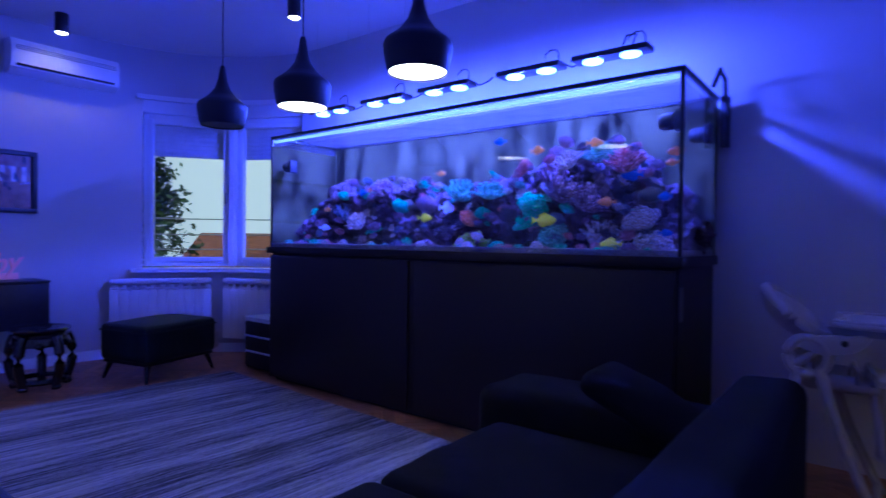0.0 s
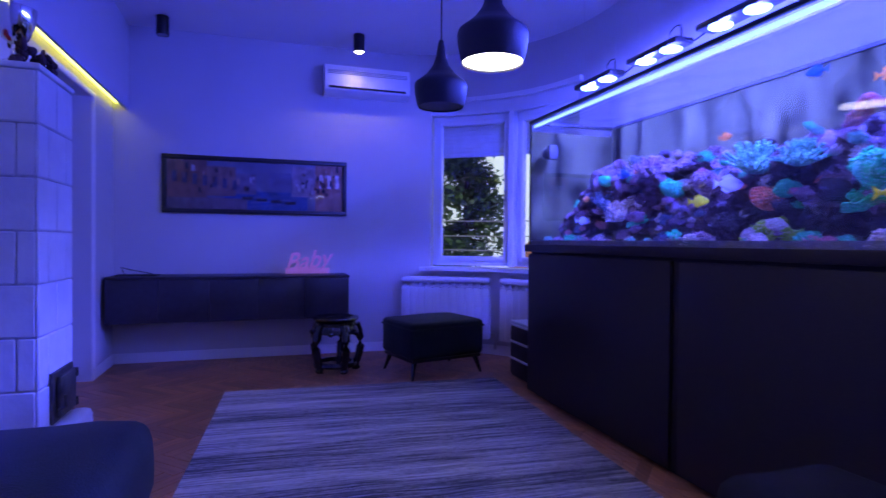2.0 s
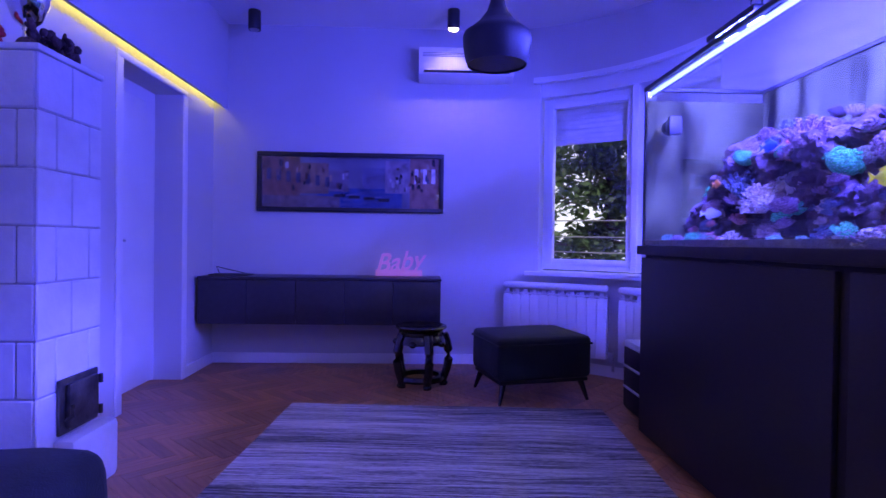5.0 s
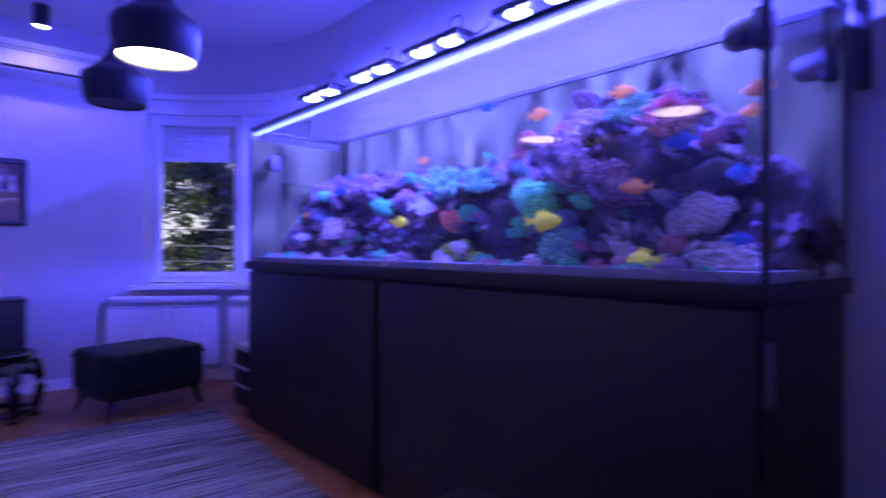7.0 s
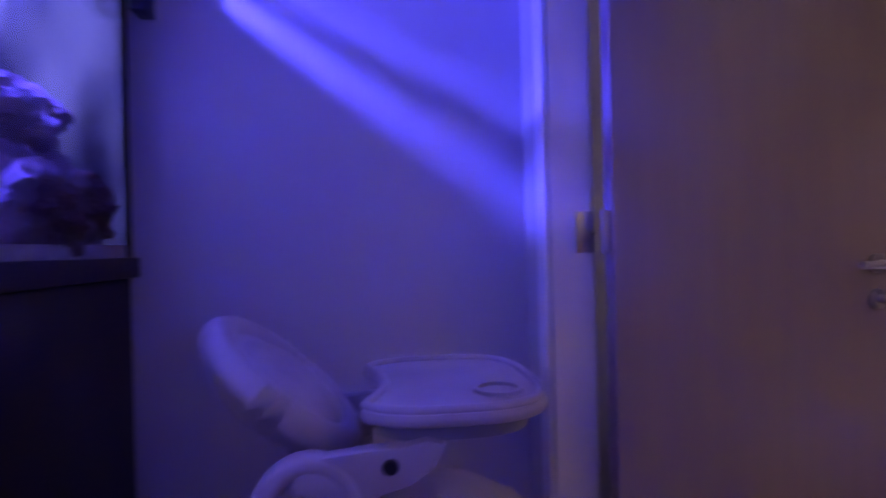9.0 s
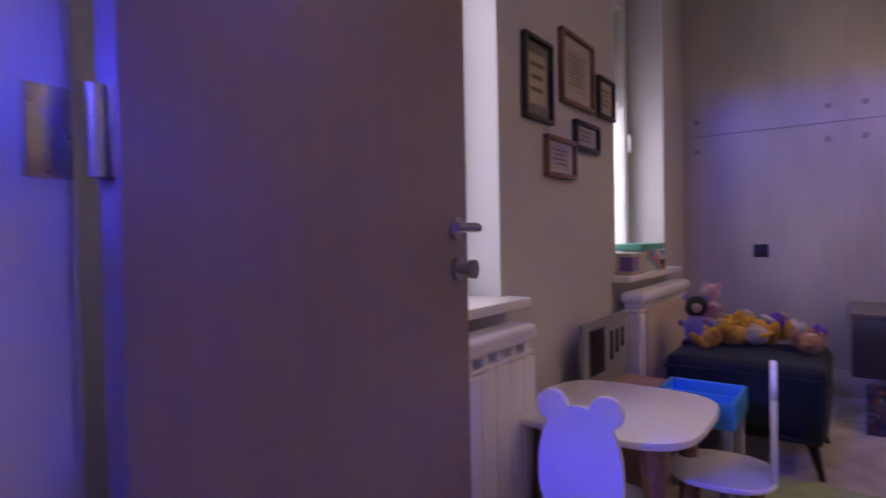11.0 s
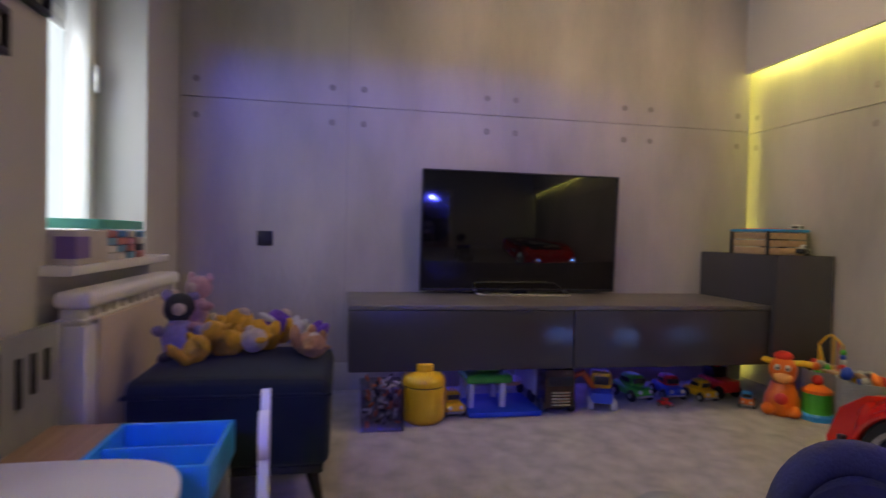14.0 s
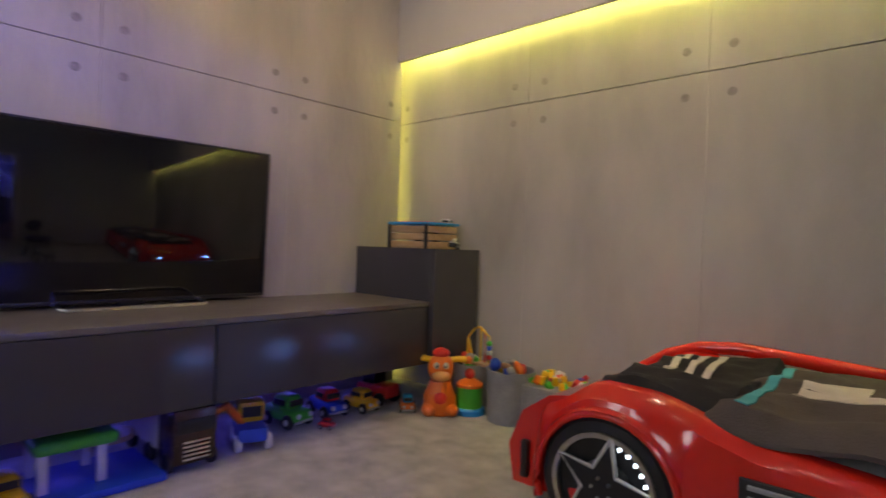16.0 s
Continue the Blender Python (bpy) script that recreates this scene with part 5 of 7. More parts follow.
for z in (0.3, 1.12, 1.85):
    bm = bm_new()
    tube(bm, [(-0.012, -0.02, z - 0.05), (-0.012, -0.02, z + 0.05)], 0.009, 10)
    rbox(bm, -0.06, -0.012, 0.024, 0.029, z - 0.05, z + 0.05, 0.001)
    rbox(bm, -0.004, -0.001, -0.035, -0.005, z - 0.05, z + 0.05, 0.001)
    part("hinge", bm, STEEL, d2, "steel door hinge")

# ---- playroom ----
for name, x0, x1, sh in (("window_3", 2.25, 3.18, 0.3), ("window_4", 4.3, 5.18, 0.7)):
    window(name, pose((x0 + x1) / 2, N + 0.22, 0), x1 - x0, 1.7, 0.8, sh, "white plastic window in a deep reveal, daylight behind")
    bm = rbox(bm_new(), x0 - 0.05, x1 + 0.05, N - 0.09, N + 0.23, 0.765, 0.797, 0.006)
    struct("trim_sill_" + name[-1], bm, WHITE, "white window sill board", "sill")
radiator((2.72, N - 0.09, 0.16), 0, 11, 0.565, "white ribbed aluminium radiator under the playroom window")
r2 = radiator((4.72, N - 0.09, 0.14), 0, 12, 0.58, "cream panel-front radiator under the playroom window")
part("front_panel", rbox(bm_new(), -0.4, 0.48, -0.056, -0.046, 0.0, 0.49, 0.008), mat("cream_enamel", (0.6, 0.5, 0.38), 0.4, var=0.05), r2, "cream enamel front panel")

# framed pictures on the window wall
MOUNT = mat("picture_mount", (0.6, 0.56, 0.5), 0.8, var=0.06, scale=20)
PAPER = mat("aged_paper", (0.5, 0.42, 0.3), 0.8, var=0.1, scale=10)
INK = mat("ink_bars", (0.12, 0.1, 0.09), 0.8, var=0.1)
GREYMOUNT = mat("grey_mount", (0.16, 0.16, 0.17), 0.8, var=0.08)
for x0, x1, z0, z1, fm, mm, rows, label in ((3.345, 3.575, 1.425, 1.735, BLACKFRAME, GREYMOUNT, 3, "small drawing on aged paper in a black frame"), (3.66, 4.0, 1.54, 1.84, WALNUT, MOUNT, 9, "handwritten page in a brown wooden frame"), (4.06, 4.27, 1.545, 1.735, BLACKFRAME, MOUNT, 4, "tiny print with white mount in a dark frame"), (3.79, 4.06, 1.365, 1.49, BLACKFRAME, MOUNT, 3, "small landscape print in a dark frame"), (3.515, 3.79, 1.23, 1.39, WALNUT, MOUNT, 4, "small lettered print in a brown wooden frame")):
    fr = thing("picture_frame", label, "picture", ((x0 + x1) / 2, N, (z0 + z1) / 2), 0, "pictures on the window wall")
    w, h, f = (x1 - x0) / 2, (z1 - z0) / 2, 0.018
    bm = bm_new()
    rbox(bm, -w, w, -0.024, 0, h - f, h, 0.003)
    rbox(bm, -w, w, -0.024, 0, -h, -h + f, 0.003)
    rbox(bm, -w, -w + f, -0.024, 0, -h + f, h - f, 0.003)
    rbox(bm, w - f, w, -0.024, 0, -h + f, h - f, 0.003)
    part("frame", bm, fm, fr)
    part("mount", rbox(bm_new(), -w + f, w - f, -0.006, 0, -h + f, h - f), mm, fr)
    part("sheet", rbox(bm_new(), -w * 0.6, w * 0.6, -0.008, -0.005, -h * 0.6, h * 0.6), PAPER, fr)
    bm = bm_new()
    for k in range(rows):
        z = h * (0.45 - 0.9 * (k + 0.5) / rows)
        rbox(bm, -w * (0.5 - 0.1 * (k % 2)), w * (0.48 - 0.15 * ((k * 3) % 4) / 3), -0.0095, -0.0075, z, z + h * 0.3 / rows)
    part("print_lines", bm, INK, fr)
    part("glazing", rbox(bm_new(), -w + f, w - f, -0.016, -0.014, -h + f, h - f), GLASS, fr)

# things on the sill
tb = thing("storage_box", "small white cardboard box with purple print on the sill", "box", (4.5, N - 0.02, 0.797))
part("body", rbox(bm_new(), -0.2, 0.05, -0.06, 0.08, 0, 0.11, 0.004), MOUNT, tb)
part("printed_band", rbox(bm_new(), -0.202, -0.1, -0.062, 0.0, 0.02, 0.09), plastic("purple_print", (0.2, 0.12, 0.35)), tb)
for k, (c, x) in enumerate((((0.6, 0.6, 0.62), 4.62), ((0.1, 0.3, 0.6), 4.75), ((0.65, 0.3, 0.4), 4.84), ((0.1, 0.1, 0.12), 4.95))):
    bx = thing("book_stack", "stack of thin coloured children's books on the sill", "books", (x, N + 0.02, 0.797), 4 * k, "books on the sill")
    for j in range(4):
        cc = [c, (0.7, 0.7, 0.68), (0.15, 0.35, 0.55), (0.5, 0.2, 0.2)][(j + k) % 4]
        part("book", rbox(bm_new(), -0.07, 0.07, -0.08, 0.08, j * 0.028, j * 0.028 + 0.026, 0.003), plastic("book_cover", cc, 0.5), bx)
gb = thing("flat_box", "flat green game box lying across the books on the sill", "box", (4.72, N + 0.04, 0.912))
part("lid", rbox(bm_new(), -0.2, 0.24, -0.1, 0.1, 0.0, 0.035, 0.004), plastic("mint_card", (0.12, 0.5, 0.4), 0.5), gb)

# television wall
so = thing("wall_socket", "flat black wall switch plate", "switch", (R2E, 3.892, 0.878))
part("plate", rbox(bm_new(), -0.008, 0, -0.042, 0.042, -0.042, 0.042, 0.003), BLACK, so)
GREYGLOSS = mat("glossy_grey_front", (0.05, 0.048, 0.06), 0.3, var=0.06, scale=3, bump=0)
tc = thing("television_console", "long wall-hung grey console with two flush drawers", "console", (R2E, 2.28, 0.25))
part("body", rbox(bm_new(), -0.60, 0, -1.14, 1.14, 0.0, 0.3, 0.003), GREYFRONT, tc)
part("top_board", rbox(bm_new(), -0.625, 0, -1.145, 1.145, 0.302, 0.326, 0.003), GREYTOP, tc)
for a, b in ((-1.14, 0.0), (0.003, 1.14)):
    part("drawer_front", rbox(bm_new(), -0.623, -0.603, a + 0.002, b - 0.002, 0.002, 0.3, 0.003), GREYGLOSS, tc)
STRIPBLUE = mat("dim_blue_led", (0.2, 0.2, 0.6), 0.5, var=0, bump=0, emit=(0.12, 0.1, 1.0), power=9)
tagged(finish(new("led_strip", bpy.data.meshes.new("led_strip")), rbox(bm_new(), R2E - 0.03, R2E - 0.018, 1.2, 3.38, 0.24, 0.249), STRIPBLUE), "thin blue LED strip under the back of the console", "light strip")
tk = thing("wall_cabinet", "tall grey wall-hung cabinet block in the corner", "cabinet", (R2E, 0.96, 0.25))
part("body", rbox(bm_new(), -0.63, 0, -0.19, 0.175, 0.0, 0.605, 0.003), GREYFRONT, tk)
part("door", rbox(bm_new(), -0.65, -0.632, -0.19, 0.175, 0.0, 0.605, 0.003), GREYFRONT, tk)
tv = thing("television", "flat black television on a low metal stand, switched off", "television", (R2E - 0.075, 2.4, 0.578))
tv.matrix_world = pose(R2E - 0.075, 2.4, 0.578, 0, -2.5, 0)
part("screen", rbox(bm_new(), -0.004, 0.0, -0.6, 0.6, 0.03, 0.718, 0.001), mat("screen_glass", (0.004, 0.004, 0.005), 0.06, var=0, bump=0, spec=0.7), tv, "glossy black screen")
bm = rbox(bm_new(), 0.0, 0.03, -0.61, 0.61, 0.018, 0.725, 0.004)
rbox(bm, -0.008, 0.0, -0.61, 0.61, 0.016, 0.03, 0.001)
rbox(bm, -0.008, 0.0, -0.61, 0.61, 0.718, 0.726, 0.001)
rbox(bm, -0.008, 0.0, -0.61, -0.6, 0.03, 0.718, 0.001)
rbox(bm, -0.008, 0.0, 0.6, 0.61, 0.03, 0.718, 0.001)
part("housing", bm, BLACK, tv)
part("stand", tube(bm_new(), [(0.02, -0.28, 0.02), (-0.1, -0.28, 0.012), (-0.12, -0.26, 0.008), (-0.12, 0.26, 0.008), (-0.1, 0.28, 0.012), (0.02, 0.28, 0.02)], 0.008), STEEL, tv)
part("neck", rbox(bm_new(), 0.0, 0.03, -0.05, 0.05, 0.0, 0.03), BLACK, tv)

cr = thing("wooden_crate", "slatted wooden box with light blue lid on the cabinet", "crate", (5.26, 1.03, 0.855))
for k in range(3):
    z = 0.004 + k * 0.042
    for x0, x1, y0, y1 in ((-0.15, -0.14, -0.15, 0.09), (0.14, 0.15, -0.15, 0.09), (-0.14, 0.14, -0.15, -0.14), (-0.14, 0.14, 0.08, 0.09)):
        part("slat", rbox(bm_new(), x0, x1, y0, y1, z, z + 0.036, 0.002), OAK, cr)
part("bottom", rbox(bm_new(), -0.14, 0.14, -0.14, 0.08, 0.0, 0.008), OAK, cr)
for ax in (-0.153, 0.137):
    part("corner_post", rbox(bm_new(), ax, ax + 0.016, 0.091, 0.103, 0.0, 0.13, 0.002), BLACK, cr)
lid = part("tray_lid", rbox(bm_new(), -0.16, 0.16, -0.16, 0.1, 0.13, 0.145, 0.005), P_CYAN, cr, "light blue tray lid")
part("red_inlay", rbox(bm_new(), -0.12, 0.12, -0.12, 0.07, 0.145, 0.149, 0.001), P_RED, lid)


def toy_car(loc, rz, s, body, cab_m, label, roof=True):
    """A chunky toy vehicle: moulded hull, cabin with windows, bumpers, four wheels with hubs."""
    c = thing("toy_car", label, "toy vehicle", loc, rz, "toy vehicles")
    bm = rbox(bm_new(), -s, s, -s * 0.52, s * 0.52, s * 0.22, s * 0.76, s * 0.2, 4)
    for v in bm.verts:
        if v.co.x < -s * 0.4 and v.co.z > s * 0.5:
            v.co.z -= 0.16 * s * (-v.co.x / s - 0.4)
    part("hull", bm, body, c)
    if roof:
        bm = rbox(bm_new(), -s * 0.55, s * 0.6, -s * 0.44, s * 0.44, s * 0.68, s * 1.22, s * 0.2, 4)
        for v in bm.verts:
            f = (v.co.z - s * 0.68) / (s * 0.54)
            v.co.x, v.co.y = v.co.x * (1 - 0.22 * f), v.co.y * (1 - 0.16 * f)
        cab = part("cabin", bm, cab_m, c)
        part("windscreen", rbox(bm_new(), -s * 0.56, -s * 0.42, -s * 0.33, s * 0.33, s * 0.82, s * 1.06, s * 0.04), BLACK, cab)
        for sy in (-1, 1):
            part("side_window", rbox(bm_new(), -s * 0.3, s * 0.38, sy * s * 0.4 - s * 0.03, sy * s * 0.4 + s * 0.03, s * 0.84, s * 1.06, s * 0.02), BLACK, cab)
    for ax in (-0.6, 0.6):
        for ay in (-0.52, 0.52):
            w = part("wheel", lathe(bm_new(), [(0.0, -s * 0.11), (s * 0.24, -s * 0.11), (s * 0.29, -s * 0.06), (s * 0.29, s * 0.06), (s * 0.24, s * 0.11), (0.0, s * 0.11)], 18, Matrix.Translation((ax * s, ay * s, s * 0.29)) @ Matrix.Rotation(radians(90), 4, "X")), BLACK, c)
            part("hub", ball(bm_new(), (ax * s, ay * s * 1.2, s * 0.29), (s * 0.13, s * 0.03, s * 0.13), 10, 6), P_LGREY, w)
    for ay in (-0.3, 0.3):
        part("headlight", ball(bm_new(), (-s * 0.96, ay * s, s * 0.52), s * 0.11, 10, 8), P_LGREY, c)
    part("bumper", rbox(bm_new(), -s * 1.04, -s * 0.9, -s * 0.46, s * 0.46, s * 0.24, s * 0.36, s * 0.05), P_GREY, c)
    return c


# loose toys on the cabinet
toy_car((5.2, 0.86, 0.855), 70, 0.06, P_GREY, BLACK, "small dark toy racing car on the cabinet")
toy_car((5.12, 0.9, 0.855), 120, 0.05, BLACK, P_LGREY, "small black and white toy car on the cabinet")
toy_car((5.25, 0.82, 0.965), 30, 0.055, P_BLUE, plastic("white_toy", (0.7, 0.7, 0.68)), "blue and white toy car piled on other toys")
toy_car((5.3, 0.9, 0.855), 20, 0.09, P_GREY, BLACK, "grey toy buggy on the cabinet")

# toys under the console, from the window side on
CLEAR = glass_mat("clear_plastic", 1.4, (0.75, 0.75, 0.78))
bx = thing("clear_toy_box", "clear plastic box heaped with small figures", "toy box", (5.06, 3.26, 0))
bm = bm_new()
for x0, x1, y0, y1 in ((-0.11, -0.107, -0.1, 0.1), (0.107, 0.11, -0.1, 0.1), (-0.107, 0.107, -0.1, -0.097), (-0.107, 0.107, 0.097, 0.1)):
    rbox(bm, x0, x1, y0, y1, 0.0, 0.2)
rbox(bm, -0.11, 0.11, -0.1, 0.1, 0.0, 0.004)
part("box", bm, CLEAR, bx)
for k in range(80):
    c = rng.choice([MOUNT, P_ORANGE, P_GREY, WALNUT, BLACK, P_LGREY])
    q = (rng.uniform(-0.085, 0.085), rng.uniform(-0.08, 0.08), rng.uniform(0.02, 0.23))
    part("figure", ball(bm_new(), q, (0.02, 0.008, 0.007), 8, 6, Euler((rng.uniform(0, 3), rng.uniform(0, 3), rng.uniform(0, 3))).to_matrix().to_4x4()), c, bx)
jr = thing("yellow_jar", "round yellow plastic storage head with stud lid", "storage jar", (5.1, 3.05, 0))
part("body", lathe(bm_new(), [(0.0, 0.0), (0.085, 0.0), (0.1, 0.012), (0.108, 0.03), (0.11, 0.06), (0.11, 0.16), (0.107, 0.178), (0.0, 0.178)], 36), P_YELLOW, jr)
part("band", lathe(bm_new(), [(0.102, 0.176), (0.104, 0.176), (0.104, 0.186), (0.102, 0.186), (0.102, 0.176)], 36), BLACK, jr)
part("lid", lathe(bm_new(), [(0.0, 0.184), (0.108, 0.184), (0.11, 0.2), (0.104, 0.225), (0.085, 0.243), (0.06, 0.25), (0.056, 0.252), (0.056, 0.285), (0.05, 0.292), (0.0, 0.292)], 36), P_YELLOW, jr)
toy_car((5.2, 2.89, 0), 5, 0.1, P_YELLOW, P_YELLOW, "yellow toy bus with dark windows")
pt = thing("toy_garage", "blue and green plastic toy table on a blue base", "toy", (5.28, 2.62, 0))
part("base", rbox(bm_new(), -0.19, 0.15, -0.19, 0.2, 0.0, 0.03, 0.01), P_BLUE, pt)
part("deck", rbox(bm_new(), -0.13, 0.11, -0.05, 0.2, 0.155, 0.2, 0.018, 3), P_GREEN, pt, "green deck")
part("deck_hood", rbox(bm_new(), -0.05, 0.09, 0.0, 0.12, 0.19, 0.225, 0.015, 3), P_GREEN, pt)
for ax, ay in ((-0.1, 0.0), (-0.1, 0.17), (0.08, 0.0), (0.08, 0.17)):
    part("post", rbox(bm_new(), ax - 0.014, ax + 0.014, ay - 0.014, ay + 0.014, 0.03, 0.16, 0.003), P_LGREY, pt)
part("turntable", lathe(bm_new(), [(0.0, 0.12), (0.09, 0.12), (0.09, 0.14), (0.0, 0.14)], 24, Matrix.Translation((0.05, -0.06, 0.0))), OAK, pt)
tr = thing("toy_truck", "brown and chrome toy lorry with a pale box trailer", "toy vehicle", (5.22, 2.33, 0), 0, "toy vehicles")
part("cab", rbox(bm_new(), -0.12, 0.03, -0.085, 0.085, 0.03, 0.24, 0.02), mat("dark_bronze", (0.06, 0.035, 0.025), 0.25, 0.4, var=0.2, coat=0.3), tr)
part("trailer", rbox(bm_new(), 0.04, 0.38, -0.085, 0.085, 0.06, 0.25, 0.008), P_LGREY, tr)
for k in range(5):
    part("grille_bar", rbox(bm_new(), -0.128, -0.118, -0.05, 0.05, 0.05 + k * 0.016, 0.06 + k * 0.016, 0.002), CHROME, tr)
part("windscreen", rbox(bm_new(), -0.123, -0.117, -0.07, 0.07, 0.15, 0.2, 0.003), BLACK, tr)
for ax in (-0.07, 0.1, 0.3):
    for ay in (-0.08, 0.08):
        part("wheel", lathe(bm_new(), [(0.0, -0.012), (0.034, -0.012), (0.038, 0.0), (0.034, 0.012), (0.0, 0.012)], 16, Matrix.Translation((ax, ay, 0.038)) @ Matrix.Rotation(radians(90), 4, "X")), BLACK, tr)
ex = thing("toy_excavator", "orange and blue toy loader with white wheels", "toy vehicle", (5.22, 2.05, 0), -20, "toy vehicles")
part("hull", rbox(bm_new(), -0.1, 0.1, -0.06, 0.06, 0.04, 0.1, 0.012), P_BLUE, ex)
lc = part("cabin", rbox(bm_new(), -0.02, 0.08, -0.06, 0.05, 0.1, 0.19, 0.018), P_YELLOW, ex)
part("cab_window", rbox(bm_new(), -0.024, -0.016, -0.045, 0.035, 0.125, 0.17, 0.003), BLACK, lc)
part("side_window", rbox(bm_new(), 0.0, 0.06, 0.047, 0.053, 0.125, 0.17, 0.003), BLACK, lc)
part("arm", tube(bm_new(), [(0.0, 0.03, 0.1), (-0.04, 0.1, 0.19), (-0.06, 0.15, 0.17), (-0.06, 0.17, 0.09)], 0.018), P_ORANGE, ex)
part("bucket", rbox(bm_new(), -0.1, -0.02, 0.14, 0.2, 0.02, 0.09, 0.012), P_RED, ex)
for ax in (-0.07, 0.06):
    for ay in (-0.065, 0.055):
        part("wheel", lathe(bm_new(), [(0.0, -0.014), (0.03, -0.014), (0.036, 0.0), (0.03, 0.014), (0.0, 0.014)], 16, Matrix.Translation((ax, ay, 0.036)) @ Matrix.Rotation(radians(90), 4, "X")), P_LGREY, ex)
toy_car((5.36, 1.78, 0), 10, 0.118, P_GREEN, P_GREEN, "round green toy car with big eyes")
toy_car((5.36, 1.55, 0), -5, 0.11, P_BLUE, P_RED, "blue toy car with a red roof")
toy_car((5.3, 1.38, 0), 8, 0.095, P_YELLOW, P_YELLOW, "yellow toy digger car")
toy_car((5.18, 1.68, 0), 30, 0.04, P_RED, P_RED, "tiny red toy car")
kr = thing("toy_crane", "red toy crane truck with a lifted black bucket arm", "toy vehicle", (5.36, 1.22, 0), 10, "toy vehicles")
part("hull", rbox(bm_new(), -0.11, 0.1, -0.06, 0.06, 0.04, 0.11, 0.012), P_RED, kr)
part("tower", rbox(bm_new(), -0.02, 0.07, -0.05, 0.05, 0.11, 0.17, 0.01), BLACK, kr)
part("arm", tube(bm_new(), [(0.02, 0, 0.15), (-0.06, 0.02, 0.27), (-0.14, -0.02, 0.3)], 0.015), P_RED, kr)
part("bucket", ball(bm_new(), (-0.17, -0.06, 0.27), (0.05, 0.05, 0.035), 12, 8), BLACK, kr)
for ax in (-0.07, 0.07):
    for ay in (-0.065, 0.065):
        part("wheel", lathe(bm_new(), [(0.0, -0.014), (0.034, -0.014), (0.038, 0.0), (0.034, 0.014), (0.0, 0.014)], 14, Matrix.Translation((ax, ay, 0.038)) @ Matrix.Rotation(radians(90), 4, "X")), BLACK, kr)
toy_car((5.14, 1.2, 0), -40, 0.07, P_ORANGE, P_CYAN, "orange toy tipper with a light blue cab")
hs = thing("ride_on_toy", "orange plastic bouncing animal toy with red cap and ears", "ride-on toy", (5.0, 1.1, 0), -45)
part("body", lathe(bm_new(), [(0.0, 0.0), (0.07, 0.0), (0.088, 0.03), (0.086, 0.09), (0.062, 0.15), (0.056, 0.17), (0.0, 0.175)], 28), P_ORANGE, hs)
part("head", blob(ball(bm_new(), (-0.005, 0, 0.235), (0.064, 0.068, 0.08), 22, 16), 0.004, 20), P_ORANGE, hs)
part("muzzle", ball(bm_new(), (-0.05, 0, 0.205), (0.035, 0.048, 0.03), 16, 10), plastic("pale_orange_plastic", (0.8, 0.38, 0.12)), hs, "paler orange muzzle")
for sy in (-1, 1):
    part("handle", tube(bm_new(), [(0, 0.04 * sy, 0.275), (0, 0.09 * sy, 0.285), (0, 0.145 * sy, 0.28)], 0.017, 12), P_YELLOW, hs)
    part("grip", ball(bm_new(), (0, 0.145 * sy, 0.28), (0.022, 0.022, 0.022), 12, 8), P_ORANGE, hs)
    part("foot", ball(bm_new(), (-0.06, 0.06 * sy, 0.032), (0.055, 0.036, 0.032), 14, 8), P_ORANGE, hs)
    eye = part("eye", ball(bm_new(), (-0.058, 0.024 * sy, 0.258), (0.012, 0.016, 0.018), 12, 8), MOUNT, hs)
    part("pupil", ball(bm_new(), (-0.068, 0.022 * sy, 0.256), 0.007, 8, 6), BLACK, eye)
part("belly_patch", ball(bm_new(), (-0.07, 0, 0.09), (0.022, 0.036, 0.036), 14, 8), P_RED, hs)
part("cap", ball(bm_new(), (0, 0, 0.312), (0.046, 0.046, 0.03), 16, 8), P_RED, hs, "red cap")
dm = thing("stacking_toy", "clear spinning drum toy with orange rim and red knob", "toy", (4.9, 0.98, 0))
part("base", lathe(bm_new(), [(0.0, 0.0), (0.085, 0.0), (0.085, 0.025), (0.075, 0.035), (0.0, 0.035)], 24), P_CYAN, dm)
part("drum", lathe(bm_new(), [(0.0, 0.035), (0.07, 0.035), (0.066, 0.14), (0.0, 0.14)], 24), P_GREEN, dm)
part("rim", lathe(bm_new(), [(0.0, 0.14), (0.072, 0.14), (0.072, 0.155), (0.03, 0.18), (0.0, 0.18)], 24), P_ORANGE, dm)
part("knob", ball(bm_new(), (0, 0, 0.205), 0.028, 12, 8), P_RED, dm)
FELT = mat("grey_felt", (0.28, 0.28, 0.29), 0.95, var=0.15, scale=12, bump=0.5)
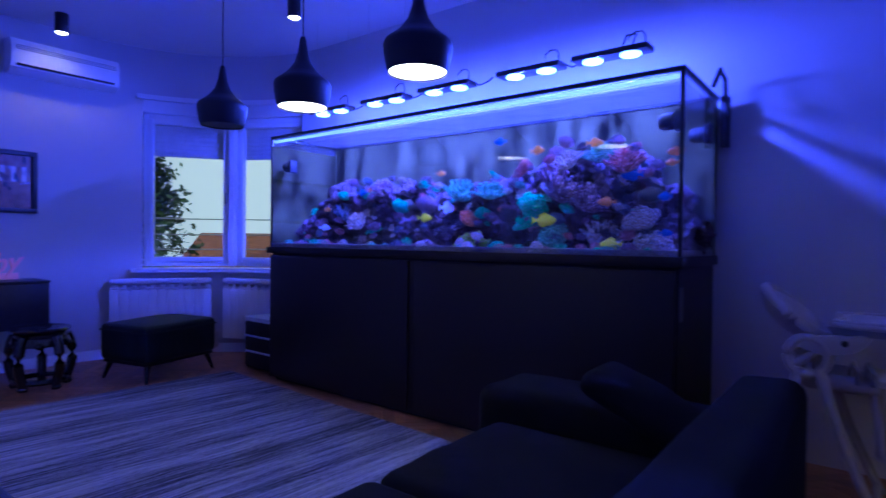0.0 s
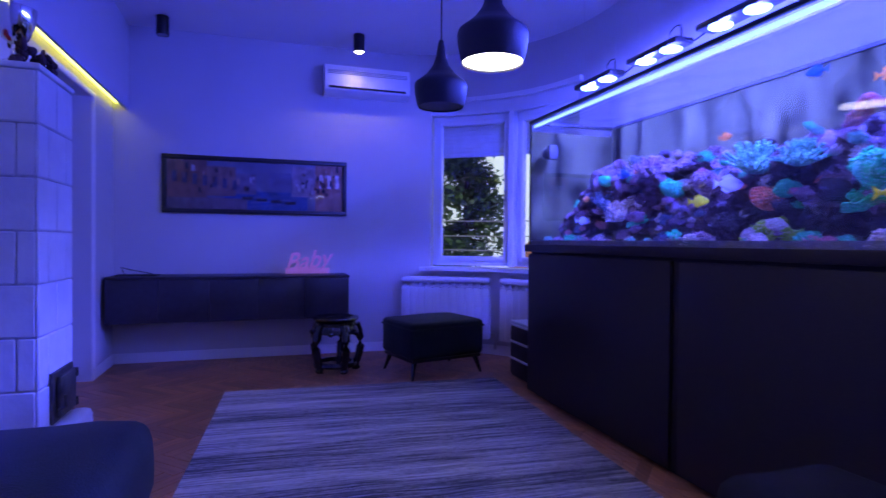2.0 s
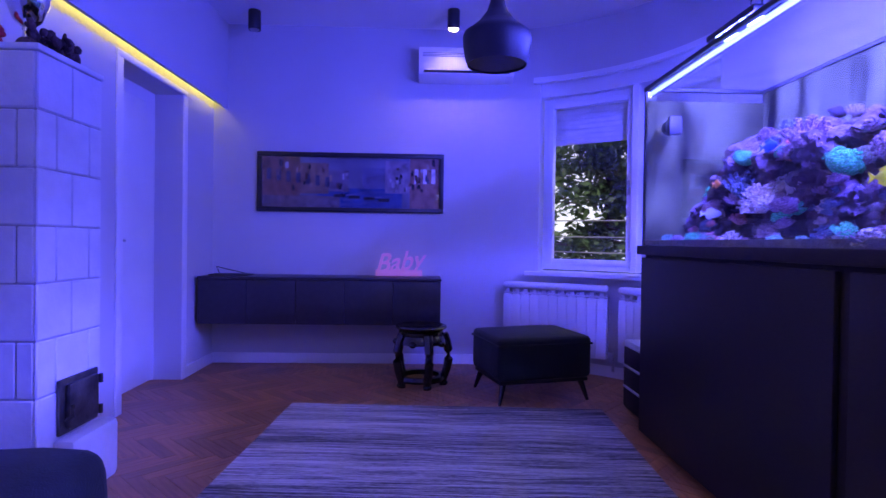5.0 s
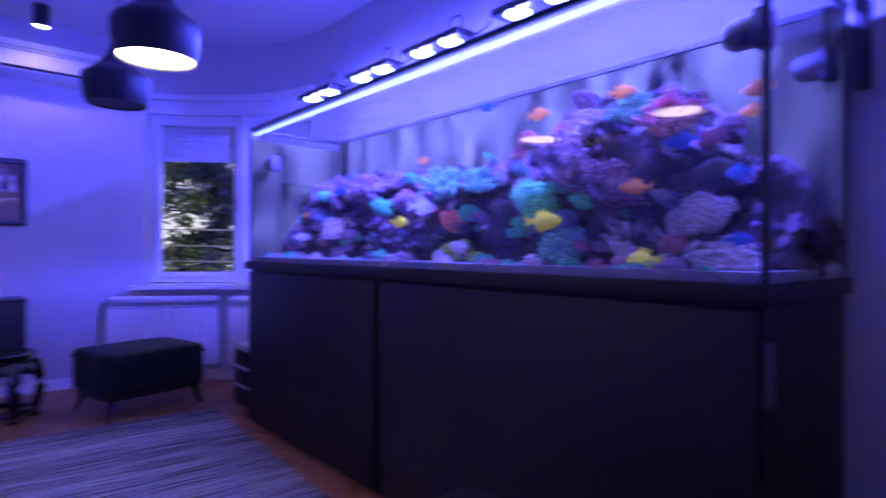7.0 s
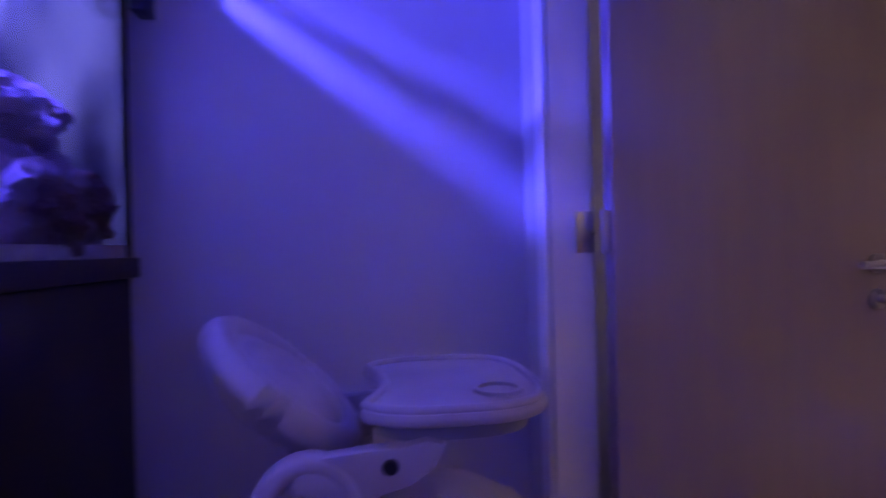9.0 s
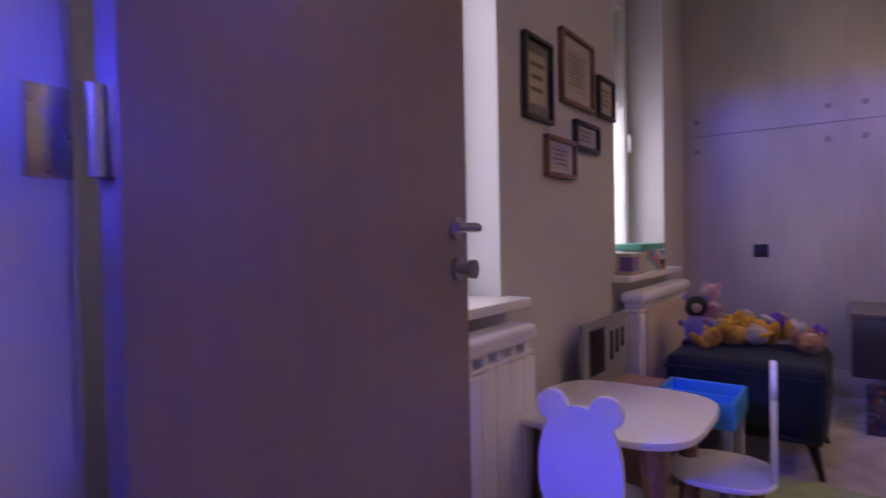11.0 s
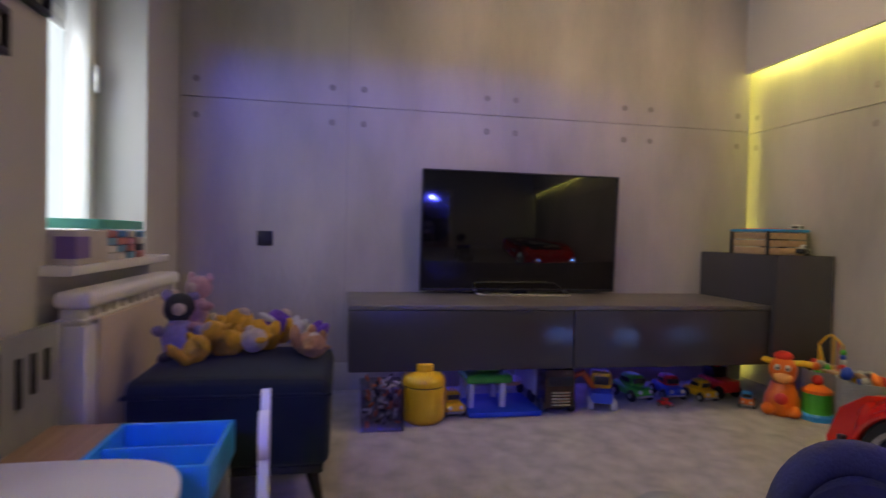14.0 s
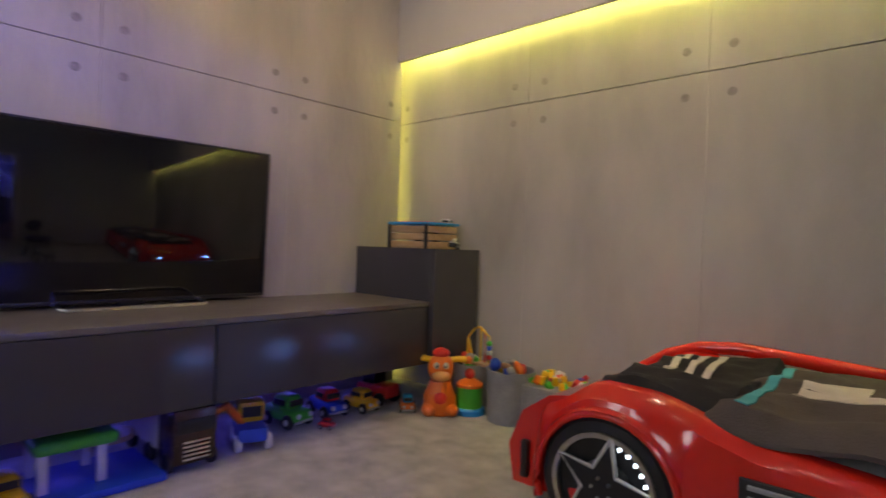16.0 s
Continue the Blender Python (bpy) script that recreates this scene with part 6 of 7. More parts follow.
for bxx, byy, rr, hh2 in ((4.68, 0.92, 0.125, 0.26), (4.98, 0.87, 0.1, 0.24)):
    bk = thing("toy_basket", "grey felt basket heaped with soft and plastic toys", "basket", (bxx, byy, 0), 0, "toy baskets")
    part("basket", blob(lathe(bm_new(), [(0.0, 0.0), (rr * 0.9, 0.0), (rr, hh2), (rr * 0.93, hh2), (rr * 0.84, 0.02), (0.0, 0.02)], 32), 0.008, 12), FELT, bk)
    for k in range(18):
        c = rng.choice([P_RED, P_YELLOW, P_BLUE, P_GREEN, P_GREY, P_LGREY, P_ORANGE, FELT, WALNUT])
        a, q = rng.uniform(0, 6.28), rng.uniform(0, rr * 0.72)
        part("toy_piece", blob(ball(bm_new(), (q * math.cos(a), q * math.sin(a), hh2 + rng.uniform(-0.05, 0.03)), (rng.uniform(0.02, 0.045), rng.uniform(0.015, 0.03), rng.uniform(0.015, 0.03)), 10, 8, Euler((rng.uniform(0, 3), rng.uniform(0, 3), 0)).to_matrix().to_4x4()), 0.006, 40), c, bk)
bm_loop = thing("bead_maze", "wooden bead maze with bent yellow and red wires", "toy", (4.95, 0.86, 0.25))
for k, c in ((0, P_YELLOW), (1, P_RED), (2, P_YELLOW)):
    part("wire", tube(bm_new(), [(-0.08 + 0.03 * k, 0.0, 0.0), (-0.08 + 0.03 * k, 0.0, 0.14 + 0.02 * k), (-0.03, 0.02, 0.19), (0.04, -0.02, 0.17), (0.07, 0.0, 0.12), (0.07 - 0.02 * k, 0.0, 0.0)], 0.006), c, bm_loop)
part("base", rbox(bm_new(), -0.1, 0.1, -0.05, 0.05, -0.015, 0.0, 0.004), OAK, bm_loop)
for k in range(4):
    part("bead", ball(bm_new(), (-0.08, 0.0, 0.03 + 0.025 * k), 0.016, 10, 8), (P_RED, P_LGREY, P_BLUE, P_GREEN)[k], bm_loop)
pile = thing("building_bricks", "loose heap of coloured plastic building pieces", "toy bricks", (4.42, 0.88, 0))
part("tub", rbox(bm_new(), -0.15, 0.15, -0.11, 0.12, 0.0, 0.22, 0.02), FELT, pile, "grey fabric tub")
for k in range(30):
    c = rng.choice([P_RED, P_YELLOW, P_BLUE, P_GREEN, P_ORANGE, P_LGREY])
    t = rbox(bm_new(), -0.02, 0.02, -0.015, 0.015, -0.012, 0.012, 0.003)
    t.transform(Matrix.Translation((rng.uniform(-0.12, 0.12), rng.uniform(-0.09, 0.1), 0.225 + rng.uniform(0, 0.03))) @ Euler((rng.uniform(0, 3), rng.uniform(0, 3), rng.uniform(0, 3))).to_matrix().to_4x4())
    part("piece", t, c, pile)

# ottoman with plush toys
ottoman((4.47, 3.8, 0), 0, 0.27, 0.31, "navy velvet ottoman heaped with plush toys")
PLUSH = {k: mat("plush_" + k, c, 0.95, var=0.2, scale=30, bump=0.8, fine=300, sheen=0.08) for k, c in {"yellow": (0.72, 0.4, 0.02), "lilac": (0.3, 0.27, 0.5), "pink": (0.55, 0.33, 0.33), "cream": (0.6, 0.5, 0.4), "tan": (0.42, 0.22, 0.1), "white": (0.6, 0.6, 0.6), "purple": (0.13, 0.04, 0.4), "black": (0.02, 0.02, 0.02), "green": (0.2, 0.35, 0.1)}.items()}


def plush(loc, rz, s, main, second, label, lying=70):
    """A soft toy: round body, head with ears, four stubby limbs."""
    s *= 1.17
    p = thing("plush_toy", label, "plush toy", loc, rz, "plush toys on the ottoman")
    tilt = Matrix.Translation((0, 0, s * 0.45)) @ Matrix.Rotation(radians(lying), 4, "Y")

    def add(name, c, r, m):
        bm = ball(bm_new(), c, r, 14, 10)
        bm.transform(tilt)
        blob(bm, 0.006, 30)
        part(name, bm, m, p)
    add("body", (0, 0, 0), (s * 0.42, s * 0.42, s * 0.55), PLUSH[main])
    add("head", (0, 0, s * 0.8), s * 0.4, PLUSH[second])
    add("muzzle", (-s * 0.32, 0, s * 0.74), s * 0.17, PLUSH["cream"])
    for sy in (-1, 1):
        add("ear", (0, sy * s * 0.32, s * 1.14), (s * 0.09, s * 0.15, s * 0.17), PLUSH[main])
        add("arm", (-s * 0.2, sy * s * 0.48, s * 0.2), (s * 0.3, s * 0.15, s * 0.15), PLUSH[main])
        add("leg", (-s * 0.3, sy * s * 0.3, -s * 0.5), (s * 0.4, s * 0.17, s * 0.17), PLUSH[second])


TOPZ = 0.455
plush((4.62, 3.76, TOPZ), 60, 0.12, "yellow", "yellow", "yellow plush animal lying on its side")
plush((4.5, 3.86, TOPZ), -100, 0.1, "yellow", "cream", "yellow and cream plush lying face down", 80)
plush((4.66, 3.93, TOPZ), 30, 0.09, "cream", "yellow", "small cream plush with a yellow head", 60)
plush((4.42, 3.95, TOPZ), -60, 0.09, "yellow", "yellow", "golden yellow plush animal leaning back", 50)
plush((4.66, 3.62, TOPZ), 110, 0.11, "white", "purple", "white and purple plush with green trim", 60)
plush((4.5, 3.58, TOPZ), 200, 0.09, "tan", "tan", "tan plush lying at the ottoman's edge", 85)
plush((4.55, 4.04, TOPZ), 10, 0.12, "lilac", "black", "grey-lilac donkey-like plush sitting upright", 10)
plush((4.6, 4.0, TOPZ + 0.1), -20, 0.1, "pink", "pink", "pink plush leaning on another", 15)

# children's table and chairs
SATIN = mat("white_satin_board", (0.75, 0.74, 0.74), 0.4, var=0.03, scale=5, bump=0.02)
tb = thing("kids_table", "low white children's table with rounded top and wooden legs", "table", (3.32, 4.02, 0))
out = [(0.29 * math.copysign(abs(math.cos(a)) ** 0.55, math.cos(a)), 0.28 * math.copysign(abs(math.sin(a)) ** 0.55, math.sin(a))) for a in [2 * math.pi * k / 48 for k in range(48)]]
part("tabletop", slab(bm_new(), out, 0.428, 0.45, r=0.004), SATIN, tb)
for ax in (-0.18, 0.18):
    for ay in (-0.16, 0.16):
        part("leg", tube(bm_new(), [(ax, ay, 0.43), (ax * 1.15, ay * 1.15, 0.0)], 0.032, 14, 0.024), WALNUT, tb)


def bear_chair(loc, rz, label):
    c = thing("kids_chair", label, "chair", loc, rz, "children's chairs")
    out = [(0.15 * math.copysign(abs(math.cos(a)) ** 0.8, math.cos(a)), 0.15 * math.copysign(abs(math.sin(a)) ** 0.8, math.sin(a))) for a in [2 * math.pi * k / 36 for k in range(36)]]
    part("seat", slab(bm_new(), out, 0.25, 0.268, r=0.004), SATIN, c)
    bm = slab(bm_new(), [(0.112 * math.copysign(abs(math.cos(a)) ** 0.9, math.cos(a)) * (1 - 0.12 * math.sin(a)), 0.41 + 0.155 * math.copysign(abs(math.sin(a)) ** 0.75, math.sin(a))) for a in [2 * math.pi * k / 40 for k in range(40)]], -0.009, 0.009)
    for sx in (-1, 1):
        t = bmesh.new()
        lathe(t, [(0.0, -0.0088), (0.042, -0.0088), (0.042, 0.0088), (0.0, 0.0088)], 24)
        join(bm, t, Matrix.Translation((sx * 0.072, 0.558, 0)))
    bm.transform(Matrix.Translation((-0.14, 0, 0)) @ Matrix.Rotation(radians(90), 4, "Z") @ Matrix.Rotation(radians(90), 4, "X"))
    part("backrest", bm, SATIN, c, "bear-head shaped backrest")
    for ax in (-0.09, 0.09):
        for ay in (-0.09, 0.09):
            part("leg", tube(bm_new(), [(ax, ay, 0.25), (ax * 1.3, ay * 1.3, 0.0)], 0.018, 12, 0.013), WALNUT, c)


bear_chair((3.04, 3.97, 0), 0, "white children's chair with bear-eared backrest in blue light")
bear_chair((3.46, 3.74, 0), 96, "white children's chair pulled to the small table")

# play rug with a printed road
pr = thing("play_rug", "pale green children's play rug with a printed grey road loop", "rug", (3.72, 3.42, 0))
out = [(0.45 * math.copysign(abs(math.cos(a)) ** 0.15, math.cos(a)), 0.37 * math.copysign(abs(math.sin(a)) ** 0.15, math.sin(a))) for a in [2 * math.pi * k / 60 for k in range(60)]]
part("surface", slab(bm_new(), out, 0.0, 0.006), mat("rug_green", (0.35, 0.47, 0.3), 0.95, var=0.12, scale=9, bump=0.5, fine=240), pr)


def ring(bm, cx, cy, rx, ry, w, z0, z1, n=48, a0=0, a1=360):
    t = bmesh.new()
    v = []
    for k in range(n + 1):
        a = radians(a0 + (a1 - a0) * k / n)
        v.append([t.verts.new((cx + (rx + d) * math.cos(a), cy + (ry + d) * math.sin(a), z)) for d, z in ((-w, z0), (-w, z1), (w, z1), (w, z0))])
    for p, q in zip(v, v[1:]):
        for i in range(3):
            t.faces.new((p[i], p[i + 1], q[i + 1], q[i]))
    bmesh.ops.recalc_face_normals(t, faces=t.faces[:])
    return join(bm, t)


part("road", ring(bm_new(), 0.12, -0.13, 0.2, 0.15, 0.042, 0.006, 0.0075), mat("rug_road", (0.16, 0.14, 0.15), 0.95, var=0.1, bump=0.4), pr)
for k in range(16):
    part("road_dash", ring(bm_new(), 0.12, -0.13, 0.2, 0.15, 0.003, 0.0076, 0.0085, 3, k * 22.5, k * 22.5 + 11), MOUNT, pr)
part("printed_pond", lathe(bm_new(), [(0.0, 0.0075), (0.09, 0.0072), (0.09, 0.006)], 24, Matrix.Translation((0.12, -0.13, 0)) @ Matrix.Diagonal((1.4, 0.9, 1, 1))), mat("rug_blue", (0.2, 0.4, 0.5), 0.95, bump=0.4), pr)
part("printed_car", rbox(bm_new(), 0.06, 0.19, -0.15, -0.1, 0.007, 0.0086, 0.0005), mat("rug_red", (0.55, 0.05, 0.04), 0.95, bump=0.4), pr)
for k in range(3):
    part("printed_house", rbox(bm_new(), -0.35 + 0.13 * k, -0.27 + 0.13 * k, 0.1, 0.2, 0.006, 0.0076), (MOUNT, P_GREY, mat("rug_leaf", (0.1, 0.25, 0.05), 0.95))[k], pr)

# toy kitchen panel, wooden box and blue play tray
ov = thing("toy_kitchen", "grey toy kitchen panel with dark oven window leaning on the wall", "toy kitchen", (3.92, 4.28, 0))
bm = rbox(bm_new(), -0.26, 0.26, -0.012, 0.012, 0.0, 0.64, 0.006)
part("panel", bm, P_GREY, ov)
part("oven_window", rbox(bm_new(), -0.2, -0.04, -0.018, -0.011, 0.42, 0.61, 0.004), BLACK, ov)
for k in range(3):
    part("hanging_tool", rbox(bm_new(), 0.03 + k * 0.07, 0.05 + k * 0.07, -0.022, -0.012, 0.45 + 0.02 * k, 0.58, 0.004), BLACK, ov)
wb = thing("wooden_chest", "low light wooden toy chest", "chest", (3.93, 4.13, 0))
part("body", rbox(bm_new(), -0.19, 0.16, -0.11, 0.11, 0.0, 0.345, 0.004), OAK, wb)
part("lid", rbox(bm_new(), -0.2, 0.17, -0.12, 0.12, 0.345, 0.362, 0.004), OAK, wb)
bt = thing("sand_tray_table", "light blue plastic play tray on dark legs", "play table", (3.77, 3.87, 0))
part("tray", rbox(bm_new(), -0.134, 0.134, -0.124, 0.124, 0.33, 0.345, 0.004), P_CYAN, bt)
for x0, x1, y0, y1 in ((-0.15, -0.135, -0.14, 0.14), (0.135, 0.15, -0.14, 0.14), (-0.135, 0.135, -0.14, -0.125), (-0.135, 0.135, 0.125, 0.14)):
    part("tray_side", rbox(bm_new(), x0, x1, y0, y1, 0.33, 0.42, 0.005), P_CYAN, bt)
part("tray_divider", rbox(bm_new(), -0.005, 0.005, -0.124, 0.124, 0.345, 0.41, 0.002), P_CYAN, bt)
for ax, ay in ((-0.06, 0.03), (0.07, -0.04)):
    part("play_piece", blob(ball(bm_new(), (ax, ay, 0.358), (0.05, 0.04, 0.018), 14, 8), 0.01, 30), P_RED, bt)
for ax in (-0.12, 0.12):
    for ay in (-0.11, 0.11):
        part("leg", tube(bm_new(), [(ax, ay, 0.33), (ax, ay, 0.0)], 0.022, 12), P_GREY, bt)

# red car bed: nose towards the television, along x
cb = thing("car_bed", "glossy red racing car bed with grey patterned bedding", "bed", (3.075, 1.3, 0))
AR = 0.218


def fender_top(x):
    """Height of the car's upper edge along its length."""
    for (x0, z0), (x1, z1) in zip(TOPLINE, TOPLINE[1:]):
        if x0 <= x <= x1:
            f = (x - x0) / (x1 - x0)
            return z0 + (z1 - z0) * f * f * (3 - 2 * f)
    return TOPLINE[-1][1]


TOPLINE = [(-1.0, 0.42), (-0.1, 0.385), (0.25, 0.41), (0.6, 0.488), (0.72, 0.49), (0.9, 0.4), (1.0, 0.28), (1.03, 0.2)]
for sy in (-1, 1):
    t = bm_new()
    xs = sorted(set([-1.0 + 0.1 * k for k in range(15)] + [0.68 + AR * math.cos(radians(a)) for a in range(0, 181, 9)] + [0.92, 0.95, 0.98, 1.005, 1.02, 1.03]))
    rows = []
    for x in xs:
        zt = fender_top(x)
        zb = 0.19 + math.sqrt(max(0.0, AR ** 2 - (x - 0.68) ** 2)) if abs(x - 0.68) < AR else 0.09
        zb = min(zb, zt - 0.03)
        tuck = 0.22 * max(0.0, (x - 0.86) / 0.17) ** 2.2
        flare = 0.018 * max(0.0, 1 - abs(x - 0.68) / 0.42)
        sec = [(0.3, zt - 0.05), (0.33, zt - 0.012), (0.37, zt), (0.405, zt - 0.01), (0.435, zt - 0.04), (0.447, zt * 0.6 + zb * 0.4 - 0.01), (0.452, zt * 0.25 + zb * 0.75), (0.455 + flare, zb + 0.012), (0.45 + flare, zb), (0.38, zb)]
        rows.append([t.verts.new((x, sy * (y - tuck), z)) for y, z in sec])
    for r0, r1 in zip(rows, rows[1:]):
        for k in range(len(r0) - 1):
            t.faces.new((r0[k], r0[k + 1], r1[k + 1], r1[k]))
        t.faces.new((r0[-1], r0[0], r1[0], r1[-1]))
    t.faces.new(rows[0])
    t.faces.new(rows[-1])
    bmesh.ops.recalc_face_normals(t, faces=t.faces[:])
    sd = part("side_panel", t, RED, cb)
    part("arch_lip", tube(bm_new(), [(0.68 + AR * math.cos(radians(a)), 0.46 * sy, 0.19 + AR * math.sin(radians(a))) for a in range(-20, 201, 10)], 0.012, 8), RED, cb)
    part("wheel_housing", rbox(bm_new(), 0.44, 0.92, 0.31 * sy - 0.02, 0.31 * sy + 0.02, 0.06, 0.4, 0.01), BLACK, cb)
    wh = part("wheel", lathe(bm_new(), [(0.0, -0.02), (0.15, -0.02), (0.19, -0.012), (0.2, 0.0), (0.2, 0.03), (0.188, 0.042), (0.16, 0.045), (0.155, 0.03), (0.0, 0.02)], 48, Matrix.Translation((0.68, 0.42 * sy, 0.2)) @ Matrix.Rotation(radians(-90 * sy), 4, "X")), BLACK, cb, "black tyre")
    part("rim", lathe(bm_new(), [(0.143, 0.034), (0.158, 0.034), (0.158, 0.05), (0.143, 0.05), (0.143, 0.034)], 40, Matrix.Translation((0.68, 0.42 * sy, 0.2)) @ Matrix.Rotation(radians(-90 * sy), 4, "X")), STEEL, wh)
    star = [((0.152 if k % 2 == 0 else 0.062) * math.cos(radians(36 * k + 100)), (0.152 if k % 2 == 0 else 0.062) * math.sin(radians(36 * k + 100))) for k in range(10)]
    bm = slab(bm_new(), star, -0.006, 0.006)
    bm.transform(Matrix.Translation((0.68, 0.462 * sy, 0.2)) @ Matrix.Rotation(radians(90), 4, "X"))
    sp = part("spoke_star", bm, BLACK, wh, "black star spokes with a pale edge")
    part("star_edge", tube(bm_new(), [(0.68 + x, 0.469 * sy, 0.2 + z) for x, z in star + star[:1]], 0.0065, 6), P_LGREY, sp)
    for k in range(5):
        part("wheel_nut", ball(bm_new(), (0.68 + 0.03 * math.cos(radians(72 * k)), 0.47 * sy, 0.2 + 0.03 * math.sin(radians(72 * k))), 0.006, 8, 6), STEEL, sp)
    part("brake_caliper", rbox(bm_new(), 0.76, 0.8, 0.44 * sy - 0.008, 0.44 * sy + 0.008, 0.09, 0.17, 0.008), P_RED, wh, "red brake caliper")
    part("nose_vent", rbox(bm_new(), 0.965, 0.99, 0.41 * sy - 0.012, 0.41 * sy + 0.012, 0.13, 0.25, 0.005), BLACK, cb)
    part("headlight", ball(bm_new(), (0.985, 0.31 * sy, 0.3), (0.03, 0.045, 0.02), 14, 8), mat("headlight_led", (0.8, 0.9, 1), 0.3, var=0, bump=0, emit=(0.55, 0.75, 1.0), power=4), cb, "glowing blue-white headlight")
    part("brake_disc", lathe(bm_new(), [(0.0, 0.021), (0.11, 0.021), (0.11, 0.025), (0.0, 0.025)], 32, Matrix.Translation((0.68, 0.42 * sy, 0.2)) @ Matrix.Rotation(radians(-90 * sy), 4, "X")), STEEL, wh)
    for k in range(9):
        a = radians(110 + 13 * k)
        part("wheel_led", ball(bm_new(), (0.68 + 0.128 * math.cos(a), 0.452 * sy, 0.2 + 0.128 * math.sin(a)), 0.006, 8, 6), mat("white_led", (0.8, 0.9, 1), 0.4, var=0, bump=0, emit=(0.75, 0.92, 1.0), power=6), wh)
    vt = part("side_vent", rbox(bm_new(), 0.02, 0.33, 0.452 * sy - 0.006, 0.452 * sy + 0.006, 0.25, 0.34, 0.003), BLACK, cb, "black side vent")
    for k in range(3):
        part("vent_slat", rbox(bm_new(), 0.04, 0.31, 0.46 * sy - 0.004, 0.46 * sy + 0.004, 0.262 + 0.027 * k, 0.274 + 0.027 * k, 0.002), P_GREY, vt)
bm = bm_new()
prof = [(0.9, 0.1), (1.03, 0.1), (1.05, 0.22), (1.0, 0.34), (0.9, 0.41), (0.7, 0.45), (0.55, 0.46), (0.55, 0.4), (0.85, 0.36), (0.9, 0.1)]
t = slab(bm, prof[:-1], -0.4, 0.4)
t.transform(Matrix.Rotation(radians(90), 4, "X"))
part("bonnet", t, RED, cb, "sloping red front")
part("front_bumper", rbox(bm_new(), 0.99, 1.055, -0.36, 0.36, 0.08, 0.16, 0.02), BLACK, cb)
part("base", rbox(bm_new(), -0.98, 0.6, -0.37, 0.37, 0.05, 0.2, 0.01), BLACK, cb)
t = tube(bm_new(), [(0.92, -0.37, 0.39), (0.82, -0.38, 0.46), (0.7, -0.385, 0.505), (0.55, -0.39, 0.52), (0.3, -0.39, 0.505), (-0.1, -0.39, 0.48), (-0.95, -0.39, 0.46)], 0.026, 10)
part("wall_side_rail", t, RED, cb)
part("mattress", rbox(bm_new(), -0.97, 0.56, -0.36, 0.36, 0.2, 0.38, 0.04), SATIN, cb)
QUILT = mat("quilt_cloth", (0.085, 0.072, 0.068), 0.9, var=0.2, scale=6, bump=0.4, fine=220)


def cloth(name, x0, x1, y0, y1, z, amp, m, seed, label, n=46, droop=0.05, thick=0.012):
    bm = bm_new()
    bmesh.ops.create_grid(bm, x_segments=n, y_segments=n, size=0.5)
    for v in bm.verts:
        x, y = x0 + (v.co.x + 0.5) * (x1 - x0), y0 + (v.co.y + 0.5) * (y1 - y0)
        e = min(v.co.x + 0.5, 0.5 - v.co.x, v.co.y + 0.5, 0.5 - v.co.y)
        q = Vector((x * 2.2 + y * 1.3, y * 5, seed))
        zz = z + amp * (noise.noise(q) + 0.6 * noise.noise(q * 2.3) + 0.35 * abs(noise.noise(q * 4.1))) - droop * max(0, 1 - e / 0.06)
        v.co = Vector((x, y, zz))
    ex = bmesh.ops.extrude_face_region(bm, geom=bm.faces[:])
    bmesh.ops.translate(bm, verts=[g for g in ex["geom"] if isinstance(g, bmesh.types.BMVert)], vec=(0, 0, thick))
    bmesh.ops.recalc_face_normals(bm, faces=bm.faces[:])
    return solid(name, bm, m, label, "bedding")


cloth("quilt", 2.1, 3.55, 0.94, 1.7, 0.47, 0.04, QUILT, 3.0, "rumpled dark grey patterned quilt on the car bed")
cloth("dark_blanket", 3.44, 3.84, 1.0, 1.7, 0.475, 0.045, mat("black_cloth", (0.018, 0.017, 0.02), 0.9, var=0.3, bump=0.4, fine=200), 8.0, "black folded top end of the bedding")
cloth("quilt_hem", 3.42, 3.45, 1.0, 1.64, 0.4825, 0.04, mat("cyan_hem", (0.08, 0.4, 0.5), 0.85), 3.0, "light blue hem band of the quilt", 30, 0.0, 0.004)
for k, (xa, xb, ya, yb) in enumerate(((3.2, 3.36, 1.12, 1.42), (2.9, 3.2, 1.34, 1.42), (2.5, 2.9, 1.44, 1.54))):
    cloth("quilt_band", xa, xb, ya, yb, 0.4805, 0.04, MOUNT, 3.0, "cream band printed on the grey quilt", 34, 0.0, 0.004)
for k in range(3):
    cloth("blanket_stripe", 3.62 + 0.06 * k, 3.645 + 0.06 * k, 1.08, 1.36, 0.486, 0.045, MOUNT, 8.0, "white stripe on the black bedding", 26, 0.0, 0.004)

# small chair with a round padded back, and a round stool
CHAIRBLUE = mat("violet_blue_cloth", (0.035, 0.035, 0.1), 0.8, var=0.2, scale=9, bump=0.3, fine=200)
tc2 = thing("childrens_chair", "small navy blue padded chair with a round rimmed back", "chair", (3.08, 2.76, 0), -28)
bk = part("backrest", lathe(bm_new(), [(0.0, -0.012), (0.07, -0.012), (0.07, 0.012), (0.0, 0.012)], 32, Matrix.Translation((-0.12, 0, 0.56)) @ Matrix.Rotation(radians(80), 4, "Y")), CHAIRBLUE, tc2)
bm = tube(bm_new(), [(-0.12 + 0.17 * 0.08 * math.sin(a), 0.08 * math.cos(a), 0.56 + 0.085 * math.sin(a)) for a in [2 * math.pi * k / 32 for k in range(33)]], 0.024, 10)
part("rim", bm, CHAIRBLUE, bk, "padded navy rim")
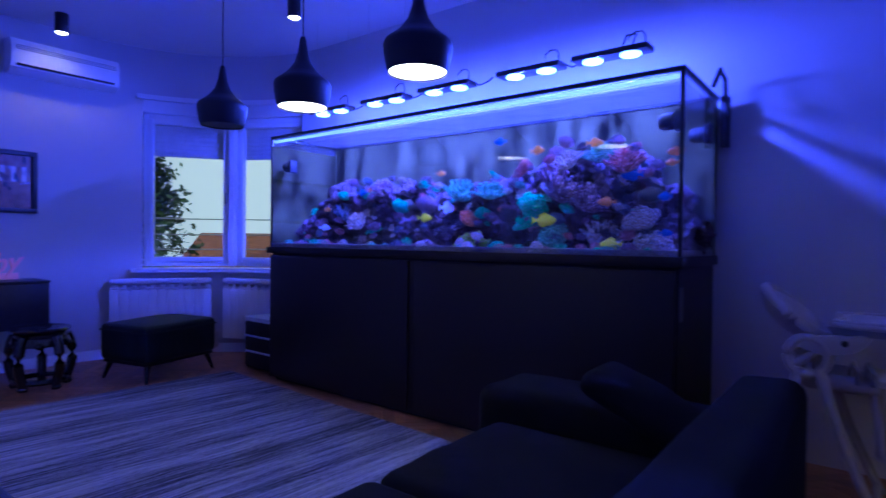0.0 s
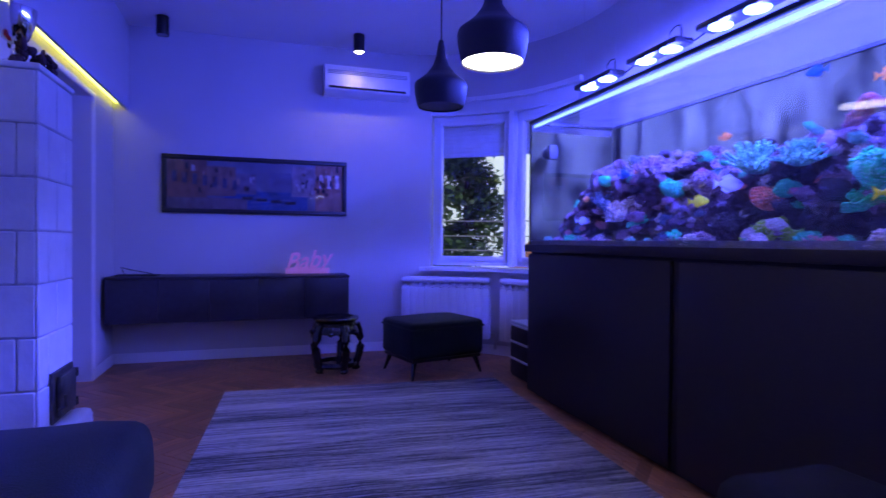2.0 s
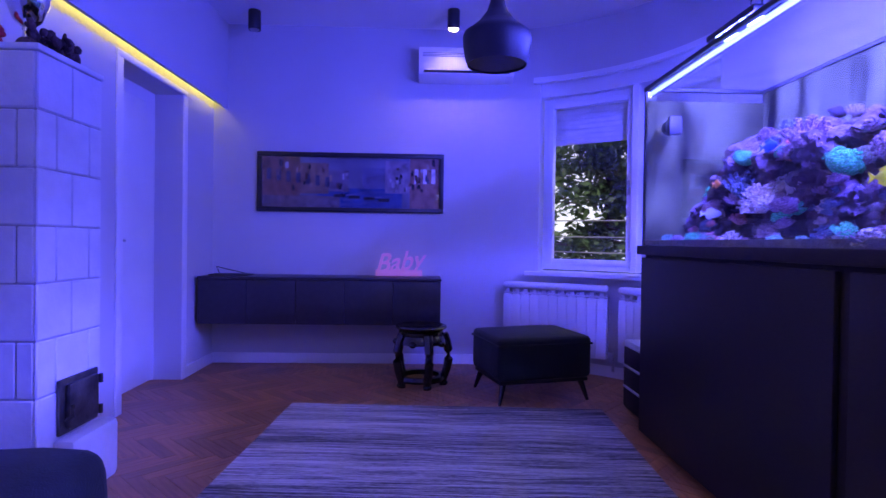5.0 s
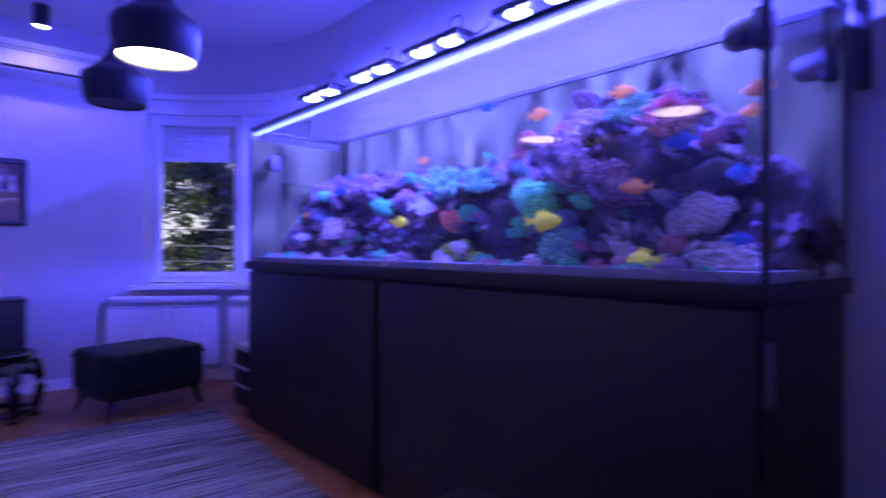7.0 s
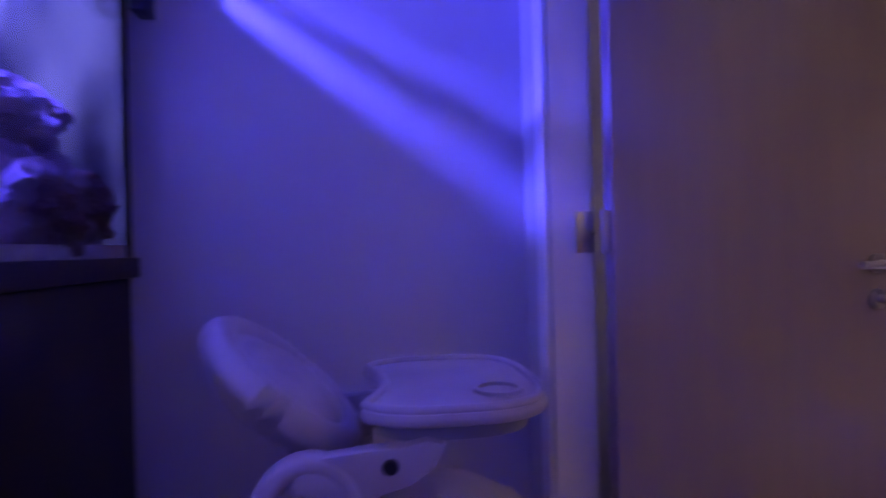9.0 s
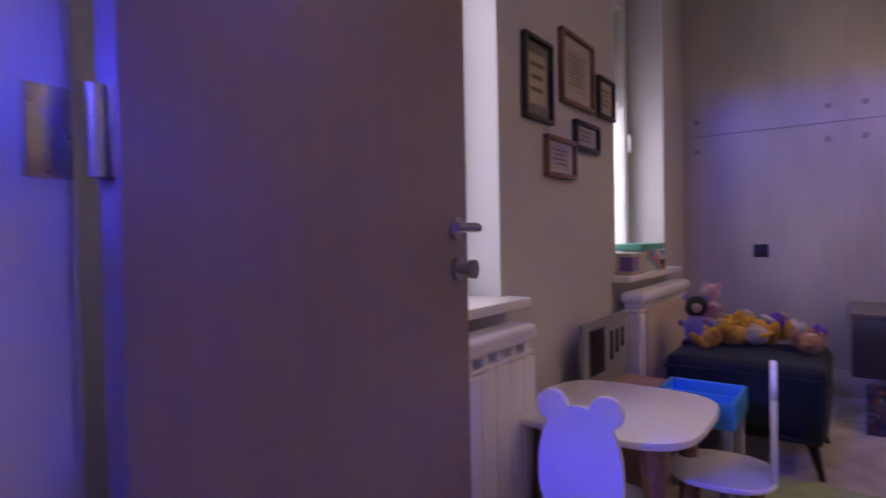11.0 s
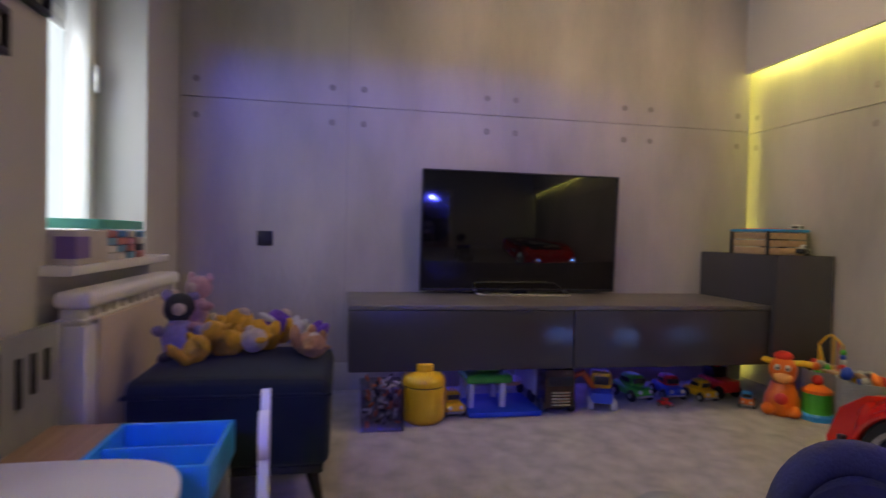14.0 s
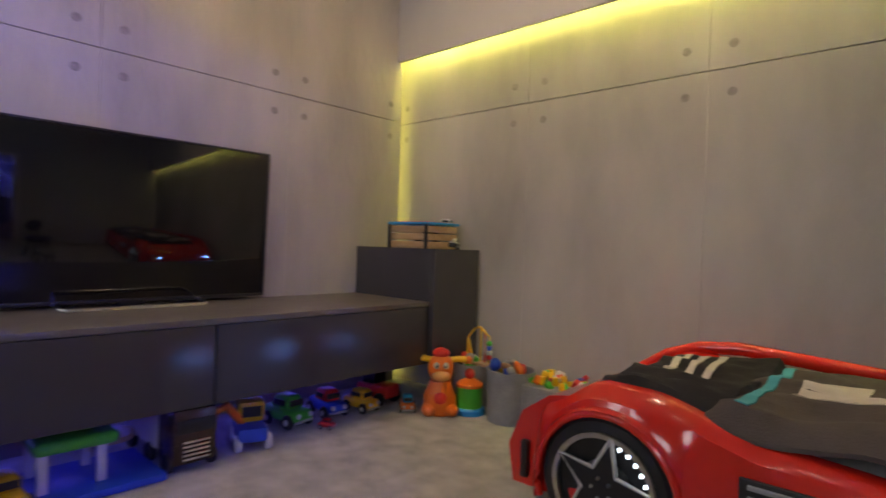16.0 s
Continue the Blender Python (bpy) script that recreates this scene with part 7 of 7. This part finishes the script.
part("seat", lathe(bm_new(), [(0.0, 0.3), (0.13, 0.3), (0.15, 0.32), (0.15, 0.345), (0.13, 0.36), (0.0, 0.365)], 32), CHAIRBLUE, tc2)
for sy in (-0.04, 0.04):
    part("back_post", tube(bm_new(), [(-0.1, sy, 0.33), (-0.13, sy, 0.5)], 0.012), BLACK, tc2)
for k in range(4):
    a = radians(45 + 90 * k)
    part("leg", tube(bm_new(), [(0.1 * math.cos(a), 0.1 * math.sin(a), 0.31), (0.15 * math.cos(a), 0.15 * math.sin(a), 0.0)], 0.014), BLACK, tc2)
st2 = thing("round_stool", "low round stool with a domed dark grey seat", "stool", (3.6, 2.67, 0))
part("seat", lathe(bm_new(), [(0.0, 0.2), (0.09, 0.2), (0.11, 0.22), (0.1, 0.255), (0.06, 0.285), (0.0, 0.295)], 28), P_GREY, st2)
for k in range(3):
    a = radians(120 * k)
    part("leg", tube(bm_new(), [(0.07 * math.cos(a), 0.07 * math.sin(a), 0.21), (0.1 * math.cos(a), 0.1 * math.sin(a), 0.0)], 0.012), BLACK, st2)
# Assumed bodies for the unseen playroom spots.
for sx, sy in ((5.0, 2.5), (5.0, 1.5), (4.0, 1.5), (3.4, 3.0)):
    p = thing("ceiling_spot", "assumed white round recessed ceiling spotlight out of view, lit warm", "spotlight", (sx, sy, 2.955), group="playroom spots")
    part("ring", lathe(bm_new(), [(0.04, 0.0), (0.055, 0.0), (0.055, 0.025), (0.04, 0.025), (0.04, 0.0)], 24), WHITE, p)
    part("lens", lathe(bm_new(), [(0.0, 0.012), (0.04, 0.012), (0.04, 0.02), (0.0, 0.02)], 20), BULB, p)

# ---- outside ----
bm = rbox(bm_new(), -400, 400, -400, 400, -3.3, -3.0)
struct("ground", bm, mat("lawn", (0.06, 0.09, 0.03), 0.95, var=0.4, scale=0.5, bump=0.4), "rough grass around the house", "ground")
bm = bm_new()
t = bmesh.new()
lower = [t.verts.new((90 * math.cos(radians(a)), 90 * math.sin(radians(a)), -3)) for a in range(20, 221, 5)]
upper = [t.verts.new((90 * math.cos(radians(a)), 90 * math.sin(radians(a)), 70)) for a in range(20, 221, 5)]
for k in range(len(lower) - 1):
    t.faces.new((lower[k], lower[k + 1], upper[k + 1], upper[k]))
join(bm, t)
struct("backdrop", bm, mat("overcast_sky", (0.2, 0.21, 0.22), 1.0, var=0, bump=0, emit=(0.88, 0.96, 1.0), power=1.2), "bright white overcast sky far away", "sky")
LEAF = mat("dark_leaves", (0.07, 0.13, 0.045), 0.6, var=0.5, scale=3, bump=0.1)
BARK = mat("bark", (0.08, 0.06, 0.045), 0.9, var=0.4, scale=12, bump=0.6)


def tree(loc, h, r, seed, label):
    g = random.Random(seed)
    tr = thing("tree", label, "tree", loc, g.uniform(0, 360), "garden trees")
    part("trunk", tube(bm_new(), [(0, 0, 0), (0.05, 0.03, h * 0.4), (0, 0.08, h * 0.75), (0.05, 0, h * 0.97)], 0.2, 10, 0.03), BARK, tr)
    bm = bm_new()
    verts, faces = [], []
    for k in range(120):
        z = h * (0.18 + 0.8 * g.random() ** 1.15)
        a = g.uniform(0, 6.28)
        ext = r * (1.08 - z / h) * g.uniform(0.6, 1.15)
        end = Vector((math.cos(a) * ext, math.sin(a) * ext, z - 0.12 * ext))
        tube(bm, [(0, 0, z), end], 0.025, 4, 0.008)
        for j in range(74):
            f = g.uniform(0.25, 1.05)
            c = Vector((0, 0, z)).lerp(end, f) + Vector((g.gauss(0, 0.16), g.gauss(0, 0.16), g.gauss(0, 0.13)))
            u = Vector((g.gauss(0, 1), g.gauss(0, 1), g.gauss(0, 0.6))).normalized() * g.uniform(0.06, 0.13)
            w = u.cross(Vector((g.gauss(0, 1), g.gauss(0, 1), g.gauss(0, 1)))).normalized() * g.uniform(0.03, 0.06)
            b = len(verts)
            verts += [c - u, c + w, c + u, c - w]
            faces.append((b, b + 1, b + 2, b + 3))
    part("limbs", bm, BARK, tr)
    me = bpy.data.meshes.new("crown")
    me.from_pydata(verts, [], faces)
    me.materials.append(LEAF)
    cr = new("crown", me)
    cr.parent = tr
    tagged(cr, "dense dark green leaves with gaps")


tree((-10.5, 4.6, -3), 8.5, 2.4, 1, "tall dark evergreen tree outside the window")
tree((-11.5, 6.3, -3), 7.5, 2.3, 2, "broad leafy tree outside the window")
tree((-13.5, 3.2, -3), 8.0, 2.6, 3, "tall leafy tree behind the wires")
tree((-8.2, 9.6, -3), 6.5, 1.5, 4, "slim tree beside the neighbour's roof")
tree((-7.0, 12.5, -3), 6.5, 1.8, 5, "leafy tree beside the white house")
hz2 = thing("neighbour_house", "pale house with red tiled roof below the windows", "house", (-13.5, 13.5, -3), 38)
part("wall", rbox(bm_new(), -4, 4, -3, 3, 0, 2.6), mat("pale_render", (0.7, 0.68, 0.64), 0.9), hz2)
ROOF = mat("clay_tiles", (0.3, 0.12, 0.07), 0.85, var=0.3, scale=6, bump=0.3)
for sy in (-1, 1):
    rf = part("roof", bm_new(), ROOF, hz2)
    for k in range(14):
        t = rbox(bm_new(), -4.3, 4.3, -0.16, 0.16, -0.03, 0.03, 0.01, 1)
        f = (k + 0.5) / 14
        t.transform(Matrix.Translation((0, sy * 3.4 * (1 - f), 2.4 + 1.9 * f)) @ Matrix.Rotation(radians(-29 * sy + 3), 4, "X"))
        part("tile_course", t, ROOF, rf)
for k in range(3):
    w = part("window", rbox(bm_new(), -2.8 + k * 2.2, -1.8 + k * 2.2, -3.03, -2.99, 0.9, 2.0, 0.01), BLACK, hz2)
    part("frame", rbox(bm_new(), -2.9 + k * 2.2, -1.7 + k * 2.2, -3.02, -2.98, 0.82, 0.9, 0.01), WHITE, w)
wr = thing("overhead_wires", "thin utility wires crossing before the windows", "cables", (-9.5, 6.0, 0))
for k in range(4):
    part("wire", tube(bm_new(), [(-7 + 14 * j / 10 + 0.4 * k, -9 + 18 * j / 10, 1.0 + 0.28 * k - 0.35 * math.sin(math.pi * j / 10)) for j in range(11)], 0.012, 5), P_GREY, wr)

# parquet strips in herringbone
PL, PW = 0.35, 0.07
plank = bm_new()
rbox(plank, 0, PL - 0.0015, 0, PW - 0.0015, -0.012, 0.0, 0.0012, 1)
pm = bpy.data.meshes.new("parquet_strip")
plank.to_mesh(pm)
pm.materials.append(PARQUET)
strips = []
s2 = math.sqrt(0.5)
for i in range(-70, 70):
    for j in range(-14, 14):
        ox = i * PW + j * PL
        oy = i * PW - j * PL
        for turned in (0, 1):
            if not turned:
                x, y, rz = ox, oy, 0
            else:
                x, y, rz = ox + PL + PW, oy + PW - PL, 90
            wx, wy = -2.4 + (x - y) * s2, 2.2 + (x + y) * s2
            strips.append((wx, wy, rz + 45))
floor_ob = bpy.data.objects["floor"]
rest, count = bm_new(), 0
for wx, wy, rz in strips:
    a = radians(rz)
    mx, my = wx + (PL / 2) * math.cos(a) - (PW / 2) * math.sin(a), wy + (PL / 2) * math.sin(a) + (PW / 2) * math.cos(a)
    if not (W - 0.05 < mx < E1 and S - 0.45 < my < N + 0.1) or (-2.8 < mx < -0.2 and 1.65 < my < 3.25) or (TX0 + 0.2 < mx < 0.5 and my > 3.8) or (mx - CX) ** 2 + (my - CY) ** 2 > 1.75 ** 2 and mx < CX and my > CY:
        continue
    if count < 300 and -3.9 < mx < -1.0 and my < 1.9:
        ob = new("parquet_strip", pm)
        ob.matrix_world = pose(wx, wy, 0, 0, 0, rz)
        ob.parent = floor_ob
        count += 1
    else:
        t = bm_new()
        t.from_mesh(pm)
        t.transform(pose(wx, wy, 0, 0, 0, rz))
        tmp = bpy.data.meshes.new("tmp")
        t.to_mesh(tmp)
        t.free()
        rest.from_mesh(tmp)
        bpy.data.meshes.remove(tmp)
ob = finish(new("parquet_field", bpy.data.meshes.new("parquet_field")), rest, PARQUET, False)
ob.parent = floor_ob
tagged(ob, "oak herringbone parquet strips", kind="stuff")
